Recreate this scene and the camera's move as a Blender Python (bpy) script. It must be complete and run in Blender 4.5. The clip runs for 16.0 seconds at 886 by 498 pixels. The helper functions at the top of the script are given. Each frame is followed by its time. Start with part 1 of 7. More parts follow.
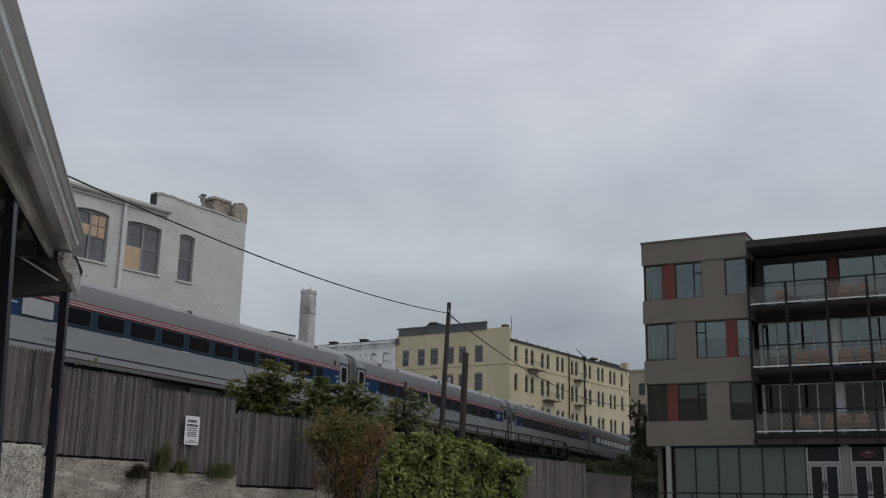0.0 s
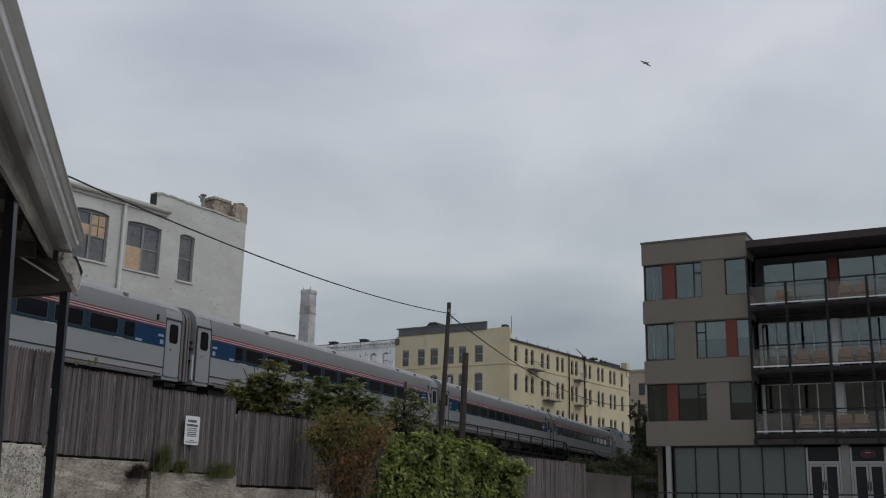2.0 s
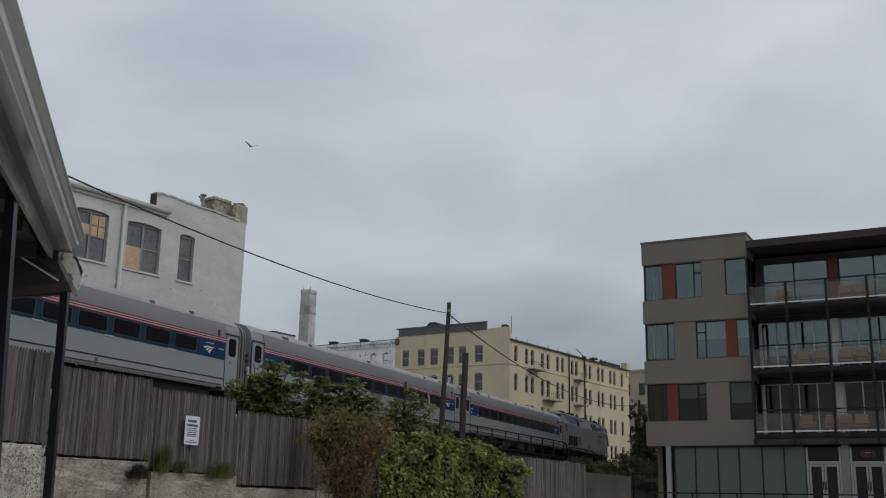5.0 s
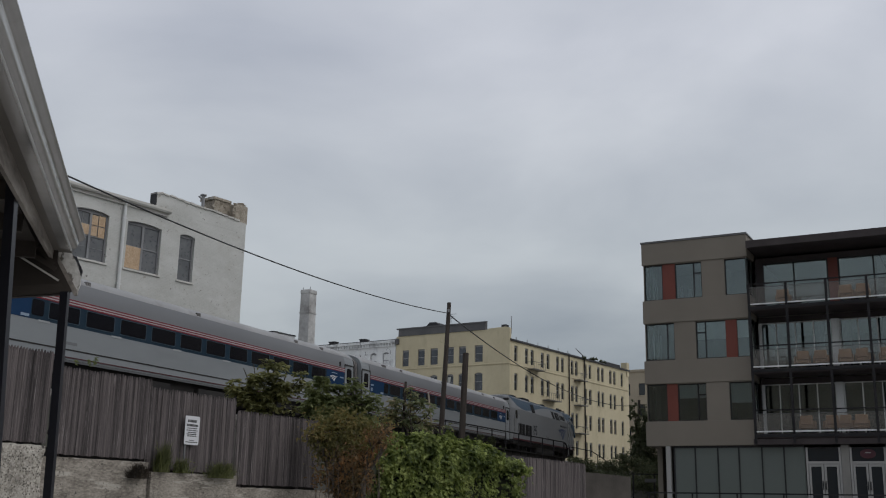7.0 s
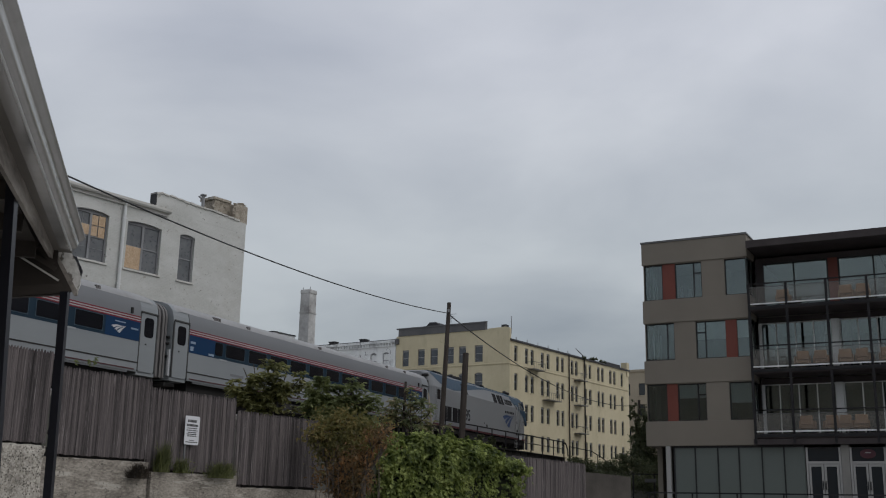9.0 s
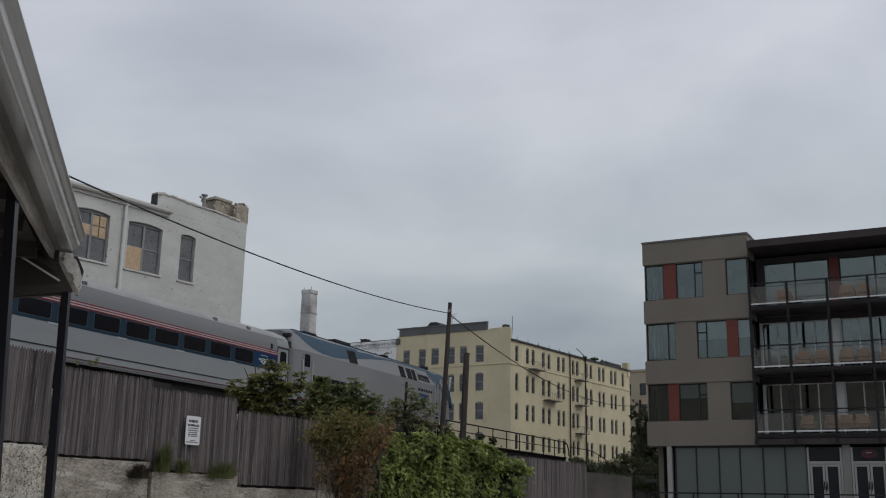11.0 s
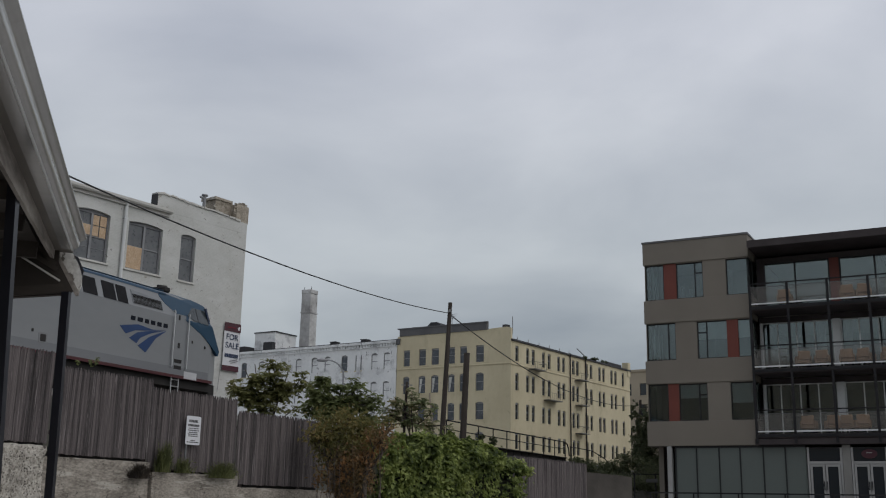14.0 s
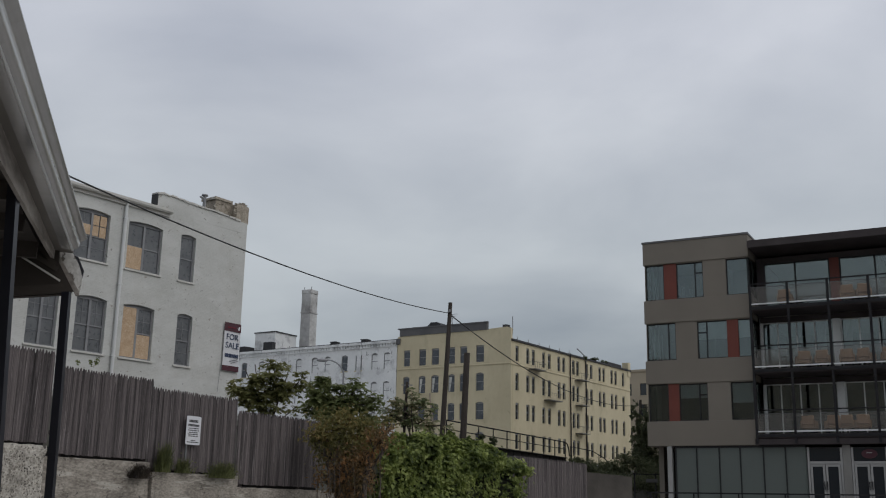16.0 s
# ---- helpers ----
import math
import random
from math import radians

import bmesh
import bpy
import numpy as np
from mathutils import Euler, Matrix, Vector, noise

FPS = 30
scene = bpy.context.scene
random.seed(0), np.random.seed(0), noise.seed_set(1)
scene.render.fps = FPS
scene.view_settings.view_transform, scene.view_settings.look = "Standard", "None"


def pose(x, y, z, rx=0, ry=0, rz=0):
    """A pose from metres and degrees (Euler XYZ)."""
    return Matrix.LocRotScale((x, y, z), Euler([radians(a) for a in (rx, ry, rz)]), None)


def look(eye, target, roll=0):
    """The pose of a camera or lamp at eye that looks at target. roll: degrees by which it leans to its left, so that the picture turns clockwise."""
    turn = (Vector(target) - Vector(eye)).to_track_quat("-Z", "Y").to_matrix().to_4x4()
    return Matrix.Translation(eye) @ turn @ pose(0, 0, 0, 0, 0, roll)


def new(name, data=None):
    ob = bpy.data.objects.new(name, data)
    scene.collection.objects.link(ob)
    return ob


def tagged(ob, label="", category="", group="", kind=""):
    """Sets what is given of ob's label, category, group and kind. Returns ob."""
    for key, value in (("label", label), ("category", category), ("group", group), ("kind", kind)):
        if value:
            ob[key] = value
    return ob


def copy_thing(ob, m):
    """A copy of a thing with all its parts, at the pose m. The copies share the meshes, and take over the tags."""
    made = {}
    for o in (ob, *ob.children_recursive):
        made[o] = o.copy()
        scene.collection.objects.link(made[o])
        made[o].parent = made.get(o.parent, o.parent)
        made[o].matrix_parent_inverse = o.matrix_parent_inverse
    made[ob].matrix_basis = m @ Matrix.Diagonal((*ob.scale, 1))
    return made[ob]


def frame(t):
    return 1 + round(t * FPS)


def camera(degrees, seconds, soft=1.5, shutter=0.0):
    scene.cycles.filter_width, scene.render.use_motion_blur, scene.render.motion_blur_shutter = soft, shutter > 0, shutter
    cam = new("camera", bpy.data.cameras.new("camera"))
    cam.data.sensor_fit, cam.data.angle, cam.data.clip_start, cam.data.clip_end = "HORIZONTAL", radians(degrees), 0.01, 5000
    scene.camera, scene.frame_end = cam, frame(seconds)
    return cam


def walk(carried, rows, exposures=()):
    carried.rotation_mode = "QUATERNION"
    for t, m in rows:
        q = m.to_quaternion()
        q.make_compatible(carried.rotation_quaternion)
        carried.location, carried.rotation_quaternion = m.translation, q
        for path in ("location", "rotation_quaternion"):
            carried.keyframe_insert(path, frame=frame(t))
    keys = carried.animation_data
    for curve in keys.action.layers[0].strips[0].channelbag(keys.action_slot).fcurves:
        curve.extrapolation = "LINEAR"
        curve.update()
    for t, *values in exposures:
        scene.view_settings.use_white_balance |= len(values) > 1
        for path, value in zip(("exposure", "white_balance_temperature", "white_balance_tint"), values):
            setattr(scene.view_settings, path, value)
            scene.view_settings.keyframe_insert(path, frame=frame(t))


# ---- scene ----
# ---------------------------------------------------------------- camera
EYE = Vector((0.0, 0.0, 1.6))
TILT = 13.894
AIM = Vector((0.0, math.cos(radians(TILT)), math.sin(radians(TILT))))


def aimed(yaw):
    return look(EYE, EYE + Matrix.Rotation(radians(yaw), 3, "Z") @ AIM, 1.130)


cam = camera(46.24, 16.0, 1.12)
walk(cam, [(0.0, aimed(0.0)), (9.2, aimed(0.0)), (11.3, aimed(0.055)), (15.0, aimed(0.065)), (16.0, aimed(0.07))],
     exposures=[(0.0, 0.06), (16.0, 0.06)])

# ---------------------------------------------------------------- world and light
world = bpy.data.worlds.new("overcast_sky")
scene.world = world
world.use_nodes = True
wn, wl = world.node_tree.nodes, world.node_tree.links
wn.clear()
w_out = wn.new("ShaderNodeOutputWorld")
w_bg = wn.new("ShaderNodeBackground")
w_sky = wn.new("ShaderNodeTexSky")
w_sky.sky_type, w_sky.sun_disc = "NISHITA", False
w_sky.sun_elevation, w_sky.sun_rotation = radians(44), radians(107)
w_dim = wn.new("ShaderNodeMixRGB")
w_dim.blend_type = "MULTIPLY"
w_dim.inputs[0].default_value = 1.0
w_dim.inputs[2].default_value = (0.09, 0.09, 0.09, 1)
w_co = wn.new("ShaderNodeTexCoord")
w_flat = wn.new("ShaderNodeVectorMath")
w_flat.operation = "DIVIDE"
w_lift = wn.new("ShaderNodeMath")
w_lift.operation = "ABSOLUTE"
w_plus = wn.new("ShaderNodeMath")
w_plus.inputs[1].default_value = 0.22
w_three = wn.new("ShaderNodeCombineXYZ")
w_map = wn.new("ShaderNodeMapping")
w_map.inputs["Location"].default_value = (0.748, 6.743, 1.007)
w_n1 = wn.new("ShaderNodeTexNoise")
w_n1.inputs["Scale"].default_value, w_n1.inputs["Detail"].default_value, w_n1.inputs["Roughness"].default_value = 1.421, 7.0, 0.47
w_n1.inputs["Distortion"].default_value = 0.3
w_ramp = wn.new("ShaderNodeValToRGB")
w_ramp.color_ramp.elements[0].position, w_ramp.color_ramp.elements[0].color = 0.33, (0.40, 0.425, 0.48, 1)
w_ramp.color_ramp.elements[1].position, w_ramp.color_ramp.elements[1].color = 0.66, (0.62, 0.635, 0.675, 1)
w_sep = wn.new("ShaderNodeSeparateXYZ")
w_h = wn.new("ShaderNodeValToRGB")
w_h.color_ramp.elements[0].position, w_h.color_ramp.elements[0].color = 0.02, (0.50, 0.54, 0.525, 1)
w_h.color_ramp.elements[1].position, w_h.color_ramp.elements[1].color = 0.42, (1.06, 1.07, 1.09, 1)
w_mid = w_h.color_ramp.elements.new(0.24)
w_mid.color = (0.805, 0.845, 0.845, 1)
w_mul = wn.new("ShaderNodeMixRGB")
w_mul.blend_type = "MULTIPLY"
w_mul.inputs[0].default_value = 1.0
w_mix = wn.new("ShaderNodeMixRGB")
w_mix.inputs[0].default_value = 0.94
wl.new(w_sep.outputs["Z"], w_lift.inputs[0])
wl.new(w_lift.outputs[0], w_plus.inputs[0])
for k in range(3):
    wl.new(w_plus.outputs[0], w_three.inputs[k])
wl.new(w_co.outputs["Generated"], w_flat.inputs[0])
wl.new(w_three.outputs[0], w_flat.inputs[1])
wl.new(w_flat.outputs["Vector"], w_map.inputs[0])
wl.new(w_map.outputs[0], w_n1.inputs["Vector"])
wl.new(w_n1.outputs["Fac"], w_ramp.inputs[0])
wl.new(w_co.outputs["Generated"], w_sep.inputs[0])
wl.new(w_sep.outputs["Z"], w_h.inputs[0])
wl.new(w_ramp.outputs[0], w_mul.inputs[1])
wl.new(w_h.outputs[0], w_mul.inputs[2])
wl.new(w_sky.outputs[0], w_dim.inputs[1])
wl.new(w_dim.outputs[0], w_mix.inputs[1])
wl.new(w_mul.outputs[0], w_mix.inputs[2])
wl.new(w_mix.outputs[0], w_bg.inputs["Color"])
wl.new(w_bg.outputs[0], w_out.inputs["Surface"])
w_bg.inputs["Strength"].default_value = 1.0

sun_data = bpy.data.lights.new("sun", "SUN")
sun_data.energy, sun_data.angle, sun_data.color = 0.62, radians(55), (1.0, 0.97, 0.93)
sun = new("sun", sun_data)
sun.matrix_basis = look((0, 0, 50), (-50, 15, 0))


# ---------------------------------------------------------------- materials
def surface(name, c1, c2, rough=0.8, metal=0.0, big=0.5, fine=14.0, bump=0.15, stain=None, stretch=(1, 1, 1), grit=0.25, island=0.0, objvar=0.0, spec=0.5):
    """Two colours mixed by a large and a fine noise, with fine relief; stain: (colour, amount, scale) in blotches."""
    m = bpy.data.materials.new(name)
    m.use_nodes = True
    n, l = m.node_tree.nodes, m.node_tree.links
    b = n["Principled BSDF"]
    b.inputs["Metallic"].default_value = metal
    b.inputs["Specular IOR Level"].default_value = spec
    co = n.new("ShaderNodeTexCoord")
    mp = n.new("ShaderNodeMapping")
    mp.inputs["Scale"].default_value = stretch
    l.new(co.outputs["Object"], mp.inputs[0])
    if objvar:
        pick, far = n.new("ShaderNodeObjectInfo"), n.new("ShaderNodeMath")
        far.operation = "MULTIPLY"
        far.inputs[1].default_value = 173.0
        l.new(pick.outputs["Random"], far.inputs[0])
        l.new(far.outputs[0], mp.inputs["Location"])
    nb = n.new("ShaderNodeTexNoise")
    nb.inputs["Scale"].default_value, nb.inputs["Detail"].default_value = big, 5.0
    nf = n.new("ShaderNodeTexNoise")
    nf.inputs["Scale"].default_value, nf.inputs["Detail"].default_value = fine, 4.0
    l.new(mp.outputs[0], nb.inputs["Vector"])
    l.new(mp.outputs[0], nf.inputs["Vector"])
    add = n.new("ShaderNodeMath")
    add.operation = "MULTIPLY_ADD"
    add.inputs[1].default_value = grit
    l.new(nf.outputs["Fac"], add.inputs[0])
    sc = n.new("ShaderNodeMath")
    sc.operation = "MULTIPLY"
    sc.inputs[1].default_value = 1.0 - grit
    l.new(nb.outputs["Fac"], sc.inputs[0])
    l.new(sc.outputs[0], add.inputs[2])
    last = add.outputs[0]
    if island or objvar:
        src = n.new("ShaderNodeNewGeometry").outputs["Random Per Island"] if island else n.new("ShaderNodeObjectInfo").outputs["Random"]
        sh = n.new("ShaderNodeMath")
        sh.operation = "MULTIPLY_ADD"
        sh.inputs[1].default_value = island or objvar
        l.new(src, sh.inputs[0])
        off = n.new("ShaderNodeMath")
        off.operation = "SUBTRACT"
        off.inputs[1].default_value = 0.5 * (island or objvar)
        l.new(last, off.inputs[0])
        l.new(off.outputs[0], sh.inputs[2])
        last = sh.outputs[0]
    r = n.new("ShaderNodeValToRGB")
    r.color_ramp.elements[0].position, r.color_ramp.elements[0].color = 0.32, (*c1, 1)
    r.color_ramp.elements[1].position, r.color_ramp.elements[1].color = 0.68, (*c2, 1)
    l.new(last, r.inputs[0])
    col = r.outputs[0]
    if stain:
        ns = n.new("ShaderNodeTexNoise")
        ns.inputs["Scale"].default_value, ns.inputs["Detail"].default_value, ns.inputs["Roughness"].default_value = stain[2], 8.0, 0.62
        mp2 = n.new("ShaderNodeMapping")
        mp2.inputs["Location"].default_value = (3.7, 1.3, 5.1)
        mp2.inputs["Scale"].default_value = stretch
        l.new(co.outputs["Object"], mp2.inputs[0])
        l.new(mp2.outputs[0], ns.inputs["Vector"])
        rs = n.new("ShaderNodeMapRange")
        rs.inputs["From Min"].default_value, rs.inputs["From Max"].default_value = 0.54, 0.74
        rs.inputs["To Max"].default_value = stain[1]
        l.new(ns.outputs["Fac"], rs.inputs["Value"])
        mx = n.new("ShaderNodeMixRGB")
        mx.inputs[2].default_value = (*stain[0], 1)
        l.new(rs.outputs[0], mx.inputs[0])
        l.new(col, mx.inputs[1])
        col = mx.outputs[0]
    l.new(col, b.inputs["Base Color"])
    rr = n.new("ShaderNodeMapRange")
    rr.inputs["To Min"].default_value, rr.inputs["To Max"].default_value = max(0.02, rough - 0.1), min(1.0, rough + 0.1)
    l.new(nf.outputs["Fac"], rr.inputs["Value"])
    l.new(rr.outputs[0], b.inputs["Roughness"])
    if bump:
        bp = n.new("ShaderNodeBump")
        bp.inputs["Strength"].default_value, bp.inputs["Distance"].default_value = bump, 0.02
        l.new(add.outputs[0], bp.inputs["Height"])
        l.new(bp.outputs[0], b.inputs["Normal"])
    return m


def with_courses(m, w, h, depth=0.3, tint=0.12):
    """Adds brick courses to a wall material, as relief and slightly darker joints."""
    n, l = m.node_tree.nodes, m.node_tree.links
    b = n["Principled BSDF"]
    co = n.new("ShaderNodeTexCoord")
    sp = n.new("ShaderNodeSeparateXYZ")
    cb = n.new("ShaderNodeCombineXYZ")
    l.new(co.outputs["Object"], sp.inputs[0])
    l.new(sp.outputs["X"], cb.inputs["X"])
    l.new(sp.outputs["Z"], cb.inputs["Y"])
    t = n.new("ShaderNodeTexBrick")
    t.inputs["Color1"].default_value, t.inputs["Color2"].default_value, t.inputs["Mortar"].default_value = (1, 1, 1, 1), (0.9, 0.9, 0.9, 1), (0, 0, 0, 1)
    t.inputs["Scale"].default_value, t.inputs["Mortar Size"].default_value = 1.0, 0.008
    t.inputs["Brick Width"].default_value, t.inputs["Row Height"].default_value = w, h
    l.new(cb.outputs[0], t.inputs["Vector"])
    old = b.inputs["Base Color"].links[0].from_socket
    mx = n.new("ShaderNodeMixRGB")
    mx.blend_type = "MULTIPLY"
    mx.inputs[0].default_value = tint
    l.new(old, mx.inputs[1])
    l.new(t.outputs["Color"], mx.inputs[2])
    l.new(mx.outputs[0], b.inputs["Base Color"])
    bp = n.new("ShaderNodeBump")
    bp.inputs["Strength"].default_value, bp.inputs["Distance"].default_value = depth, 0.01
    l.new(t.outputs["Color"], bp.inputs["Height"])
    prev = b.inputs["Normal"].links
    if prev:
        l.new(prev[0].from_socket, bp.inputs["Normal"])
    l.new(bp.outputs[0], b.inputs["Normal"])
    return m


def with_chips(m, colour, amount, scale, lo=0.62, stretch=(1, 1, 1), apart=False, soft=0.05):
    """Sparse chipped spots and scrapes with a ragged outline."""
    n, l = m.node_tree.nodes, m.node_tree.links
    b = n["Principled BSDF"]
    co, mp, nz = n.new("ShaderNodeTexCoord"), n.new("ShaderNodeMapping"), n.new("ShaderNodeTexNoise")
    mp.inputs["Scale"].default_value = stretch
    mp.inputs["Location"].default_value = (11.3, 4.1, 2.7)
    nz.inputs["Scale"].default_value, nz.inputs["Detail"].default_value, nz.inputs["Roughness"].default_value = scale, 6.0, 0.7
    if apart:
        pick, far = n.new("ShaderNodeObjectInfo"), n.new("ShaderNodeMath")
        far.operation = "MULTIPLY"
        far.inputs[1].default_value = 311.0
        l.new(pick.outputs["Random"], far.inputs[0])
        l.new(far.outputs[0], mp.inputs["Location"])
    l.new(co.outputs["Object"], mp.inputs[0])
    l.new(mp.outputs[0], nz.inputs["Vector"])
    rs = n.new("ShaderNodeMapRange")
    rs.inputs["From Min"].default_value, rs.inputs["From Max"].default_value = lo, lo + soft
    rs.inputs["To Max"].default_value = amount
    l.new(nz.outputs["Fac"], rs.inputs["Value"])
    mx = n.new("ShaderNodeMixRGB")
    mx.inputs[2].default_value = (*colour, 1)
    l.new(rs.outputs[0], mx.inputs[0])
    l.new(b.inputs["Base Color"].links[0].from_socket, mx.inputs[1])
    l.new(mx.outputs[0], b.inputs["Base Color"])
    return m


def dark_glass(name, tint=(0.02, 0.025, 0.03), rough=0.06, spec=0.6):
    m = bpy.data.materials.new(name)
    m.use_nodes = True
    n, l = m.node_tree.nodes, m.node_tree.links
    b = n["Principled BSDF"]
    b.inputs["Base Color"].default_value = (*tint, 1)
    b.inputs["Roughness"].default_value = rough
    b.inputs["Specular IOR Level"].default_value = spec
    co, nz, bp = n.new("ShaderNodeTexCoord"), n.new("ShaderNodeTexNoise"), n.new("ShaderNodeBump")
    nz.inputs["Scale"].default_value = 0.7
    bp.inputs["Strength"].default_value, bp.inputs["Distance"].default_value = 0.08, 0.05
    l.new(co.outputs["Object"], nz.inputs["Vector"])
    l.new(nz.outputs["Fac"], bp.inputs["Height"])
    l.new(bp.outputs[0], b.inputs["Normal"])
    return m


def clear_glass(name):
    m = bpy.data.materials.new(name)
    m.use_nodes = True
    n, l = m.node_tree.nodes, m.node_tree.links
    n.clear()
    o, mx = n.new("ShaderNodeOutputMaterial"), n.new("ShaderNodeMixShader")
    t, g, fr = n.new("ShaderNodeBsdfTransparent"), n.new("ShaderNodeBsdfGlossy"), n.new("ShaderNodeFresnel")
    t.inputs[0].default_value = (0.82, 0.86, 0.87, 1)
    g.inputs[0].default_value = (0.82, 0.90, 0.87, 1)
    g.inputs["Roughness"].default_value = 0.03
    fr.inputs[0].default_value = 2.15
    l.new(fr.outputs[0], mx.inputs[0])
    l.new(t.outputs[0], mx.inputs[1])
    l.new(g.outputs[0], mx.inputs[2])
    l.new(mx.outputs[0], o.inputs[0])
    return m


def leaf_mat(name, c1, c2, c3, rough=0.55):
    """Leaf colours that change from leaf to leaf and slowly over the plant."""
    m = bpy.data.materials.new(name)
    m.use_nodes = True
    n, l = m.node_tree.nodes, m.node_tree.links
    b = n["Principled BSDF"]
    b.inputs["Roughness"].default_value = rough
    b.inputs["Specular IOR Level"].default_value = 0.35
    g, co, nz = n.new("ShaderNodeNewGeometry"), n.new("ShaderNodeTexCoord"), n.new("ShaderNodeTexNoise")
    nz.inputs["Scale"].default_value, nz.inputs["Detail"].default_value = 1.8, 3.0
    l.new(co.outputs["Object"], nz.inputs["Vector"])
    a = n.new("ShaderNodeMath")
    a.operation = "MULTIPLY_ADD"
    a.inputs[1].default_value = 0.5
    l.new(g.outputs["Random Per Island"], a.inputs[0])
    s = n.new("ShaderNodeMath")
    s.operation = "MULTIPLY"
    s.inputs[1].default_value = 0.5
    far = n.new("ShaderNodeMapRange")
    far.inputs["From Min"].default_value, far.inputs["From Max"].default_value = 0.33, 0.67
    l.new(nz.outputs["Fac"], far.inputs["Value"])
    l.new(far.outputs[0], s.inputs[0])
    l.new(s.outputs[0], a.inputs[2])
    r = n.new("ShaderNodeValToRGB")
    r.color_ramp.elements[0].position, r.color_ramp.elements[0].color = 0.18, (*c1, 1)
    r.color_ramp.elements[1].position, r.color_ramp.elements[1].color = 0.82, (*c3, 1)
    e = r.color_ramp.elements.new(0.5)
    e.color = (*c2, 1)
    l.new(a.outputs[0], r.inputs[0])
    l.new(r.outputs[0], b.inputs["Base Color"])
    tr, mx = n.new("ShaderNodeBsdfTranslucent"), n.new("ShaderNodeMixShader")
    mx.inputs[0].default_value = 0.42
    l.new(r.outputs[0], tr.inputs[0])
    l.new(b.outputs[0], mx.inputs[1])
    l.new(tr.outputs[0], mx.inputs[2])
    l.new(mx.outputs[0], n["Material Output"].inputs[0])
    return m


# out of view; paleness chosen to throw light up onto soffits and undersides
M_BOUNCEGROUND = surface("pale_bounce_ground", (0.27, 0.26, 0.245), (0.40, 0.39, 0.37), 0.95, big=0.3, fine=30, bump=0.4, grit=0.5)
M_SOIL = surface("weedy_soil", (0.022, 0.019, 0.014), (0.045, 0.042, 0.026), 0.95, big=0.4, fine=9, bump=0.5)
M_BALLAST = surface("ballast", (0.12, 0.11, 0.1), (0.24, 0.22, 0.2), 0.95, fine=18, bump=0.8, grit=0.6)
M_WHITEBRICK = with_chips(with_chips(with_chips(with_courses(surface("white_painted_brick", (0.502, 0.500, 0.466), (0.612, 0.609, 0.577), 0.85, big=0.5, fine=7, bump=0.3, stain=((0.50, 0.485, 0.44), 0.5, 0.9), grit=0.4), 0.22, 0.075, 0.3, 0.085), (0.675, 0.672, 0.645), 0.6, 0.9, 0.46, (0.6, 0.6, 1.4), soft=0.22), (0.32, 0.29, 0.245), 0.8, 1.7, 0.61, (1, 1, 1.6)), (0.12, 0.10, 0.085), 0.8, 4.0, 0.64)
M_FARWHITE = with_chips(with_courses(surface("far_white_brick", (0.64, 0.65, 0.645), (0.84, 0.845, 0.835), 0.85, big=0.22, fine=2.2, bump=0.2, stain=((0.33, 0.33, 0.34), 0.9, 0.6)), 0.4, 0.15, 0.1, 0.05), (0.2, 0.2, 0.2), 0.75, 1.6, 0.605, (1, 1, 0.6))
M_YELLOW = with_chips(with_courses(surface("cream_painted_brick", (0.50, 0.434, 0.287), (0.64, 0.565, 0.388), 0.85, big=0.16, fine=2, bump=0.15, stain=((0.40, 0.345, 0.22), 0.6, 0.45), stretch=(1, 1, 0.6)), 0.4, 0.15, 0.1, 0.05), (0.34, 0.29, 0.19), 0.6, 1.3, 0.645)
M_TANBRICK = surface("tan_brick", (0.34, 0.29, 0.22), (0.42, 0.36, 0.27), 0.85, big=0.2, fine=3, bump=0.1)
M_STUCCO = surface("taupe_panel", (0.185, 0.161, 0.130), (0.222, 0.194, 0.157), 0.75, big=0.35, fine=25, bump=0.08)
M_DARKSTEEL = surface("dark_steel", (0.018, 0.018, 0.020), (0.033, 0.031, 0.032), 0.8, big=1.5, fine=30, bump=0.05, spec=0.2)
M_BALCONY = surface("dark_brown_balcony_paint", (0.050, 0.042, 0.042), (0.078, 0.066, 0.065), 0.85, big=1.0, fine=20, bump=0.05, spec=0.2)
M_FARGLASS = surface("grey_far_glass", (0.05, 0.057, 0.068), (0.10, 0.11, 0.125), 0.25, big=0.6, fine=3, bump=0.02)
M_RAILGREY = surface("grey_balcony_metal", (0.10, 0.10, 0.10), (0.14, 0.14, 0.14), 0.5, big=1, fine=20, bump=0.04)
M_REDPANEL = surface("rust_red_panel", (0.14, 0.032, 0.02), (0.185, 0.044, 0.027), 0.6, big=0.8, fine=20, bump=0.05)
M_WHITEFRAME = surface("white_frame_paint", (0.62, 0.63, 0.62), (0.72, 0.72, 0.70), 0.5, big=1, fine=20, bump=0.03)
M_DOORWHITE = surface("greyed_white_door_paint", (0.30, 0.295, 0.28), (0.38, 0.37, 0.355), 0.55, big=0.8, fine=10, bump=0.03)
M_PIER = surface("grey_render_pier", (0.20, 0.19, 0.175), (0.26, 0.25, 0.23), 0.8, big=0.8, fine=14, bump=0.08)
M_BLACKFRAME = surface("black_window_frame", (0.012, 0.012, 0.013), (0.02, 0.02, 0.02), 0.5, big=1, fine=20, bump=0.03)
M_SLATE = surface("slate_cornice", (0.085, 0.085, 0.088), (0.13, 0.128, 0.128), 0.8, big=0.5, fine=3, bump=0.1)
M_ROOFDARK = surface("dark_roofing", (0.03, 0.03, 0.033), (0.06, 0.06, 0.062), 0.85, big=0.3, fine=6)
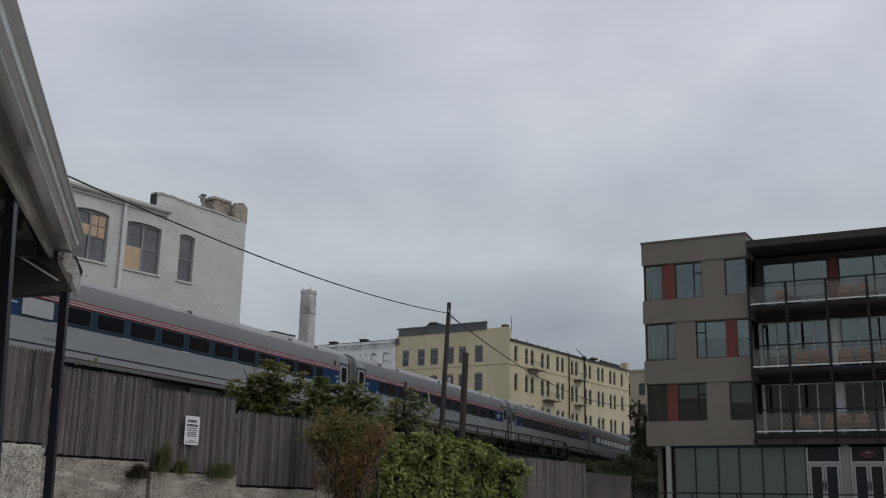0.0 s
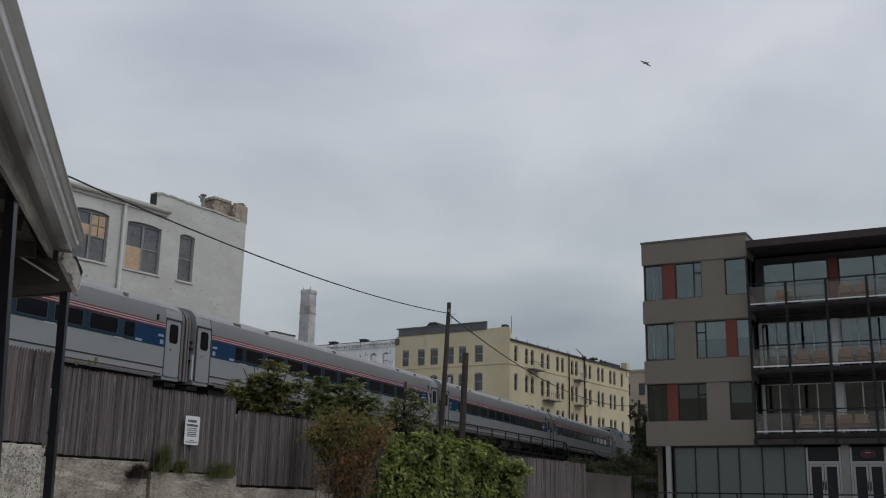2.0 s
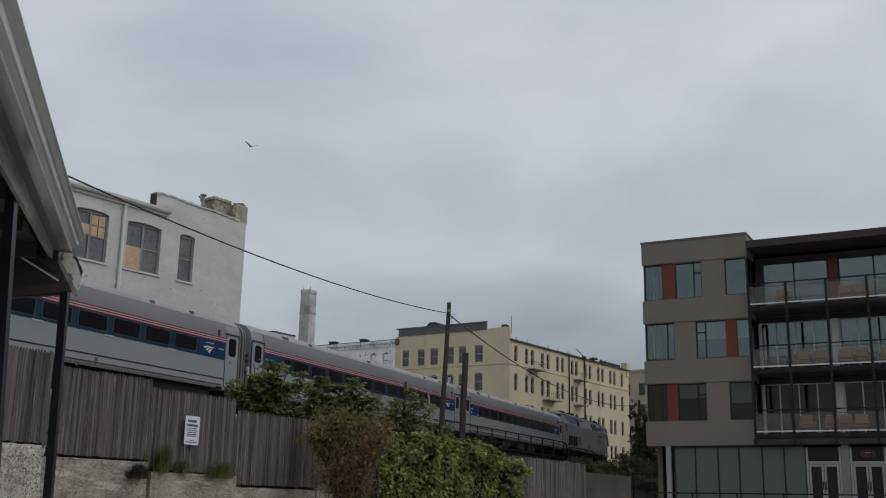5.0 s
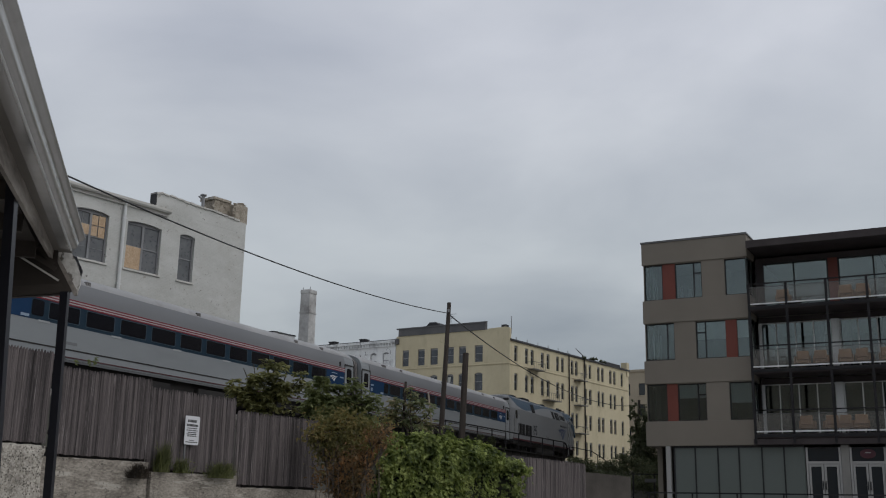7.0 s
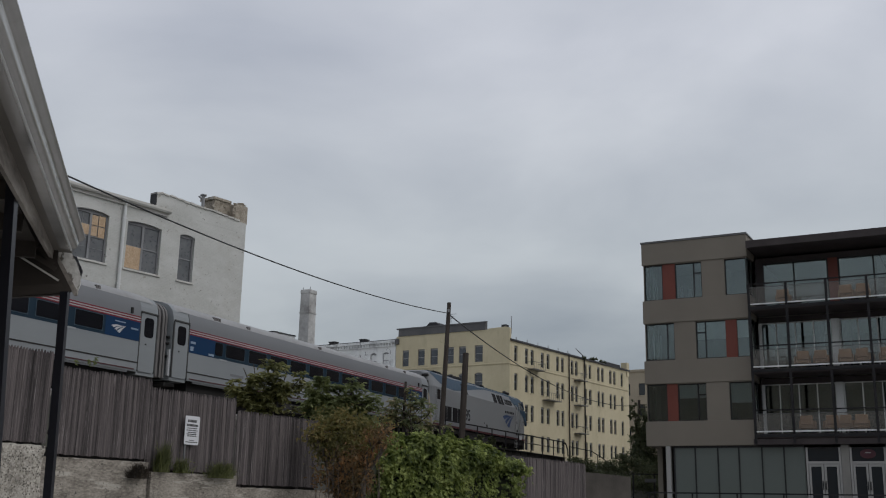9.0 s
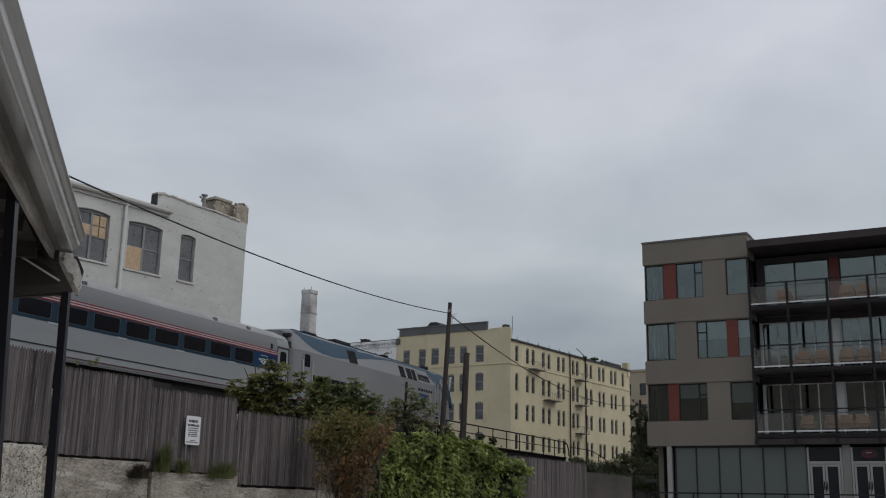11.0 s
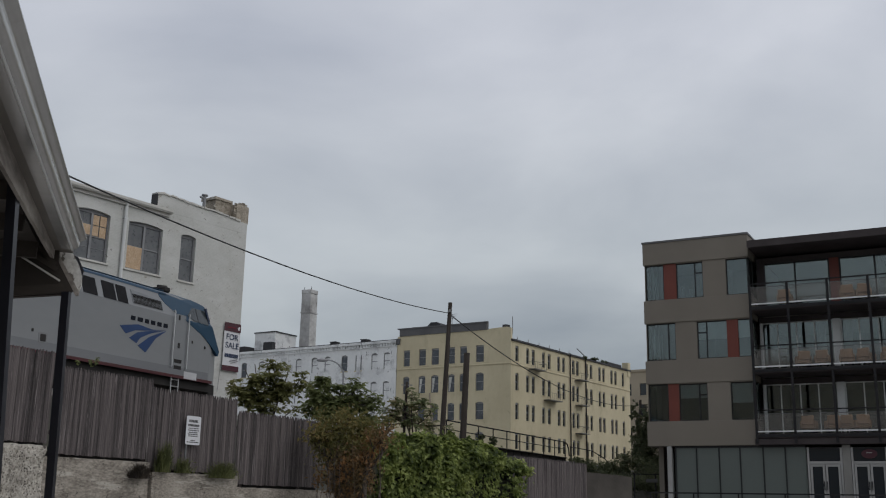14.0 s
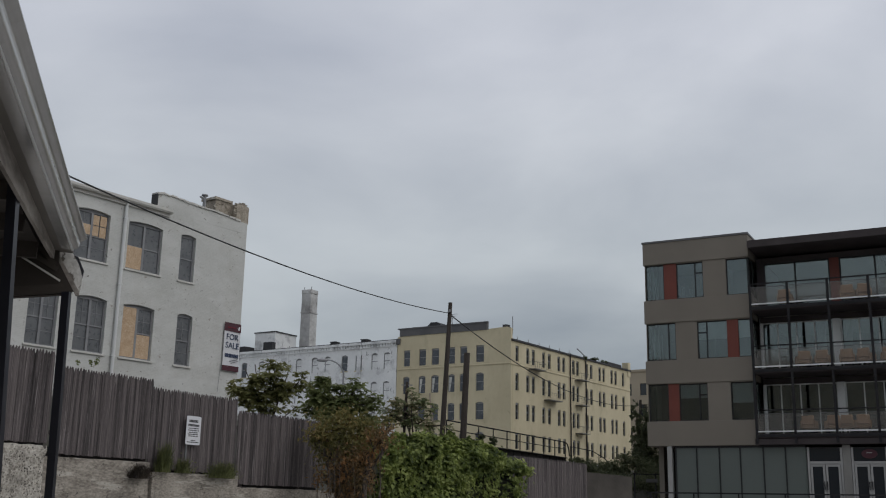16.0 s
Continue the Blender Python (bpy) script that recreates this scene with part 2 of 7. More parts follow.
M_GREYFRAME = surface("grey_window_paint", (0.20, 0.20, 0.21), (0.28, 0.28, 0.28), 0.7, big=1.5, fine=20, bump=0.1)
M_SILLSTONE = surface("pale_sill", (0.5, 0.49, 0.45), (0.62, 0.60, 0.56), 0.8, big=1, fine=12)
M_PLYWOOD = surface("osb_board", (0.42, 0.28, 0.165), (0.62, 0.46, 0.31), 0.8, big=4, fine=16, bump=0.2, grit=0.6, stain=((0.68, 0.56, 0.42), 0.7, 5.0))
M_FENCE = with_chips(surface("weathered_fence_board", (0.028, 0.023, 0.023), (0.166, 0.140, 0.136), 0.9, big=5.5, fine=22, bump=0.8, stretch=(10, 10, 0.25), grit=0.35, objvar=0.26, stain=((0.030, 0.025, 0.027), 0.75, 1.1)), (0.255, 0.225, 0.22), 0.75, 2.2, 0.585, (9, 9, 0.5), apart=True)
M_CONCRETE = with_chips(surface("old_concrete", (0.26, 0.235, 0.20), (0.63, 0.59, 0.52), 0.9, big=3.0, fine=22, bump=0.9, stain=((0.14, 0.125, 0.105), 0.8, 5.0), grit=0.65), (0.06, 0.052, 0.045), 0.9, 9.0, 0.585, (1, 1, 1.2))
M_CONCRETE2 = with_chips(with_chips(surface("smooth_concrete", (0.11, 0.094, 0.076), (0.44, 0.395, 0.335), 0.9, big=1.8, fine=18, bump=0.9, stain=((0.09, 0.078, 0.065), 0.85, 1.6), stretch=(0.75, 1, 1.7), grit=0.55), (0.50, 0.46, 0.40), 0.7, 1.6, 0.575, (0.5, 1, 3.0)), (0.05, 0.045, 0.04), 0.85, 11.0, 0.605)
M_COACH = surface("silver_grey_coach_paint", (0.24, 0.256, 0.267), (0.285, 0.301, 0.309), 0.55, metal=0.0, big=0.35, fine=3, bump=0.03, stain=((0.2, 0.2, 0.2), 0.3, 0.9), stretch=(0.4, 1, 1.3), spec=0.15)
M_COACHUP = surface("upper_coach_grey", (0.175, 0.18, 0.19), (0.21, 0.215, 0.225), 0.6, metal=0.0, big=0.3, fine=3, bump=0.03, stretch=(0.4, 1, 1), spec=0.25)
M_COACHROOF = surface("pale_coach_roof", (0.25, 0.25, 0.25), (0.34, 0.34, 0.34), 0.65, big=0.5, fine=5, bump=0.03, stain=((0.2, 0.19, 0.18), 0.5, 1.0))
M_BLUE = surface("blue_livery_paint", (0.009, 0.034, 0.088), (0.012, 0.044, 0.11), 0.5, big=0.5, fine=6, bump=0.02, spec=0.12)
M_BLUEGREY = surface("blue_band_paint", (0.016, 0.034, 0.053), (0.024, 0.046, 0.07), 0.55, big=0.5, fine=6, bump=0.02, spec=0.1)
M_RED = surface("red_stripe_paint", (0.17, 0.022, 0.032), (0.21, 0.03, 0.042), 0.6, big=1, fine=10, bump=0.0, spec=0.15)
M_DARKRED = surface("dark_red_sill_paint", (0.052, 0.011, 0.014), (0.085, 0.018, 0.022), 0.6, big=1, fine=8, bump=0.02)
M_WHITE = surface("white_stripe_paint", (0.48, 0.48, 0.49), (0.56, 0.56, 0.57), 0.6, big=1, fine=10, bump=0.0)
M_STRIPE = surface("dull_white_stripe_paint", (0.34, 0.335, 0.34), (0.41, 0.405, 0.41), 0.6, big=1, fine=10, bump=0.0)
M_UNDER = surface("grimy_underframe", (0.012, 0.011, 0.011), (0.03, 0.027, 0.025), 0.85, big=1, fine=12, bump=0.2)
M_DIAPH = surface("grey_diaphragm", (0.125, 0.115, 0.112), (0.18, 0.17, 0.165), 0.7, big=1, fine=12, bump=0.1)
M_CABGLASS = surface("dark_cab_glass", (0.02, 0.027, 0.03), (0.055, 0.065, 0.07), 0.2, big=0.8, fine=6, bump=0.02)
M_LOCO = surface("loco_silver_paint", (0.215, 0.222, 0.229), (0.262, 0.270, 0.275), 0.5, metal=0.0, big=0.3, fine=3, bump=0.02, stretch=(0.4, 1, 1), spec=0.25)
M_CHROME = surface("steel_grab_iron", (0.5, 0.5, 0.5), (0.6, 0.6, 0.6), 0.35, metal=0.7, big=1, fine=20, bump=0.0)
M_NAVY = surface("navy_lettering", (0.02, 0.035, 0.08), (0.028, 0.045, 0.10), 0.45, big=1, fine=10, bump=0.0)
M_LOGOBLUE = surface("emblem_blue", (0.020, 0.048, 0.135), (0.026, 0.06, 0.155), 0.4, big=1, fine=10, bump=0.0)
M_GUTTER = surface("white_gutter_metal", (0.44, 0.43, 0.41), (0.54, 0.525, 0.51), 0.2, metal=0.45, big=0.6, fine=6, bump=0.0, stain=((0.30, 0.28, 0.25), 0.4, 1.0), stretch=(2, 0.3, 2))
M_FASCIA = surface("grey_fascia_board", (0.145, 0.13, 0.112), (0.20, 0.182, 0.158), 0.75, big=0.7, fine=8, bump=0.05, stretch=(2, 0.4, 2))
M_OLDWOOD = surface("peeling_beam_paint", (0.12, 0.10, 0.085), (0.46, 0.42, 0.37), 0.85, big=3.0, fine=20, bump=0.6, stain=((0.13, 0.11, 0.095), 0.8, 4.0), stretch=(0.35, 2, 2))
M_PEEL = with_chips(surface("flaking_white_paint", (0.45, 0.43, 0.39), (0.78, 0.76, 0.72), 0.8, big=9, fine=30, bump=0.6, grit=0.4), (0.14, 0.12, 0.10), 0.95, 11.0, 0.52, (1, 1, 0.5))
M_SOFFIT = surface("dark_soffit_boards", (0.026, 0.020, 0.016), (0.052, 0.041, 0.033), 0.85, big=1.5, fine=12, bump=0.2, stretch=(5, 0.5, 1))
M_POST = surface("black_painted_post", (0.010, 0.010, 0.014), (0.02, 0.02, 0.027), 0.35, big=1.5, fine=20, bump=0.05)
M_POLE = surface("weathered_pole_wood", (0.035, 0.028, 0.023), (0.075, 0.06, 0.05), 0.9, big=1.5, fine=14, bump=0.5, stretch=(5, 5, 0.4))
M_PALESTAKE = surface("bleached_stake_wood", (0.24, 0.20, 0.15), (0.40, 0.34, 0.27), 0.9, big=3, fine=14, bump=0.3, stretch=(5, 5, 0.4))
M_WIRE = surface("black_cable", (0.012, 0.012, 0.012), (0.02, 0.02, 0.02), 0.6, bump=0.0)
M_BARK = surface("bark", (0.05, 0.04, 0.03), (0.11, 0.09, 0.07), 0.95, big=2, fine=18, bump=0.7, stretch=(3, 3, 0.7))
M_SIGNWHITE = surface("sign_white", (0.62, 0.62, 0.64), (0.72, 0.72, 0.73), 0.5, big=0.8, fine=12, bump=0.02)
M_MAROON = surface("maroon_print", (0.055, 0.011, 0.019), (0.075, 0.015, 0.025), 0.55, big=0.8, fine=12, bump=0.02)
M_BIRD = surface("gull_grey_feather", (0.3, 0.29, 0.28), (0.45, 0.44, 0.43), 0.8, big=6, fine=30, bump=0.1)
M_BIRDTIP = surface("dark_wing_feather", (0.2, 0.2, 0.2), (0.3, 0.295, 0.29), 0.8, big=6, fine=30, bump=0.1)
M_STACK = with_courses(surface("sooty_stack_brick", (0.26, 0.25, 0.24), (0.64, 0.635, 0.62), 0.9, big=0.35, fine=1.8, bump=0.2, stain=((0.13, 0.12, 0.115), 0.85, 0.7)), 0.5, 0.2, 0.2, 0.15)
M_INTERIOR = surface("dim_room_wall", (0.22, 0.22, 0.205), (0.32, 0.31, 0.29), 0.9, big=0.5, fine=5, bump=0.0)
M_CURTAIN = surface("pale_curtain", (0.48, 0.48, 0.45), (0.6, 0.6, 0.56), 0.9, big=1.5, fine=6, bump=0.3, stretch=(6, 1, 0.2))
M_BLIND = surface("white_roller_blind", (0.74, 0.75, 0.73), (0.82, 0.83, 0.81), 0.8, big=1, fine=20, bump=0.02)
M_TANCLOTH = surface("tan_cushion", (0.33, 0.20, 0.115), (0.44, 0.27, 0.16), 0.9, big=2, fine=25, bump=0.1)
M_GLASS = dark_glass("window_glass", (0.022, 0.026, 0.03), 0.1)
M_OLDGLASS = surface("dusty_old_glass", (0.085, 0.09, 0.095), (0.16, 0.165, 0.17), 0.3, big=1.4, fine=8, bump=0.02, grit=0.3)
M_TRAINGLASS = dark_glass("tinted_train_glass", (0.010, 0.010, 0.013), 0.12, 0.3)
M_APTGLASS = clear_glass("apartment_glass")
M_SHOPGLASS = dark_glass("frosted_shop_glass", (0.125, 0.143, 0.13), 0.3)
M_LEAF1 = leaf_mat("olive_tree_leaf", (0.14, 0.148, 0.06), (0.225, 0.228, 0.088), (0.32, 0.305, 0.13))
M_LEAF2 = leaf_mat("green_shrub_leaf", (0.12, 0.145, 0.06), (0.20, 0.23, 0.095), (0.30, 0.325, 0.145))
M_VINE = leaf_mat("vine_leaf", (0.06, 0.085, 0.024), (0.175, 0.22, 0.058), (0.38, 0.43, 0.135))
M_BROWNLEAF = leaf_mat("rusty_shrub_leaf", (0.14, 0.11, 0.058), (0.23, 0.15, 0.07), (0.35, 0.18, 0.075))
M_MIXLEAF = leaf_mat("yellowing_shrub_leaf", (0.12, 0.122, 0.045), (0.20, 0.185, 0.066), (0.30, 0.225, 0.085))
M_SUMAC = leaf_mat("red_tinged_shrub_leaf", (0.155, 0.19, 0.09), (0.24, 0.275, 0.135), (0.34, 0.28, 0.155))
M_DARKLEAF = leaf_mat("dark_far_leaf", (0.055, 0.066, 0.034), (0.095, 0.11, 0.055), (0.15, 0.16, 0.085))
M_WEED = leaf_mat("dull_weed_green", (0.075, 0.085, 0.035), (0.125, 0.14, 0.052), (0.20, 0.21, 0.08))
M_DRYWEED = leaf_mat("dry_weed", (0.035, 0.03, 0.025), (0.055, 0.045, 0.035), (0.09, 0.07, 0.05))


# ---------------------------------------------------------------- mesh helpers
def part(name, bm, mat, parent=None, label="", m=None, smooth=False):
    """Links a bmesh as one mesh object, under a parent where one is given."""
    me = bpy.data.meshes.new(name)
    bm.to_mesh(me)
    bm.free()
    for one in (mat if isinstance(mat, (list, tuple)) else [mat]):
        me.materials.append(one)
    if smooth:
        me.polygons.foreach_set("use_smooth", [True] * len(me.polygons))
    ob = new(name, me)
    if parent:
        ob.parent = parent
    if m is not None:
        ob.matrix_basis = m
    if label:
        ob["label"] = label
    return ob


def thing(name, m, label, category, group="", kind=""):
    e = new(name)
    e.empty_display_size = 0.2
    e.matrix_basis = m
    return tagged(e, label, category, group, kind)


def box(bm, x0, x1, y0, y1, z0, z1, bev=0.0, mi=0):
    r = bmesh.ops.create_cube(bm, size=1.0, matrix=Matrix.LocRotScale(((x0 + x1) / 2, (y0 + y1) / 2, (z0 + z1) / 2), None, (x1 - x0, y1 - y0, z1 - z0)))
    fs = {f for v in r["verts"] for f in v.link_faces}
    for f in fs:
        f.material_index = mi
    if bev:
        es = list({e for v in r["verts"] for e in v.link_edges})
        g = bmesh.ops.bevel(bm, geom=es, offset=bev, segments=1, affect="EDGES", profile=0.5)
        for f in g["faces"]:
            f.material_index = mi
    return r["verts"]


def boxed(*a, **k):
    bm = bmesh.new()
    box(bm, *a, **k)
    return bm


def rod(bm, a, b, r0, r1=None, seg=8, mi=0):
    a, b = Vector(a), Vector(b)
    r1 = r0 if r1 is None else r1
    d = b - a
    m = Matrix.Translation((a + b) / 2) @ d.to_track_quat("Z", "Y").to_matrix().to_4x4()
    r = bmesh.ops.create_cone(bm, cap_ends=True, segments=seg, radius1=r0, radius2=r1, depth=d.length, matrix=m)
    for f in {f for v in r["verts"] for f in v.link_faces}:
        f.material_index = mi


def prism(bm, pts, x0, x1, mi=0, axis="X"):
    """Extrudes a closed outline (pairs) along an axis: X takes (y, z), Y takes (x, z), Z takes (x, y)."""
    def at(p, t):
        return {"X": (t, p[0], p[1]), "Y": (p[0], t, p[1]), "Z": (p[0], p[1], t)}[axis]
    a = [bm.verts.new(at(p, x0)) for p in pts]
    b = [bm.verts.new(at(p, x1)) for p in pts]
    n = len(pts)
    fs = [bm.faces.new((a[i], a[(i + 1) % n], b[(i + 1) % n], b[i])) for i in range(n)]
    fs += [bm.faces.new(a[::-1]), bm.faces.new(b)]
    for f in fs:
        f.material_index = mi
    bmesh.ops.recalc_face_normals(bm, faces=fs)
    return fs


def wall(bm, x0, x1, z0, z1, t, holes, arches=0.0):
    """A wall in the plane y = 0, t thick towards +y, with holes (x0, x1, z0, z1) cut through it. arches: rise of segmental heads."""
    xs = sorted({x0, x1, *[h[0] for h in holes], *[h[1] for h in holes]})
    zs = sorted({z0, z1, *[h[2] for h in holes], *[h[3] for h in holes]})

    def solid(i, j):
        if i < 0 or j < 0 or i >= len(xs) - 1 or j >= len(zs) - 1:
            return False
        cx, cz = (xs[i] + xs[i + 1]) / 2, (zs[j] + zs[j + 1]) / 2
        return not any(h[0] < cx < h[1] and h[2] < cz < h[3] for h in holes)

    def quad(*p):
        bm.faces.new([bm.verts.new(q) for q in p])

    for i in range(len(xs) - 1):
        for j in range(len(zs) - 1):
            if not solid(i, j):
                continue
            a, b, c, d = xs[i], xs[i + 1], zs[j], zs[j + 1]
            quad((a, 0, c), (b, 0, c), (b, 0, d), (a, 0, d))
            quad((a, t, c), (a, t, d), (b, t, d), (b, t, c))
            if not solid(i - 1, j):
                quad((a, 0, c), (a, 0, d), (a, t, d), (a, t, c))
            if not solid(i + 1, j):
                quad((b, 0, c), (b, t, c), (b, t, d), (b, 0, d))
            if not solid(i, j - 1):
                quad((a, 0, c), (a, t, c), (b, t, c), (b, 0, c))
            if not solid(i, j + 1):
                quad((a, 0, d), (b, 0, d), (b, t, d), (a, t, d))
    if arches:
        for a, b, c, d in holes:
            n = 6
            for k in range(n):
                u, v = k / n, (k + 1) / n
                xa, xb = a + (b - a) * u, a + (b - a) * v
                za, zb = d - arches * (2 * u - 1) ** 2, d - arches * (2 * v - 1) ** 2
                for y in (0, t):
                    quad((xa, y, za), (xb, y, zb), (xb, y, d), (xa, y, d))
                quad((xa, 0, za), (xb, 0, zb), (xb, t, zb), (xa, t, za))
    bmesh.ops.remove_doubles(bm, verts=bm.verts, dist=0.0005)
    bmesh.ops.recalc_face_normals(bm, faces=bm.faces)


def walled(*a, **k):
    bm = bmesh.new()
    wall(bm, *a, **k)
    return bm


def strip(bm, p, q, w, h, mi=0):
    """A squared bar between two points, w wide and h high."""
    p, q = Vector(p), Vector(q)
    d = q - p
    m = Matrix.Translation((p + q) / 2) @ d.to_track_quat("X", "Z").to_matrix().to_4x4()
    r = bmesh.ops.create_cube(bm, size=1.0, matrix=m @ Matrix.Diagonal((d.length, w, h, 1)))
    for f in {f for v in r["verts"] for f in v.link_faces}:
        f.material_index = mi


def lettering(name, text, size, mat, parent, m, depth=0.004):
    c = bpy.data.curves.new(name, "FONT")
    c.body, c.size, c.extrude, c.align_x, c.align_y = text, size, depth, "CENTER", "CENTER"
    ob = new(name, c)
    c.materials.append(mat)
    ob.parent = parent
    ob.matrix_basis = m
    return ob


def leaves(name, points, normals, size, mat, parent, rng, label="", aspect=0.6, spread=0.6):
    """Many small folded leaves, one at each point, turned roughly along its normal."""
    n = len(points)
    nor = normals + rng.normal(0, spread, (n, 3))
    nor /= np.linalg.norm(nor, axis=1)[:, None] + 1e-9
    ref = rng.normal(0, 1, (n, 3))
    ref[:, 2] -= 0.6
    a = ref - (ref * nor).sum(1)[:, None] * nor
    a /= np.linalg.norm(a, axis=1)[:, None] + 1e-9
    b = np.cross(nor, a)
    s = (size * rng.uniform(0.6, 1.35, n))[:, None]
    v = np.empty((n, 4, 3))
    v[:, 0] = points - a * s * 0.5
    v[:, 1] = points + b * s * aspect * 0.5 + nor * s * 0.12
    v[:, 2] = points + a * s * 0.5 - nor * s * 0.1
    v[:, 3] = points - b * s * aspect * 0.5 + nor * s * 0.12
    k = np.arange(n) * 4
    f = np.concatenate([np.stack([k, k + 1, k + 2], 1), np.stack([k, k + 2, k + 3], 1)])
    me = bpy.data.meshes.new(name)
    me.from_pydata(v.reshape(-1, 3).tolist(), [], f.tolist())
    me.materials.append(mat)
    ob = new(name, me)
    ob.parent = parent
    if label:
        ob["label"] = label
    return ob


# ---------------------------------------------------------------- the railway line
RAIL = 5.35
TH, BEND, TX, TY = radians(68.19), 0.0005, -4.428, 56.980
GRADE = 0.01016


def on_track(s, off=0.0):
    """Place and heading on the line at s metres; off: metres to its near side."""
    h = TH + BEND * s
    x = TX + (math.sin(h) - math.sin(TH)) / BEND
    y = TY - (math.cos(h) - math.cos(TH)) / BEND
    return x + off * math.sin(h), y - off * math.cos(h), h


def travelled(t):
    return 7.4415 * t + 0.0727 * t * (t - 8)


def ribbon(bm, s0, s1, step, prof, mi=0):
    """Sweeps an outline of (off, z) along the line."""
    n = max(1, round((s1 - s0) / step))
    rows = []
    for i in range(n + 1):
        s = s0 + (s1 - s0) * i / n
        rows.append([bm.verts.new((*on_track(s, o)[:2], z + (GRADE * s if z > 3 else 0))) for o, z in prof])
    for a, b in zip(rows, rows[1:]):
        for k in range(len(prof) - 1):
            bm.faces.new((a[k], b[k], b[k + 1], a[k + 1])).material_index = mi
    return rows


# ---------------------------------------------------------------- ground
def ground_z(x, y):
    k = min(1.0, max(0.0, (y - 22) / 24))
    return 1.85 * k * k * (3 - 2 * k)


bm = bmesh.new()
gx = [-2500, -600, -200, -100, -60, -40, -30, -20, -10, 0, 10, 20, 30, 40, 60, 100, 200, 600, 2500]
gy = [-2500, -600, -100, -30, 0, 10, 16, 22, 26, 30, 34, 38, 42, 46, 50, 60, 80, 120, 200, 600, 2500]
gv = [[bm.verts.new((x, y, ground_z(x, y) if abs(x) < 300 else 1.85 * (y > 30))) for y in gy] for x in gx]
for i in range(len(gx) - 1):
    for j in range(len(gy) - 1):
        bm.faces.new((gv[i][j], gv[i + 1][j], gv[i + 1][j + 1], gv[i][j + 1]))
tagged(part("ground", bm, M_BOUNCEGROUND), "unseen ground rising gently towards the apartments, pale to bounce light", "ground", kind="structure")

bm = bmesh.new()
ribbon(bm, -75, 150, 5, [(-11, 1.2), (-5, RAIL - 0.75), (-3, RAIL - 0.5), (3.0, RAIL - 0.5), (4.2, RAIL - 0.7), (8.2, 3.2), (10.0, 1.9), (10.1, 0.0)])
tagged(part("embankment", bm, M_SOIL), "weedy earth embankment that carries the railway line", "embankment", kind="structure")
bm = bmesh.new()
ribbon(bm, -75, 150, 5, [(-2.6, RAIL - 0.49), (-1.7, RAIL - 0.18), (1.7, RAIL - 0.18), (2.6, RAIL - 0.49)])
tagged(part("track_bed", bm, M_BALLAST), "grey crushed stone ballast along the railway line", "ballast", kind="structure")
for side in (-0.72, 0.72):
    bm = bmesh.new()
    ribbon(bm, -75, 150, 5, [(side - 0.04, RAIL - 0.17), (side - 0.04, RAIL), (side + 0.04, RAIL), (side + 0.04, RAIL - 0.17)])
    tagged(part("rail", bm, M_CHROME), "worn steel running rail on the ballast", "rail", "rails", kind="structure")


# ---------------------------------------------------------------- windows of the old buildings
def old_window(parent, x0, x1, z0, z1, mat_frame, sashes=1, rise=0.09, board=None, glass=None, inset=0.16, sill=True, bars=True, sill_mat=None, proud=0.07):
    """A timber window in a wall's opening: frame, sill, upper and lower panes; board: {(sash, half): True} for boarded lights."""
    bm = bmesh.new()
    w = 0.07
    box(bm, x0, x0 + w, inset - 0.03, inset + 0.07, z0, z1)
    box(bm, x1 - w, x1, inset - 0.03, inset + 0.07, z0, z1)
    box(bm, x0 + w, x1 - w, inset - 0.03, inset + 0.07, z1 - w - rise, z1)
    box(bm, x0 + w, x1 - w, inset - 0.03, inset + 0.07, z0, z0 + w)
    zm = (z0 + z1 - rise) / 2
    sw = (x1 - x0 - 2 * w) / sashes
    for i in range(sashes):
        a = x0 + w + i * sw
        if i:
            box(bm, a - 0.06, a + 0.06, inset - 0.05, inset + 0.06, z0 + w, z1 - w - rise)
        box(bm, a, a + sw, inset - 0.02, inset + 0.05, zm - 0.03, zm + 0.03)
        if bars:
            box(bm, a + sw / 2 - 0.012, a + sw / 2 + 0.012, inset, inset + 0.03, zm + 0.03, z1 - w - rise)
            box(bm, a + 0.02, a + sw - 0.02, inset + 0.001, inset + 0.029, (zm + z1 - w - rise) / 2 - 0.012, (zm + z1 - w - rise) / 2 + 0.012)
            box(bm, a + 0.02, a + sw - 0.02, inset + 0.001, inset + 0.029, (zm + z0 + w) / 2 - 0.01, (zm + z0 + w) / 2 + 0.01)
    win = part("window", bm, mat_frame, parent)
    for i in range(sashes):
        a = x0 + w + i * sw
        for half, (c, d) in enumerate(((z0 + w, zm), (zm, z1 - w - rise))):
            kind = board.get((i, half)) if board else None
            p = part("pane", boxed(a + 0.01, a + sw - 0.01, inset + 0.02, inset + 0.035, c, d), glass or M_OLDGLASS, win)
            if kind:
                for f0, f1, g0, g1 in kind:
                    part("board", boxed(a + sw * f0, a + sw * f1 - 0.01, inset - 0.045, inset - 0.031, c + (d - c) * g0, c + (d - c) * g1), M_PLYWOOD, win, "unpainted chipboard sheet in the light")
    if sill:
        part("sill", boxed(x0 - 0.08, x1 + 0.08, -proud, 0.12, z0 - 0.10, z0 - 0.002, bev=0.015), sill_mat or M_SILLSTONE, win)
    return win


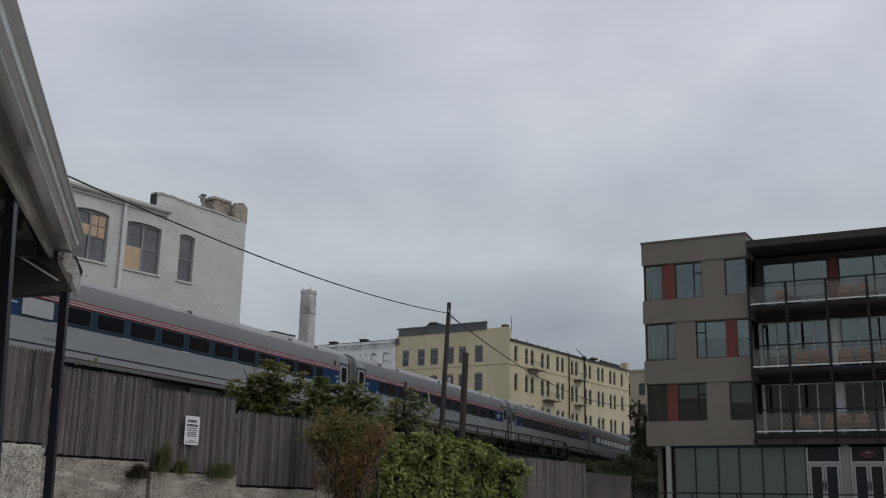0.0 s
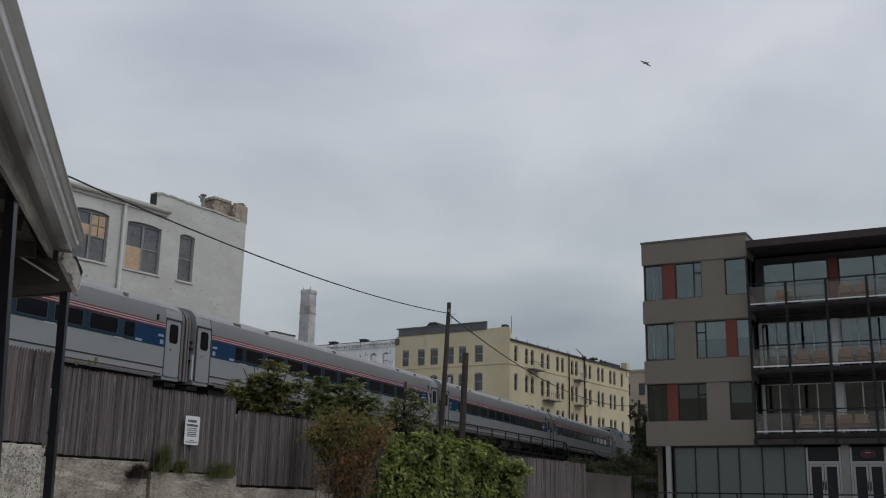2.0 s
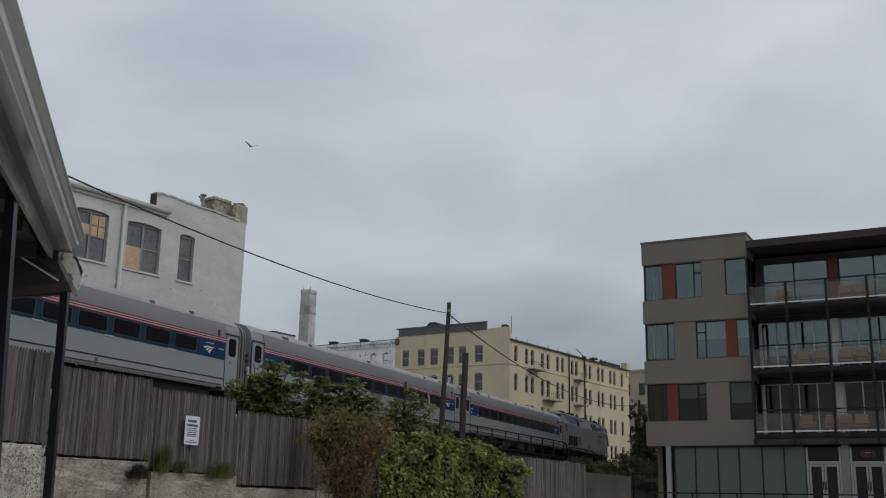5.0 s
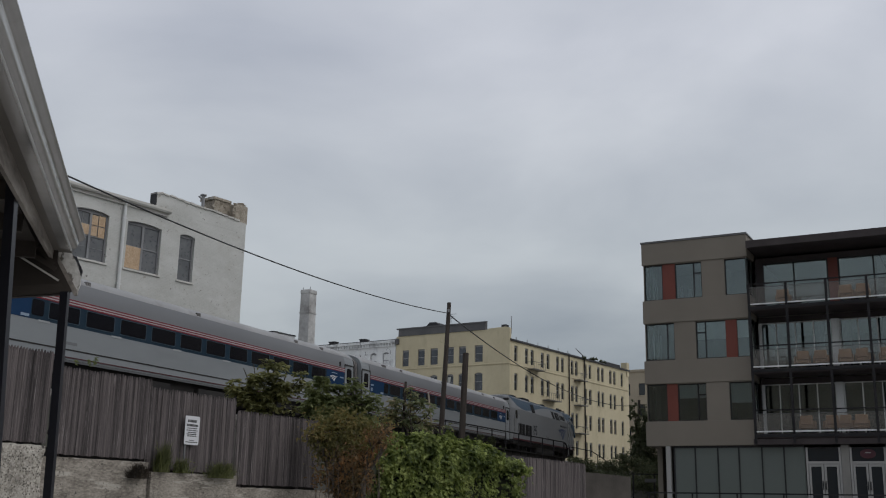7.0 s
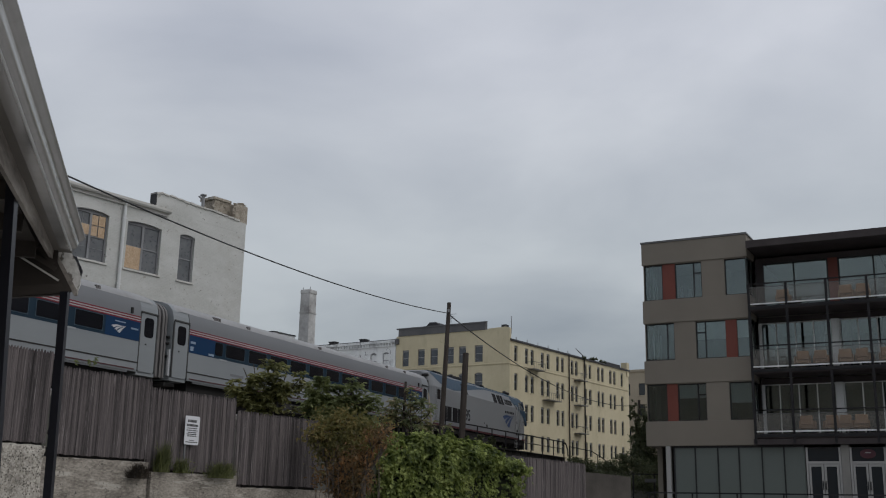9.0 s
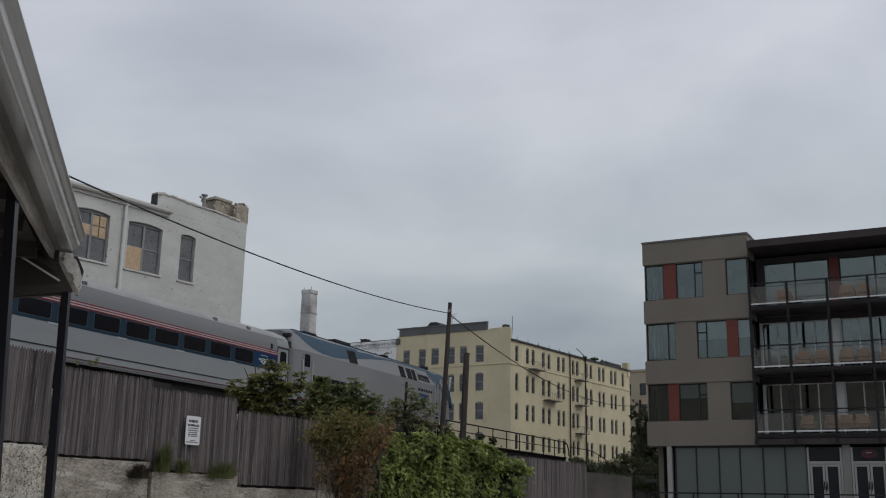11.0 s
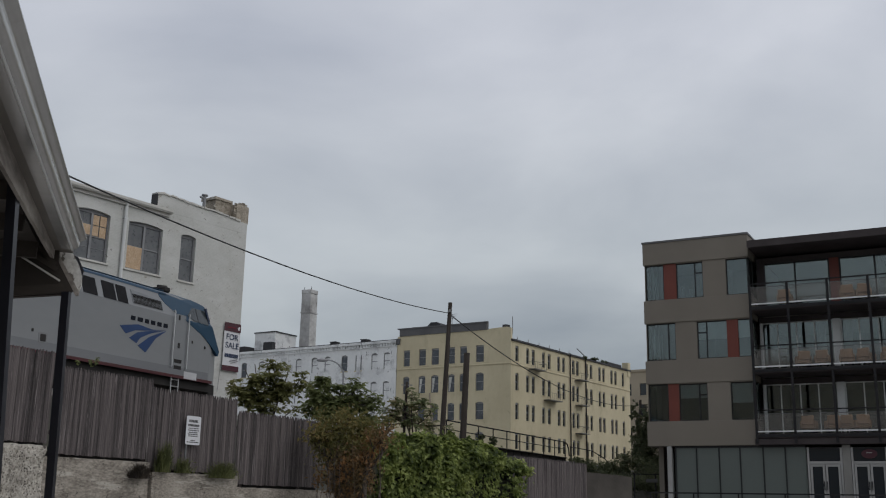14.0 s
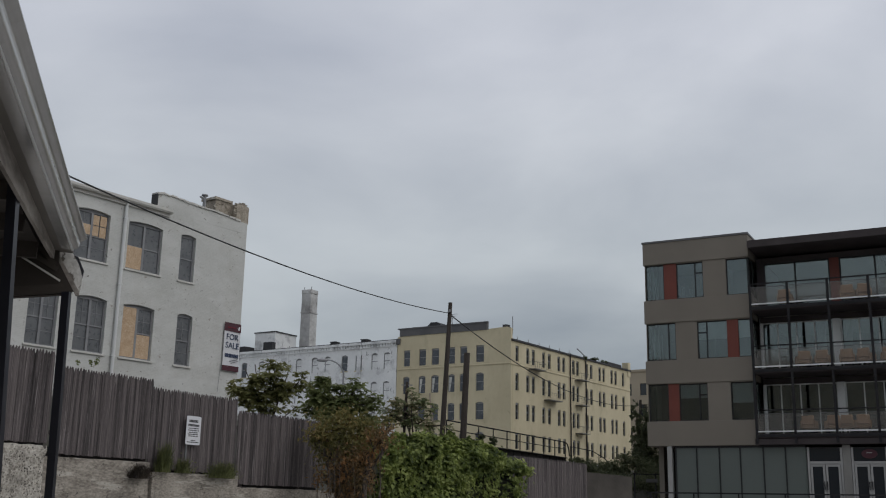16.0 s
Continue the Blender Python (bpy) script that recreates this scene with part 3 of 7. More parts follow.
# ---------------------------------------------------------------- the near white brick building
def white_building():
    o = thing("brick_building", pose(-10.634, 54.0, 0, 0, 0, 53), "white-painted old brick building with arched windows and peeling paint", "building")
    wx = [(-10.3, -8.5), (-7.45, -5.45), (-4.3, -3.36)]
    holes, low = [], []
    for a, b in wx:
        holes.append((a, b, 12.27, 14.66))
    for a, b in ((-12.2, -10.75), (-9.85, -8.25), (-7.33, -5.55), (-4.15, -3.2)):
        low.append((a, b, 8.05, 10.62))
    for a, b in ((-7.4, -5.5), (-4.2, -3.2), (-10.0, -8.2)):
        low.append((a, b, 3.9, 6.4))
    allh = holes + low
    left = -26.0
    part("wall", walled(left, 0, 1.2, 15.55, 0.38, allh, arches=0.10), M_WHITEBRICK, o)
    bm = bmesh.new()
    prism(bm, [(-5.94, 15.554), (-0.0, 15.554), (-0.0, 16.12), (-0.5, 16.15), (-3.0, 16.27), (-5.55, 16.39), (-5.94, 16.30)], 0.0, 0.38, axis="Y")
    part("parapet", bm, M_WHITEBRICK, o)
    bm = bmesh.new()
    stone = random.Random(8)
    pr = [(-5.97, 16.32), (-5.55, 16.41), (-3.0, 16.29), (-0.45, 16.17)]
    for (a, b), (c, d) in zip(pr, pr[1:]):
        n = max(1, round((c - a) / 0.45))
        for i in range(n):
            u, v = i / n, (i + 1) / n
            up, tip = stone.uniform(0.0, 0.05), stone.uniform(-0.03, 0.03)
            strip(bm, (a + (c - a) * u, 0.19, b + (d - b) * u + up), (a + (c - a) * v - 0.02 - stone.uniform(0, 0.05), 0.19, b + (d - b) * v + up + tip), 0.5, 0.07 + stone.uniform(0, 0.03))
    part("coping", bm, M_SILLSTONE, o, "uneven chipped coping stones")
    part("end_wall", boxed(-0.38, 0, 0.384, 11.0, 1.2, 15.55), M_WHITEBRICK, o)
    part("back_wall", boxed(left, 0, 11.0, 11.4, 1.2, 15.5), M_WHITEBRICK, o)
    part("left_wall", boxed(left, left + 0.38, 0.384, 11.0, 1.2, 15.55), M_WHITEBRICK, o)
    part("roof", boxed(left + 0.4, -0.4, 0.4, 10.98, 15.05, 15.25), M_ROOFDARK, o)
    # lintel soldier courses, slightly proud
    for a, b, c, d in allh:
        bm = bmesh.new()
        arc = [(a + (b - a) * i / 10, d - 0.10 * (i / 5 - 1) ** 2 + 0.01) for i in range(11)]
        prism(bm, arc + [(x, z + 0.16) for x, z in arc[::-1]], -0.006, 0.05, axis="Y")
        part("arch", bm, M_WHITEBRICK, o)
    # eaves board and gutter over the lower roofline
    bm = bmesh.new()
    box(bm, left, -5.2, -0.10, 0.0, 15.28, 15.62)
    prism(bm, [(-0.30, 15.62), (-0.10, 15.62), (-0.10, 15.42), (-0.24, 15.42), (-0.30, 15.50)], left, -5.15)
    part("gutter", bm, M_SILLSTONE, o, "grey-white box gutter under the roof edge")
    bm = bmesh.new()
    rod(bm, (-7.75, -0.10, 15.2), (-7.72, -0.10, 2.0), 0.085, seg=10)
    rod(bm, (-7.75, -0.20, 15.5), (-7.75, -0.09, 15.15), 0.075, seg=10)
    for z in (14.6, 11.4, 8.0, 4.6):
        box(bm, -7.85, -7.62, -0.17, 0.0, z, z + 0.06)
    part("downpipe", bm, M_WHITEFRAME, o, "white-painted round rainwater pipe")
    old_window(o, *holes[0], M_GREYFRAME, 2, board={(1, 1): [(0.04, 0.47, 0.52, 0.95), (0.53, 0.96, 0.52, 0.97), (0.04, 0.47, 0.04, 0.48), (0.53, 0.96, 0.02, 0.48)], (0, 1): [(0.4, 0.95, 0.04, 0.48)]})
    old_window(o, *holes[1], M_GREYFRAME, 2, bars=False, board={(0, 0): [(0.0, 1, 0.0, 1)]})
    old_window(o, *holes[2], M_GREYFRAME, 1, bars=False)
    old_window(o, *low[0], M_GREYFRAME, 2)
    old_window(o, *low[1], M_GREYFRAME, 2)
    old_window(o, *low[2], M_GREYFRAME, 2, board={(0, 0): [(0, 1, 0, 1)], (0, 1): [(0, 1, 0, 1)], (1, 0): [(0, 1, 0, 0.95)]})
    old_window(o, *low[3], M_GREYFRAME, 1)
    for h in low[4:]:
        old_window(o, *h, M_GREYFRAME, 2)
    # roof clutter
    bm = bmesh.new()
    box(bm, -1.85, -0.5, 0.5, 1.5, 15.2, 17.15)
    box(bm, -1.95, -0.75, 0.42, 1.56, 17.15, 17.28)
    box(bm, -0.75, 0.10, 0.06, 1.2, 16.12, 17.08)
    for i in range(70):
        a, c = random.uniform(-2.0, -0.2), random.uniform(16.3, 17.2)
        y = 0.5 if a < -0.95 else 0.1
        box(bm, a, a + 0.2, y - 0.02, y + 0.05, c, c + 0.06)
    part("chimney", bm, M_STONE, o, "crumbling tan brick chimney stack")
    bm = bmesh.new()
    rod(bm, (-2.45, 0.7, 15.2), (-2.45, 0.7, 17.2), 0.09, seg=10)
    rod(bm, (-2.45, 0.7, 17.2), (-2.45, 0.7, 17.27), 0.17, seg=10)
    rod(bm, (-2.75, 0.7, 17.1), (-2.45, 0.7, 17.0), 0.05, seg=8)
    part("vent_pipe", bm, M_GREYFRAME, o, "grey capped roof vent pipe")
    part("flashing", boxed(-5.97, -5.93, -0.03, 0.45, 15.75, 16.4), M_ROOFDARK, o)
    return o


M_STONE = surface("crumbling_tan_brick", (0.19, 0.16, 0.125), (0.52, 0.46, 0.375), 0.95, big=4.0, fine=14, bump=1.0, stain=((0.52, 0.5, 0.46), 0.8, 2.5), grit=0.5)
white_building()


def sale_banner():
    o = thing("sale_banner", pose(-10.634, 54.0, 0, 0, 0, 53) @ pose(-0.6, -0.06, 9.37), "white vinyl sale banner with maroon bands, hung on the brick wall", "banner")
    bm = bmesh.new()
    pts = [(x, -0.035 + 0.012 * math.sin(3.0 * x + 0.6)) for x in np.linspace(-0.55, 0.55, 13)]
    prism(bm, pts + [(x, y + 0.01) for x, y in pts[::-1]], -1.24, 1.24, axis="Z")
    part("sheet", bm, M_SIGNWHITE, o)
    part("top_band", boxed(-0.55, 0.55, -0.053, -0.03, 0.80, 1.25), M_MAROON, o, "maroon printed band")
    part("bottom_band", boxed(-0.55, 0.55, -0.053, -0.03, -1.25, -0.98), M_MAROON, o, "maroon printed band")
    part("mark", boxed(-0.36, 0.2, -0.058, -0.0535, 0.98, 1.03), M_RED, o)
    bm = bmesh.new()
    prism(bm, [(0.33, 0.95), (0.46, 0.9), (0.46, 1.1), (0.42, 1.1)], -0.058, -0.0535, axis="Y")
    part("mark", bm, M_SIGNWHITE, o)
    lettering("lettering", "FOR", 0.44, M_NAVY, o, pose(0, -0.056, 0.50, 90))
    lettering("lettering", "SALE", 0.44, M_NAVY, o, pose(0.02, -0.056, 0.06, 90))
    x = -0.44
    for i, w in enumerate((0.07, 0.05, 0.08, 0.02, 0.07, 0.07, 0.07, 0.02, 0.07, 0.06, 0.05, 0.07)):
        part("print_bar", boxed(x, x + w, -0.056, -0.050, -0.55, -0.36), M_NAVY, o)
        x += w + 0.018
    bm = bmesh.new()
    strip(bm, (-0.1, -0.052, -0.75), (0.45, -0.052, -0.6), 0.01, 0.05)
    strip(bm, (0.0, -0.052, -0.85), (0.5, -0.052, -0.68), 0.01, 0.03)
    part("mark", bm, M_GREYFRAME, o)
    bm = bmesh.new()
    rod(bm, (-0.6, 0.0, -0.9), (-0.75, -0.02, -2.4), 0.012, seg=5)
    rod(bm, (-0.53, -0.02, -1.2), (-0.6, 0.0, -0.9), 0.012, seg=5)
    part("cord", bm, M_GREYFRAME, o)
    return o


sale_banner()


# ---------------------------------------------------------------- the far cream building and its white neighbour
def far_window(parent, x0, x1, z0, z1, blind=False, curtain=False, glass=None):
    bm = bmesh.new()
    box(bm, x0, x0 + 0.06, 0.14, 0.24, z0, z1)
    box(bm, x1 - 0.06, x1, 0.14, 0.24, z0, z1)
    box(bm, x0 + 0.06, x1 - 0.06, 0.14, 0.24, z1 - 0.25, z1)
    box(bm, x0 + 0.06, x1 - 0.06, 0.14, 0.24, (z0 + z1) / 2 - 0.04, (z0 + z1) / 2 + 0.04)
    w = part("window", bm, M_GREYFRAME, parent)
    if blind:
        part("infill", boxed(x0 + 0.06, x1 - 0.06, 0.2, 0.26, z0, z1 - 0.25), M_FARWHITE, w)
    else:
        part("pane", boxed(x0 + 0.06, x1 - 0.06, 0.2, 0.22, z0, z1 - 0.25), glass or M_FARGLASS, w)
    if curtain:
        bm = bmesh.new()
        prism(bm, [(x0 + 0.1, z0 + 0.1), (x0 + 0.25, z0 + 0.1), (x0 + 0.55, z1 - 0.4), (x0 + 0.1, z1 - 0.4)], 0.17, 0.19, axis="Y")
        part("curtain", bm, M_CURTAIN, w)
    part("sill", boxed(x0 - 0.15, x1 + 0.15, -0.05, 0.13, z0 - 0.14, z0 - 0.003), M_FARWHITE if blind else M_YELLOW, w)


ROWS = [(20.25, 22.5), (16.45, 18.85), (12.68, 15.0), (8.9, 11.1), (5.1, 7.3)]


def cream_building():
    cx, cy = 8.983, 135.0
    o = thing("warehouse_building", pose(cx, cy, 0), "four-storey cream-painted brick warehouse with arched windows", "building")
    front = thing("front_wall", pose(0, 0, 0, 0, 0, -32), "", "")
    front.parent = o
    side = thing("side_wall", pose(0, 0, 0, 0, 0, 55), "", "")
    side.parent = o
    fc = [(-16.9, -15.85), (-14.35, -13.22), (-12.3, -11.1), (-9.6, -8.55), (-7.75, -6.65), (-5.28, -4.05)]
    holes = [(a, b, c, d) for a, b in fc for c, d in ROWS]
    part("brick_wall", walled(-18.0, 0, 1.5, 19.8, 0.45, [h for h in holes if h[2] < 20], arches=0.2), M_YELLOW, front)
    part("brick_wall", walled(-18.0, 0, 19.8, 24.5, 0.45, [h for h in holes if h[2] > 20]), M_YELLOW, front)
    for i, h in enumerate(holes):
        far_window(front, *h, curtain=i in (6, 11, 16))
    bm = bmesh.new()
    box(bm, -18.0, 0.1, -0.10, 0.0, 19.78, 19.98, bev=0.03)
    part("string_course", bm, M_YELLOW, front)
    bm = bmesh.new()
    prism(bm, [(-3.3, 24.503), (0, 24.503), (0, 24.55), (-0.6, 24.72), (-3.3, 24.6)], 0, 0.45, axis="Y")
    part("parapet", bm, M_YELLOW, front)
    bm = bmesh.new()
    box(bm, -17.6, -3.65, -0.12, 0.5, 24.503, 25.5)
    box(bm, -17.9, -3.4, -0.2, 0.1, 25.45, 25.62)
    box(bm, -18.1, -17.5, -0.25, 0.3, 23.4, 24.2)
    part("cornice", bm, M_SLATE, front, "dark slate cornice strip along the roof edge")
    bm = bmesh.new()
    prism(bm, [(-14.2, 25.4), (-10.8, 25.4), (-12.2, 26.35), (-13.2, 26.35)], 1.0, 5.0, axis="Y")
    part("roof_hatch", bm, M_ROOFDARK, front)
    part("roof_stub", boxed(-1.8, -1.1, 1.0, 1.8, 24.0, 25.2), M_ROOFDARK, front)
    sc = [1.6, 4.4, 5.91, 8.7, 10.29, 13.05, 14.49, 17.39, 18.69, 21.55, 23.01, 25.82, 27.16, 29.9, 31.3, 33.95]
    sh = [(x - 0.42, x + 0.42, c, d - 0.15) for x in sc for c, d in ROWS]
    part("brick_wall", walled(0.45, 36.4, 1.5, 22.85, 0.45, sh, arches=0.07), M_YELLOW, side)
    for h in sh:
        far_window(side, *h, glass=M_GLASS)
    part("string_course", boxed(0.1, 36.4, -0.10, 0.0, 19.72, 19.92, bev=0.03), M_YELLOW, side)
    part("coping", boxed(0.1, 36.5, -0.2, 0.5, 22.853, 23.1), M_ROOFDARK, side)
    part("brick_wall", boxed(36.0, 36.4, 0.46, 14, 1.5, 22.85), M_YELLOW, side)
    part("roof", boxed(0.5, 35.9, 0.5, 14, 22.3, 22.6), M_ROOFDARK, side)
    part("roof_shed", boxed(30.5, 35.3, 0.9, 6, 22.6, 23.8), M_ROOFDARK, side)
    part("chimney", boxed(35.6, 36.5, -0.1, 0.9, 22.0, 24.2), M_YELLOW, side)
    # fire escapes
    def landing(x, z, w):
        bm = bmesh.new()
        box(bm, x - w / 2, x + w / 2, -1.1, -0.02, z, z + 0.1)
        for xx in np.linspace(x - w / 2, x + w / 2, 7):
            rod(bm, (xx, -1.08, z), (xx, -1.08, z + 1.0), 0.018, seg=4)
        strip(bm, (x - w / 2, -1.08, z + 1.0), (x + w / 2, -1.08, z + 1.0), 0.05, 0.05)
        strip(bm, (x - w / 2, -1.08, z + 1.0), (x - w / 2, 0, z + 1.0), 0.05, 0.05)
        strip(bm, (x + w / 2, -1.08, z + 1.0), (x + w / 2, 0, z + 1.0), 0.05, 0.05)
        part("fire_escape", bm, M_RAILGREY, side, "black iron landing with railing")
    for x, z, w in ((6.1, 19.55, 3.0), (10.4, 15.8, 3.4), (19.0, 19.5, 2.4), (19.0, 15.9, 2.4), (19.0, 11.9, 2.4)):
        landing(x, z, w)
    for x, r in ((16.2, 0.09), (21.0, 0.1)):
        bm = bmesh.new()
        rod(bm, (x, -0.15, 4), (x, -0.15, 23.2), r, seg=8)
        part("downpipe", bm, M_DARKSTEEL, side)
    for i in range(6):
        bm = bmesh.new()
        x = 2.0 + i * 2.9
        rod(bm, (x, 0.2, 23.0), (x, 0.2, 23.6), 0.05, seg=5)
        part("roof_peg", bm, M_GREYFRAME, side)
    bm = bmesh.new()
    rod(bm, (21.23, -0.1, 22.5), (21.23, -0.1, 23.3), 0.07, seg=6)
    rod(bm, (21.23, -0.1, 23.23), (18.4, -0.1, 24.15), 0.07, seg=6)
    part("roof_jib", bm, M_GREYFRAME, side, "slanted steel arm on the roof edge")
    # two aerials
    bm = bmesh.new()
    rod(bm, (0, 0, 24.0), (0, 0, 26.3), 0.05, seg=6)
    ob = part("mast", bm, M_GREYFRAME, front, m=pose(-0.55, 1.5, 0))
    bm = bmesh.new()
    rod(bm, (0, 0, 25.0), (0, 0, 27.6), 0.04, seg=6)
    for i, w in enumerate((0.9, 0.7, 0.5)):
        rod(bm, (-w, 0, 27.5 - i * 0.3), (w, 0, 27.55 - i * 0.3), 0.025, seg=4)
    part("aerial", bm, M_GREYFRAME, front, m=pose(-10.6, 2.5, 0))
    return o


cream_building()


def far_white_building():
    o = thing("brick_block", pose(8.983, 135.0, 0, 0, 0, -32), "long white-painted brick block with blind arched windows and corbelled cornice", "building")
    cols = [(-46.5, 1), (-43.0, 0), (-35.71, 0), (-32.71, 0), (-30.29, 0), (-27.2, 1), (-24.67, 1), (-21.89, 0), (-19.75, 0)]
    rows = [(20.1, 22.45), (15.8, 18.4), (11.6, 14.2), (7.6, 10.0)]
    holes = [(x - 0.55, x + 0.55, c, d) for x, _ in cols for c, d in rows]
    part("brick_wall", walled(-58, -18.05, 1.5, 23.7, 0.4, holes, arches=0.22), M_FARWHITE, o)
    k = 0
    for x, open_light in cols:
        for c, d in rows:
            far_window(o, x - 0.55, x + 0.55, c, d, blind=not (open_light and k % 2 == 0))
            k += 1
    bm = bmesh.new()
    box(bm, -58, -18.1, -0.3, 0.5, 23.703, 24.05)
    box(bm, -58, -18.1, -0.18, 0.0, 23.2, 23.3)
    part("cornice", bm, M_FARWHITE, o)
    bm = bmesh.new()
    x = -57.8
    while x < -18.3:
        box(bm, x, x + 0.22, -0.22, 0.0, 23.3, 23.7)
        x += 0.5
    part("corbelling", bm, M_FARWHITE, o)
    for x in (-50, -38.0, -32.2 + 7.6, -18.4):
        part("pilaster", boxed(x - 0.35, x + 0.35, -0.1, 0.0, 1.5, 23.2), M_FARWHITE, o)
    part("roof_edge", boxed(-58, -18.1, -0.3, 0.5, 24.053, 24.14), M_ROOFDARK, o)
    part("side_wall", boxed(-58.4, -58.0, 0, 12, 1.5, 23.7), M_FARWHITE, o)
    part("roof", boxed(-58, -18.1, 0.5, 12, 23.3, 23.6), M_ROOFDARK, o)
    for x in (-30.6, -25.0):
        bm = bmesh.new()
        box(bm, x - 0.5, x + 0.45, 1.5, 2.5, 23.6, 24.75)
        box(bm, x - 0.58, x + 0.53, 1.42, 2.58, 24.75, 24.87)
        part("roof_vent", bm, M_ROOFDARK, o)
    part("roof_shed", boxed(-51.5, -47.4, 1.0, 3, 23.6, 25.15), M_ROOFDARK, o, "black tarred roof shed")
    bm = bmesh.new()
    box(bm, -47.0, -42.9, 2.6, 7.6, 23.6, 27.35)
    ph = part("penthouse", bm, M_FARWHITE, o, "stained white rooftop stair house")
    part("cap", boxed(-47.15, -42.75, 2.45, 7.75, 27.35, 27.5), M_ROOFDARK, ph)
    part("lean_to", boxed(-44.5, -42.7, 1.8, 2.59, 23.6, 25.7), M_ROOFDARK, ph)
    return o


far_white_building()


def smokestack():
    o = thing("smokestack", pose(-21.6, 165, 0, 0, 0, -28), "tall square stained brick smokestack behind the rooftops", "smokestack")
    bm = bmesh.new()
    prism(bm, [(-1.15, 1.5), (1.15, 1.5), (0.86, 34.4), (-0.86, 34.4)], -0.95, 0.95, axis="Y")
    part("shaft", bm, M_STACK, o)
    part("cap", boxed(-0.95, 0.95, -1.0, 1.0, 34.4, 35.05, bev=0.06), M_STACK, o)
    part("collar", boxed(-0.98, 0.98, -1.02, 1.02, 31.2, 31.4), M_STACK, o)
    bm = bmesh.new()
    for x in (-0.7, 0.7):
        rod(bm, (x, -0.6, 35.0), (x, -0.6, 35.5), 0.04, seg=5)
    part("lightning_rod", bm, M_DARKSTEEL, o)


smokestack()


def tan_building():
    o = thing("tan_building", pose(37, 185, 0, 0, 0, -32), "distant tan brick building with plain windows", "building")
    holes = [(x, x + 1.2, z, z + 2.1) for x in (-7.4, -4.6, -1.8, 2.4) for z in (21.4, 17.7, 13.6, 9.5)]
    part("brick_wall", walled(-9.5, 8, 1.5, 25.6, 0.4, holes), M_TANBRICK, o)
    for h in holes:
        w = part("window", boxed(h[0], h[1], 0.2, 0.26, h[2], h[3]), M_GLASS, o)
        part("sill", boxed(h[0] - 0.1, h[1] + 0.1, -0.06, 0.2, h[2] - 0.2, h[2] - 0.003), M_TANBRICK, w)
    part("side_wall", boxed(-9.9, -9.5, 0, 12, 1.5, 25.6), M_TANBRICK, o)
    part("cornice", boxed(-9.9, 8.2, -0.2, 0.5, 25.603, 26.0), M_TANBRICK, o)
    part("roof", boxed(-9.5, 8, 0.4, 12, 24.0, 24.3), M_ROOFDARK, o)


tan_building()


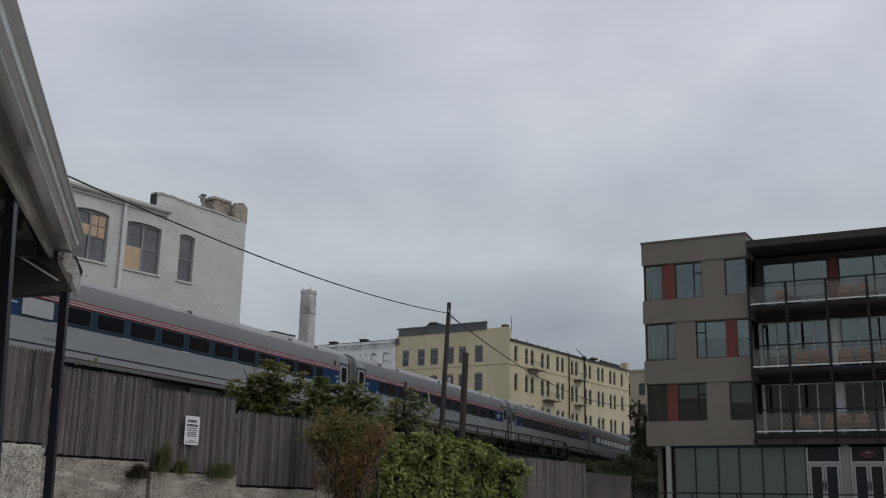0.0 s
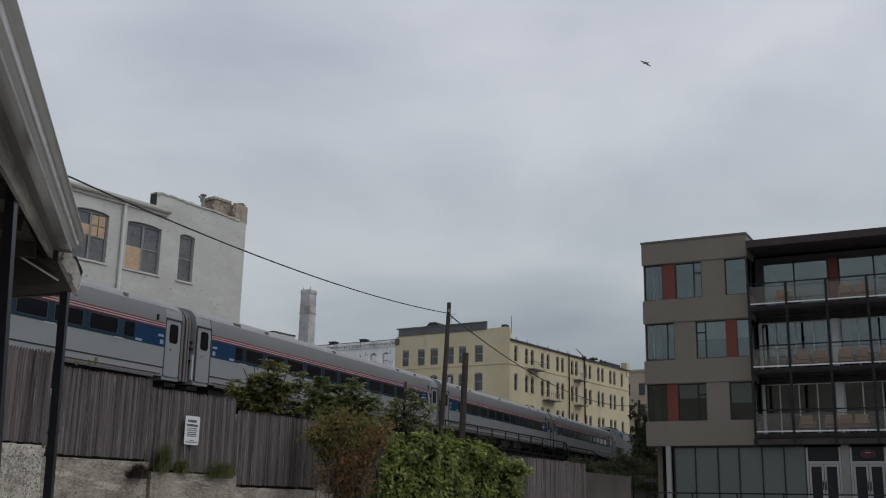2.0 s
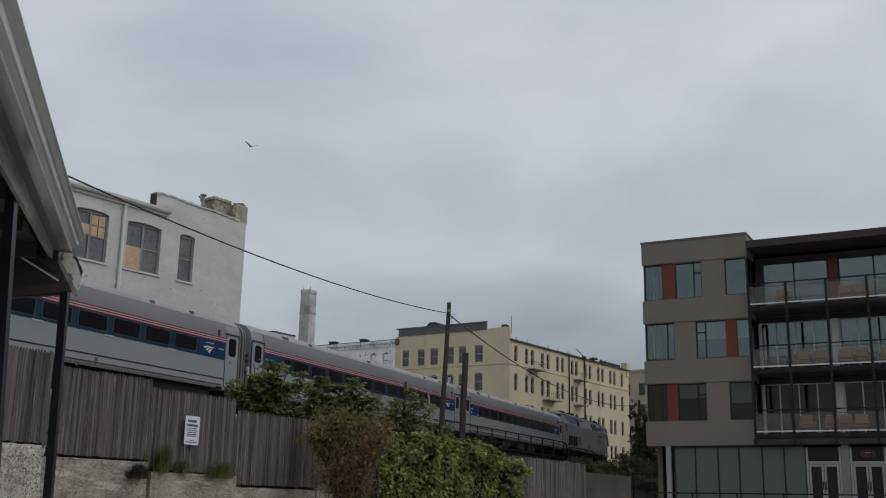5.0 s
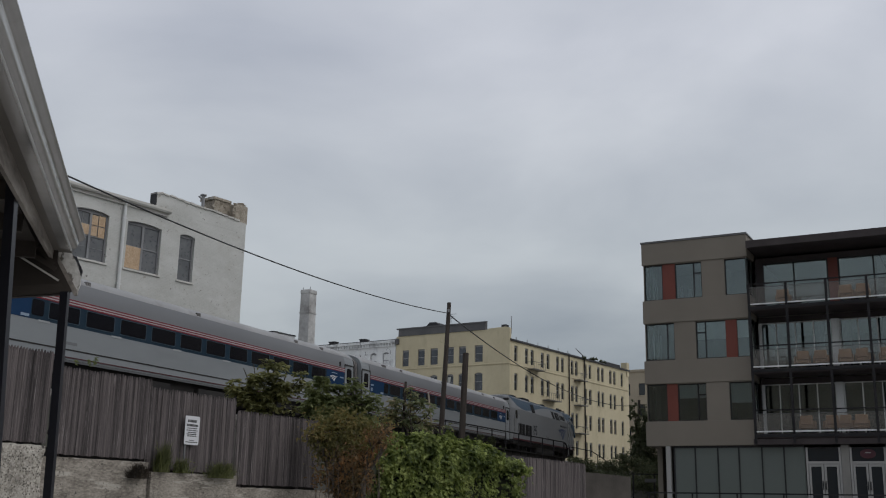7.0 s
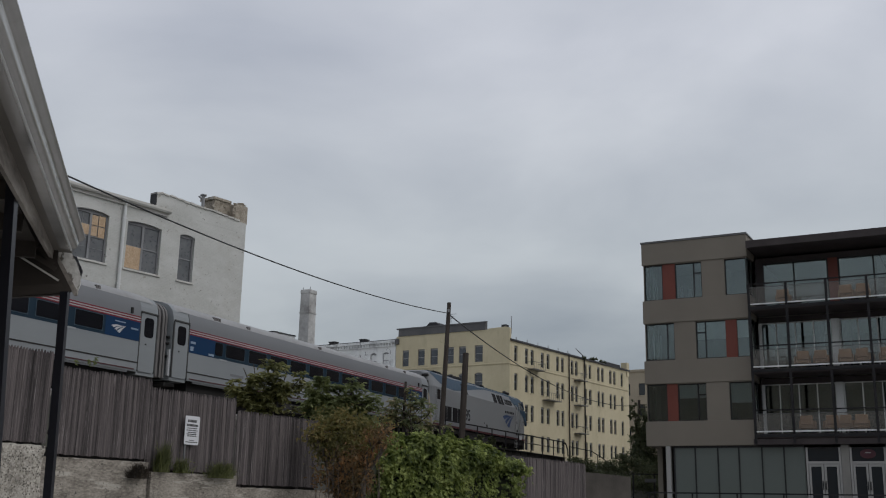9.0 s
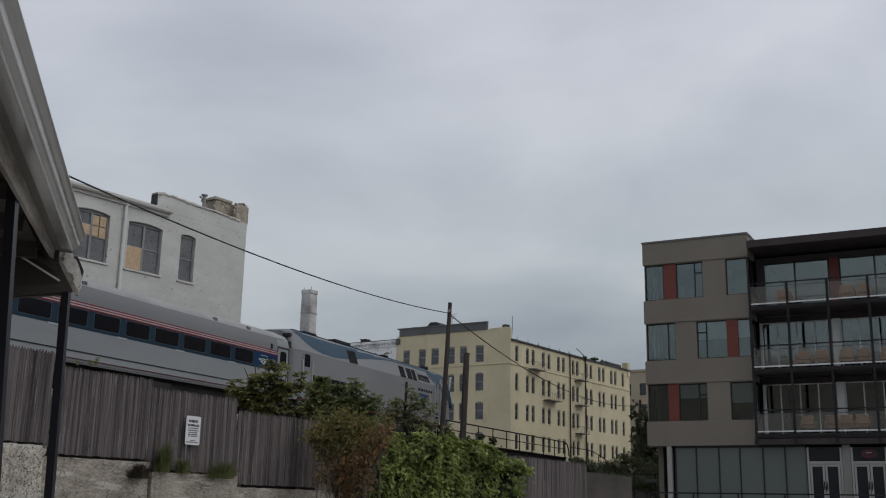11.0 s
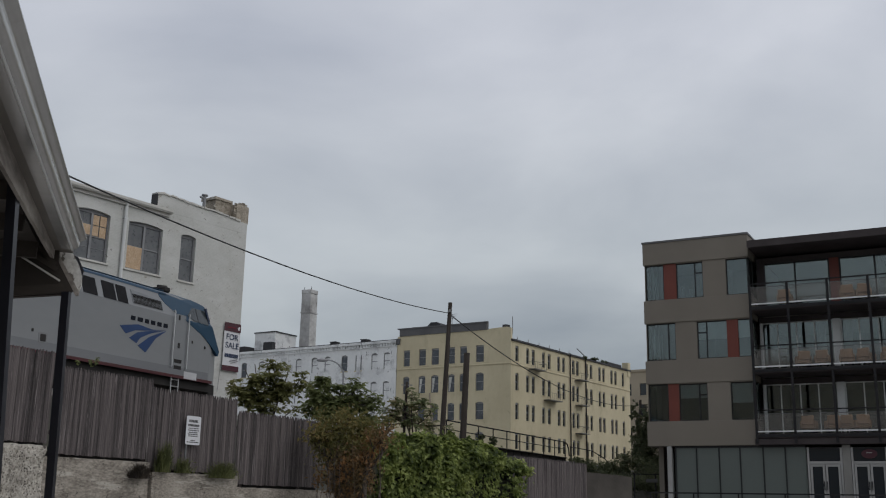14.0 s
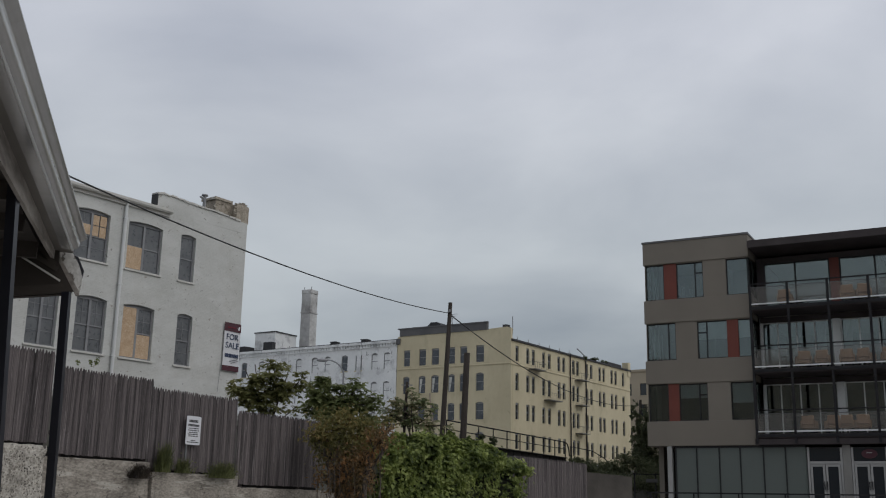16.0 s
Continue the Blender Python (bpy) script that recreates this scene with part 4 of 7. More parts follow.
# ---------------------------------------------------------------- the apartment building
def apartment():
    o = thing("apartment_building", pose(11.037, 55.5, 0, 0, 0, -28.5), "four-storey modern apartment building, taupe block with glazed balconies", "apartment building")
    # solid block: bands and piers
    G = 1.85
    holes = [(0.0, 1.02, 12.62, 14.58), (1.70, 3.16, 12.62, 14.56), (4.37, 5.5, 12.62, 14.56),
             (0.0, 1.58, 9.34, 11.34), (2.72, 5.5, 9.34, 11.32),
             (0.0, 1.08, 6.13, 8.08), (1.64, 3.16, 6.13, 8.06), (4.34, 5.5, 6.13, 8.06)]
    reds = [(1.02, 1.70, 12.62, 14.58), (1.08, 1.64, 6.13, 8.08)]
    part("wall", walled(-0.02, 5.5, 4.85, 15.8, 0.3, holes + reds), M_STUCCO, o)
    for a, b, c, d in reds + [(4.28, 4.86, 9.34, 11.32)]:
        part("panel", boxed(a, b, 0.06, 0.14, c, d), M_REDPANEL, o, "rust-red infill panel")
    part("soffit", boxed(-0.02, 5.5, 0.304, 9, 4.9, 5.1), M_STUCCO, o)
    # bands wrap the corners
    for z0, z1 in ((14.6, 15.8), (11.36, 12.60), (8.10, 9.32), (4.85, 6.11)):
        part("band", boxed(-0.10, 5.58, -0.05, -0.004, z0, z1, bev=0.008), M_STUCCO, o)
        part("band", boxed(5.504, 5.58, 0.0, 1.6, z0, z1), M_STUCCO, o)
        part("band", boxed(-0.10, -0.024, 0.0, 7.0, z0, z1), M_STUCCO, o)
    part("coping", boxed(-0.14, 5.62, -0.09, 7.0, 15.803, 15.90), M_RAILGREY, o)
    for (a, b, c, d) in holes:
        bm = bmesh.new()
        w = 0.05
        box(bm, a, a + w, 0.10, 0.20, c, d)
        box(bm, b - w, b, 0.10, 0.20, c, d)
        box(bm, a + w, b - w, 0.10, 0.20, c, c + w)
        box(bm, a + w, b - w, 0.10, 0.20, d - w, d)
        if b - a > 2:
            box(bm, 3.19, 3.25, 0.10, 0.20, c, d)
            box(bm, a + w, 3.19, 0.10, 0.20, d - 0.62, d - 0.56)
        elif 1.4 < b - a < 1.55:
            m_x = b - 0.45
            box(bm, m_x - 0.03, m_x + 0.03, 0.10, 0.20, c, d)
            box(bm, m_x, b - w, 0.10, 0.20, d - 0.62, d - 0.56)
        elif b - a > 1.55:
            box(bm, 1.14, 1.20, 0.10, 0.20, c, d)
        win = part("window", bm, M_BLACKFRAME, o)
        part("pane", boxed(a + w, b - w, 0.145, 0.155, c + w, d - w), M_APTGLASS, win)
        # pale upper halves: blinds that also stand for sky mirrored in the glass
        if (c < 7 and a > 1) or (9 < c < 10 and a > 2):
            part("blind", boxed(a + w, b - w, 0.22, 0.23, d - 0.75 - 0.3 * (a > 4) - 0.2 * (c > 9), d - w), M_BLIND, win, "half-lowered pale blind, also standing for reflected sky")
        if c > 12 and a < 2 or 9 < c < 10 and a < 1:
            for k, (f, w2, h2) in enumerate(((0.22, 0.10, 1.0), (0.42, 0.06, 0.72)) if a < 1 else ((0.10, 0.16, 0.38), (0.40, 0.18, 0.30), (0.62, 0.07, 0.42))):
                part("curtain", curtain_mesh(a + (b - a) * f, a + (b - a) * f + w2, 0.5, c + 0.02, c + (d - c) * h2), M_CURTAIN, win, "pale hanging curtain")
    # rooms behind the block's glass
    for z in (15.1, 11.85, 8.6, 5.15):
        part("floor_slab", boxed(0.05, 5.45, 0.31, 8.8, z - 0.12, z + 0.1), M_INTERIOR, o)
    part("room_wall", boxed(0.05, 5.45, 5.0, 5.15, 5.3, 15.0), M_INTERIOR, o)
    part("room_wall", boxed(3.5, 3.6, 0.32, 5.0, 5.3, 15.0), M_INTERIOR, o)
    # corner glazing on the two returns
    for x in (-0.02, 5.5):
        for (c, d) in ((12.62, 14.58), (9.34, 11.34), (6.13, 8.08)):
            bm = bmesh.new()
            for y in (0.30, 1.1):
                box(bm, x - 0.03, x + 0.03, y, y + 0.05, c, d)
            part("pane", boxed(x - 0.005, x + 0.005, 0.1, 1.6, c, d), M_APTGLASS, part("window", bm, M_BLACKFRAME, o))
    part("side_wall", boxed(-0.02, 0.25, 1.6, 9.0, 1.85, 15.6), M_STUCCO, o)
    part("roof", boxed(0.26, 40, 0.31, 14, 15.3, 15.5), M_ROOFDARK, o)
    # recessed living rooms with balconies
    END = 40.0
    bays = [5.62, 7.48, 9.42, 11.33, 13.2, 15.1, 17.0, 18.9, 20.8, 22.7, 24.6, 26.5, 28.4, 30.3, 32.2, 34.1, 36.0, 38, END]
    part("roof_canopy", boxed(5.62, END, -0.35, 9.0, 14.98, 15.26, bev=0.02), M_BALCONY, o, "dark thin roof slab over the balconies")
    part("fascia", boxed(5.62, END, -0.42, -0.354, 14.96, 15.34), M_BALCONY, o)
    part("back_wall", boxed(0.3, END, 9.0, 9.3, 1.85, 15.4), M_INTERIOR, o)
    part("end_wall", boxed(END, END + 0.3, 0, 9.3, 1.85, 15.4), M_STUCCO, o)
    for lev, z in enumerate((11.85, 8.62, 5.38)):
        deck = part("balcony", boxed(5.62, END, -0.30, 1.75, z - 0.22, z, bev=0.02), M_BALCONY, o)
        part("deck_edge", boxed(5.62, END, -0.36, -0.304, z - 0.16, z - 0.02), M_DARKSTEEL, deck)
        part("floor_slab", boxed(5.62, END, 1.76, 8.9, z - 0.22, z - 0.02), M_INTERIOR, o)
        # glazed back of the balcony
        head = z + 2.68
        part("lintel", boxed(5.62, END, 1.78, 2.0, head, z + 2.98), M_BALCONY, o)
        if lev == 0:
            edges = [6.0, 7.58, 9.28, 9.83, 11.52, 13.2, 13.75, 15.45, 17.2, 17.75, 19.4, 21.1, 21.65, 23.3, 25.0, 27, 29, 31, 33, 35, 37, END]
        else:
            edges = [5.75, 6.52, 7.48, 8.38, 9.28, 9.69, 10.55, 11.48, 12.4, 13.2, 13.62, 14.5, 15.4, 16.3, 17.2, 17.62, 18.5, 19.5, 20.5, 21.5, 22.5, 23.5, 25, 27, 29, 31, 33, 35, 37, END]
        part("side_pier", boxed(5.62, edges[0], 1.75, 2.0, z, head), M_BALCONY if lev == 0 else M_WHITEFRAME, o)
        w = 0.03 if lev else 0.04
        for i, (a, b) in enumerate(zip(edges, edges[1:])):
            if b - a < 0.6:
                if lev == 0:
                    part("panel", boxed(a + w, b - w, 1.72, 1.9, z, head), M_REDPANEL, o, "rust-red infill panel")
                else:
                    part("column", boxed(a + w, b - w, 1.55, 1.9, z, head), M_WHITEFRAME, o, "white cladded column")
                continue
            bm = bmesh.new()
            box(bm, a - w, a + w, 1.80, 1.90, z, head)
            box(bm, b - w, b + w, 1.801, 1.899, z, head - 0.002)
            box(bm, a + w, b - w, 1.81, 1.89, z, z + 0.08)
            box(bm, a + w, b - w, 1.81, 1.89, head - 0.05, head)
            win = part("window", bm, M_WHITEFRAME if lev else M_BLACKFRAME, o)
            part("pane", boxed(a + w + 0.001, b - w - 0.001, 1.845, 1.855, z + 0.08, head - 0.05), M_APTGLASS, win)
            if lev == 1 and i in (3, 5, 8, 12):
                part("curtain", curtain_mesh(a + 0.05, a + 0.05 + (b - a) * 0.5, 2.15, z, head), M_CURTAIN, win, "pale hanging curtain")
        for x in (5.62, 11.6, 17.3, 23.4, 31):
            part("party_wall", boxed(x - 0.06, x + 0.06, 2.01, 8.9, z, z + 2.98), M_INTERIOR, o)
        # railing, one panel to a bay
        for i in range(len(bays) - 1):
            a, b = bays[i], bays[i + 1]
            r = part("railing", boxed(a, b, -0.33, -0.27, z + 1.14, z + 1.20), M_DARKSTEEL, o)
            part("bar", boxed(a + 0.05, b - 0.05, -0.32, -0.28, z + 0.97, z + 1.0), M_RAILGREY, r)
            part("bar", boxed(a + 0.05, b - 0.05, -0.32, -0.28, z + 0.08, z + 0.15), M_WHITEFRAME, r)
            part("infill", boxed(a + 0.06, b - 0.06, -0.306, -0.298, z + 0.16, z + 0.97), M_MESHGLASS, r, "perforated translucent metal screen")
    for x in bays[:-1]:
        part("post", boxed(x - 0.06, x + 0.06, -0.34, -0.22, 4.9, 13.0), M_DARKSTEEL, o)
        part("bracket", boxed(x - 0.05, x + 0.05, -0.22, 1.75, 4.9, 5.15), M_DARKSTEEL, o)
    # ground floor: glazed shop front and paired doors
    part("soffit", boxed(5.5, END, -0.28, 1.6, 4.86, 5.14), M_BALCONY, o)
    part("column", boxed(0.92, 1.16, -0.02, 0.30, G - 0.5, 4.84), M_DOORWHITE, o, "pale square corner column")
    xs = [1.30, 2.39, 3.55, 4.61, 5.75, 6.82, 7.84]
    for a, b in zip(xs, xs[1:]):
        bm = bmesh.new()
        box(bm, a, a + 0.07, 0.1, 0.2, G - 0.5, 4.84)
        box(bm, a + 0.07, b, 0.1, 0.2, 4.74, 4.84)
        win = part("window", bm, M_BLACKFRAME, o)
        part("pane", boxed(a + 0.07, b, 0.14, 0.16, G - 0.5, 4.74), M_SHOPGLASS, win)
    for a in (7.9, 9.93, 11.95, 13.98, 16.0):
        bm = bmesh.new()
        w = 1.62
        for x in (a, a + w - 0.09):
            box(bm, x, x + 0.09, 0.02, 0.18, G - 0.5, 4.72)
        box(bm, a + 0.09, a + w - 0.09, 0.02, 0.18, 3.93, 4.05)
        d = part("door_frame", bm, M_DOORWHITE, o, "white double door frame")
        part("transom_pane", boxed(a + 0.09, a + w - 0.09, 0.1, 0.12, 4.05, 4.72), M_GLASS, d)
        for k in (0, 1):
            b = a + 0.11 + k * 0.71
            bm = bmesh.new()
            box(bm, b, b + 0.10, 0.05, 0.12, G, 3.92)
            box(bm, b + 0.58, b + 0.68, 0.05, 0.12, G, 3.92)
            box(bm, b + 0.10, b + 0.58, 0.05, 0.12, 3.80, 3.92)
            box(bm, b + 0.10, b + 0.58, 0.05, 0.12, G, G + 0.25)
            leaf = part("door_leaf", bm, M_DOORWHITE, d)
            part("pane", boxed(b + 0.10, b + 0.58, 0.08, 0.09, G + 0.25, 3.80), M_GLASS, leaf)
            part("pull_handle", boxed(b + (0.60 if k == 0 else 0.02), b + (0.64 if k == 0 else 0.06), 0.0, 0.05, 2.7, 3.1), M_DARKSTEEL, leaf)
        part("pier", boxed(a + w + 0.02, a + 2.01, 0.0, 0.3, G - 0.5, 4.84), M_PIER, o)
    bm = bmesh.new()
    bmesh.ops.create_circle(bm, cap_ends=True, segments=24, radius=0.36, matrix=pose(10.75, 0.06, 4.40, 90) @ Matrix.Diagonal((1, 0.62, 1, 1)))
    g = bmesh.ops.extrude_face_region(bm, geom=bm.faces[:])
    bmesh.ops.translate(bm, verts=[v for v in g["geom"] if isinstance(v, bmesh.types.BMVert)], vec=(0, 0.02, 0))
    sg = part("shop_sign", bm, M_MAROON, o, "small red oval sign over a door")
    part("print_bar", boxed(10.62, 10.88, 0.03, 0.04, 4.43, 4.47), M_DOORWHITE, sg)
    return o


def curtain_mesh(x0, x1, y, z0, z1):
    bm = bmesh.new()
    n = 14
    a = [bm.verts.new((x0 + (x1 - x0) * i / n, y + (0.05 if i % 2 else -0.05), z0)) for i in range(n + 1)]
    b = [bm.verts.new((x0 + (x1 - x0) * i / n, y + (0.05 if i % 2 else -0.05), z1)) for i in range(n + 1)]
    for i in range(n):
        bm.faces.new((a[i], a[i + 1], b[i + 1], b[i]))
    bmesh.ops.solidify(bm, geom=bm.faces[:], thickness=0.01)
    return bm


def screen_mat():
    m = bpy.data.materials.new("perforated_screen")
    m.use_nodes = True
    n, l = m.node_tree.nodes, m.node_tree.links
    b = n["Principled BSDF"]
    b.inputs["Base Color"].default_value = (0.26, 0.245, 0.22, 1)
    b.inputs["Roughness"].default_value = 0.5
    o = n["Material Output"]
    t, mx = n.new("ShaderNodeBsdfTransparent"), n.new("ShaderNodeMixShader")
    mx.inputs[0].default_value = 0.2
    l.new(t.outputs[0], mx.inputs[1])
    l.new(b.outputs[0], mx.inputs[2])
    l.new(mx.outputs[0], o.inputs[0])
    return m


M_MESHGLASS = screen_mat()
APT = pose(11.037, 55.5, 0, 0, 0, -28.5)
apartment()


def balcony_chair(x, y, z, turn):
    o = thing("balcony_chair", APT @ pose(x, y, z, 0, 0, turn), "tan cushioned armchair on a balcony", "chair", "balcony chairs")
    part("seat", boxed(-0.3, 0.3, -0.3, 0.3, 0.28, 0.46, bev=0.04), M_TANCLOTH, o)
    part("backrest", boxed(-0.3, 0.3, 0.22, 0.36, 0.462, 0.92, bev=0.04), M_TANCLOTH, o)
    for x_ in (-0.36, 0.30):
        part("armrest", boxed(x_, x_ + 0.06, -0.3, 0.36, 0.30, 0.66, bev=0.02), M_TANCLOTH, o)
    for a in (-0.26, 0.26):
        for b in (-0.26, 0.26):
            part("leg", boxed(a - 0.03, a + 0.03, b - 0.03, b + 0.03, 0, 0.278), M_DARKSTEEL, o)
    return o


first = balcony_chair(7.9, 0.7, 8.62, 200)
for x, z, r in ((8.9, 8.62, 170), (10.0, 8.62, 185), (10.9, 8.62, 160), (11.9, 8.62, 190), (8.0, 5.38, 175), (9.1, 5.38, 200), (9.9, 5.38, 160), (10.5, 5.38, 190),
                (7.2, 11.85, 180), (10.3, 11.85, 170), (11.0, 11.85, 190), (13.9, 8.62, 180), (12.8, 5.38, 175), (13.6, 5.38, 190)):
    copy_thing(first, APT @ pose(x, 0.7, z, 0, 0, r))


# ---------------------------------------------------------------- fence and retaining wall
FE = pose(-7.68, 19.2, 0, 0, 0, 60)


def picket_mesh(h, w, seed):
    r = random.Random(seed)
    bm = bmesh.new()
    t = 0.02
    pts = [(-w / 2, 0), (w / 2, 0), (w / 2, h - 0.05), (w * 0.10, h), (-w * 0.10, h - r.uniform(0, 0.006)), (-w / 2, h - 0.05 - r.uniform(0, 0.01))]
    prism(bm, pts, 0, t, axis="Y")
    me = bpy.data.meshes.new("picket")
    bm.to_mesh(me)
    bm.free()
    me.materials.append(M_FENCE)
    return me


def retaining_wall():
    o = thing("retaining_wall", FE, "old patched concrete retaining wall under the board fence", "retaining wall", kind="structure")
    rng = np.random.default_rng(4)

    def lump(x0, x1, z1, y0, mat, rough, name, label):
        bm = bmesh.new()
        nx, nz = max(2, int((x1 - x0) / 0.07)), 30
        vs = []
        for i in range(nx + 1):
            col = []
            for j in range(nz + 1):
                x, z = x0 + (x1 - x0) * i / nx, -0.2 + (z1 + 0.2) * j / nz
                d = noise.fractal(Vector((x * 2.2, z * 3.2, 1.7)), 0.8, 2.0, 5) * rough * 1.4
                d += -0.05 * rough / 0.03 * max(0, noise.noise(Vector((x * 9, z * 9, 4.0))) - 0.45)
                col.append(bm.verts.new((x, y0 - d, z - (0.015 * noise.noise(Vector((x * 5, 0, 0))) if j == nz else 0))))
            vs.append(col)
        for i in range(nx):
            for j in range(nz):
                bm.faces.new((vs[i][j], vs[i + 1][j], vs[i + 1][j + 1], vs[i][j + 1]))
        back = [bm.verts.new((c[-1].co.x, y0 + 0.4, c[-1].co.z)) for c in vs]
        for i in range(nx):
            bm.faces.new((vs[i][-1], vs[i + 1][-1], back[i + 1], back[i]))
        for c, bk in ((vs[0], back[0]), (vs[-1], back[-1])):
            low = bm.verts.new((bk.co.x, bk.co.y, c[0].co.z))
            bm.faces.new([*c, bk, low])
        bmesh.ops.recalc_face_normals(bm, faces=bm.faces)
        part(name, bm, mat, o, label)

    lump(-14, 0.62, 2.55, 0.0, M_CONCRETE, 0.035, "wall_section", "pitted concrete with exposed stones")
    lump(0.6, 3.32, 2.36, 0.03, M_CONCRETE2, 0.02, "wall_section", "poured concrete with board marks")
    lump(3.34, 6.02, 2.17, -0.05, M_CONCRETE2, 0.012, "wall_section", "smooth concrete block with a flat ledge")
    lump(6.03, 10.6, 1.92, 0.02, M_CONCRETE2, 0.02, "wall_section", "")
    # stones showing in the pitted part
    bm = bmesh.new()
    for i in range(900):
        x, z = rng.uniform(-1.2, 0.6), rng.uniform(1.2, 2.5)
        s = rng.uniform(0.006, 0.02)
        bmesh.ops.create_icosphere(bm, subdivisions=1, radius=s, matrix=Matrix.LocRotScale((x, -0.012 + rng.uniform(-0.015, 0.01), z), Euler(rng.uniform(0, 6, 3)), (1.3, 0.6, 0.9)))
    st = part("aggregate", bm, M_AGG, o)
    st["kind"] = "stuff"
    return o


M_AGG = surface("wall_aggregate", (0.17, 0.155, 0.135), (0.5, 0.46, 0.40), 0.9, big=3, fine=20, bump=0.3, island=0.8)
retaining_wall()


def board_fence():
    rng = random.Random(11)
    runs = [(-2.4, 0.72, 2.60, 1.74), (0.80, 3.31, 2.42, 1.68), (3.33, 6.08, 2.22, 1.72), (6.10, 9.35, 1.99, 1.70)]
    back = [(20.5, 27.2, 1.62, 1.74)]
    kinds = [picket_mesh(1.0, 0.064 + 0.002 * (i % 3), i) for i in range(6)]
    for k, (a, b, z, h) in enumerate(runs + back):
        o = thing("board_fence", FE @ pose(a, 0.12 if k < 4 else 0.0, z), "weathered grey picket-top board fence section on the retaining wall" if k < 4 else "weathered grey board fence beside the vines", "fence", "board fences")
        for zz in (0.35, 1.25):
            part("rail", boxed(0, b - a, 0.03, 0.08, zz, zz + 0.09), M_FENCE, o)
        for xx in np.arange(0.3, b - a, 2.2):
            part("post", boxed(xx - 0.05, xx + 0.05, 0.08, 0.18, -0.3, h - 0.1), M_FENCE, o)
        # dark strip behind the picket feet, painting the shade in the gap below
        part("gap_shade", boxed(0, b - a, 0.09, 0.12, -0.25, 0.12), M_UNDER, o)
        x = 0.03
        while x < b - a:
            p = new("picket", kinds[rng.randrange(6)])
            p.parent = o
            p.matrix_basis = Matrix.LocRotScale((x, rng.uniform(-0.004, 0.003), rng.uniform(-0.014, 0.006)), Euler((rng.uniform(-0.006, 0.006), rng.uniform(-0.004, 0.004), rng.uniform(-0.02, 0.02))), (1, 1, h * rng.uniform(0.994, 1.005)))
            x += 0.0665
    return


def parking_sign():
    o = thing("parking_sign", FE @ pose(4.52, 0.02, 3.10), "white metal parking notice on the board fence", "sign")
    bm = bmesh.new()
    out = []
    for cx, cz, a0 in ((0.19, 0.275, 0), (-0.19, 0.275, 90), (-0.19, -0.275, 180), (0.19, -0.275, 270)):
        out += [(cx + 0.035 * math.cos(radians(a0 + k * 22.5)), cz + 0.035 * math.sin(radians(a0 + k * 22.5))) for k in range(5)]
    prism(bm, out, -0.004, 0.004, axis="Y")
    part("plate", bm, M_SIGNWHITE, o)
    part("post", boxed(-0.19, -0.15, 0.005, 0.03, -0.62, -0.25), M_RAILGREY, o)
    lines = [(0.20, 0.055, 0.30), (0.11, 0.05, 0.34), (0.045, 0.02, 0.30), (0.0, 0.02, 0.34), (-0.045, 0.02, 0.26), (-0.085, 0.02, 0.32), (-0.125, 0.02, 0.28), (-0.215, 0.016, 0.14), (-0.255, 0.02, 0.36)]
    rng = random.Random(5)
    for z, h, w in lines:
        x = -w / 2
        while x < w / 2 - 0.02:
            b = min(rng.uniform(0.022, 0.034) if h > 0.04 else rng.uniform(0.03, 0.08), w / 2 - x)
            part("print_bar", boxed(x, x + b, -0.0075, -0.0045, z - h / 2, z + h / 2), M_BLACKFRAME, o)
            x += b + (0.010 if h > 0.04 else 0.014)


board_fence()
parking_sign()


# ---------------------------------------------------------------- the canopy
M_RAFTER = surface("brown_rafter", (0.035, 0.028, 0.022), (0.07, 0.055, 0.045), 0.85, big=1.5, fine=12, bump=0.2, stretch=(1, 0.4, 3))


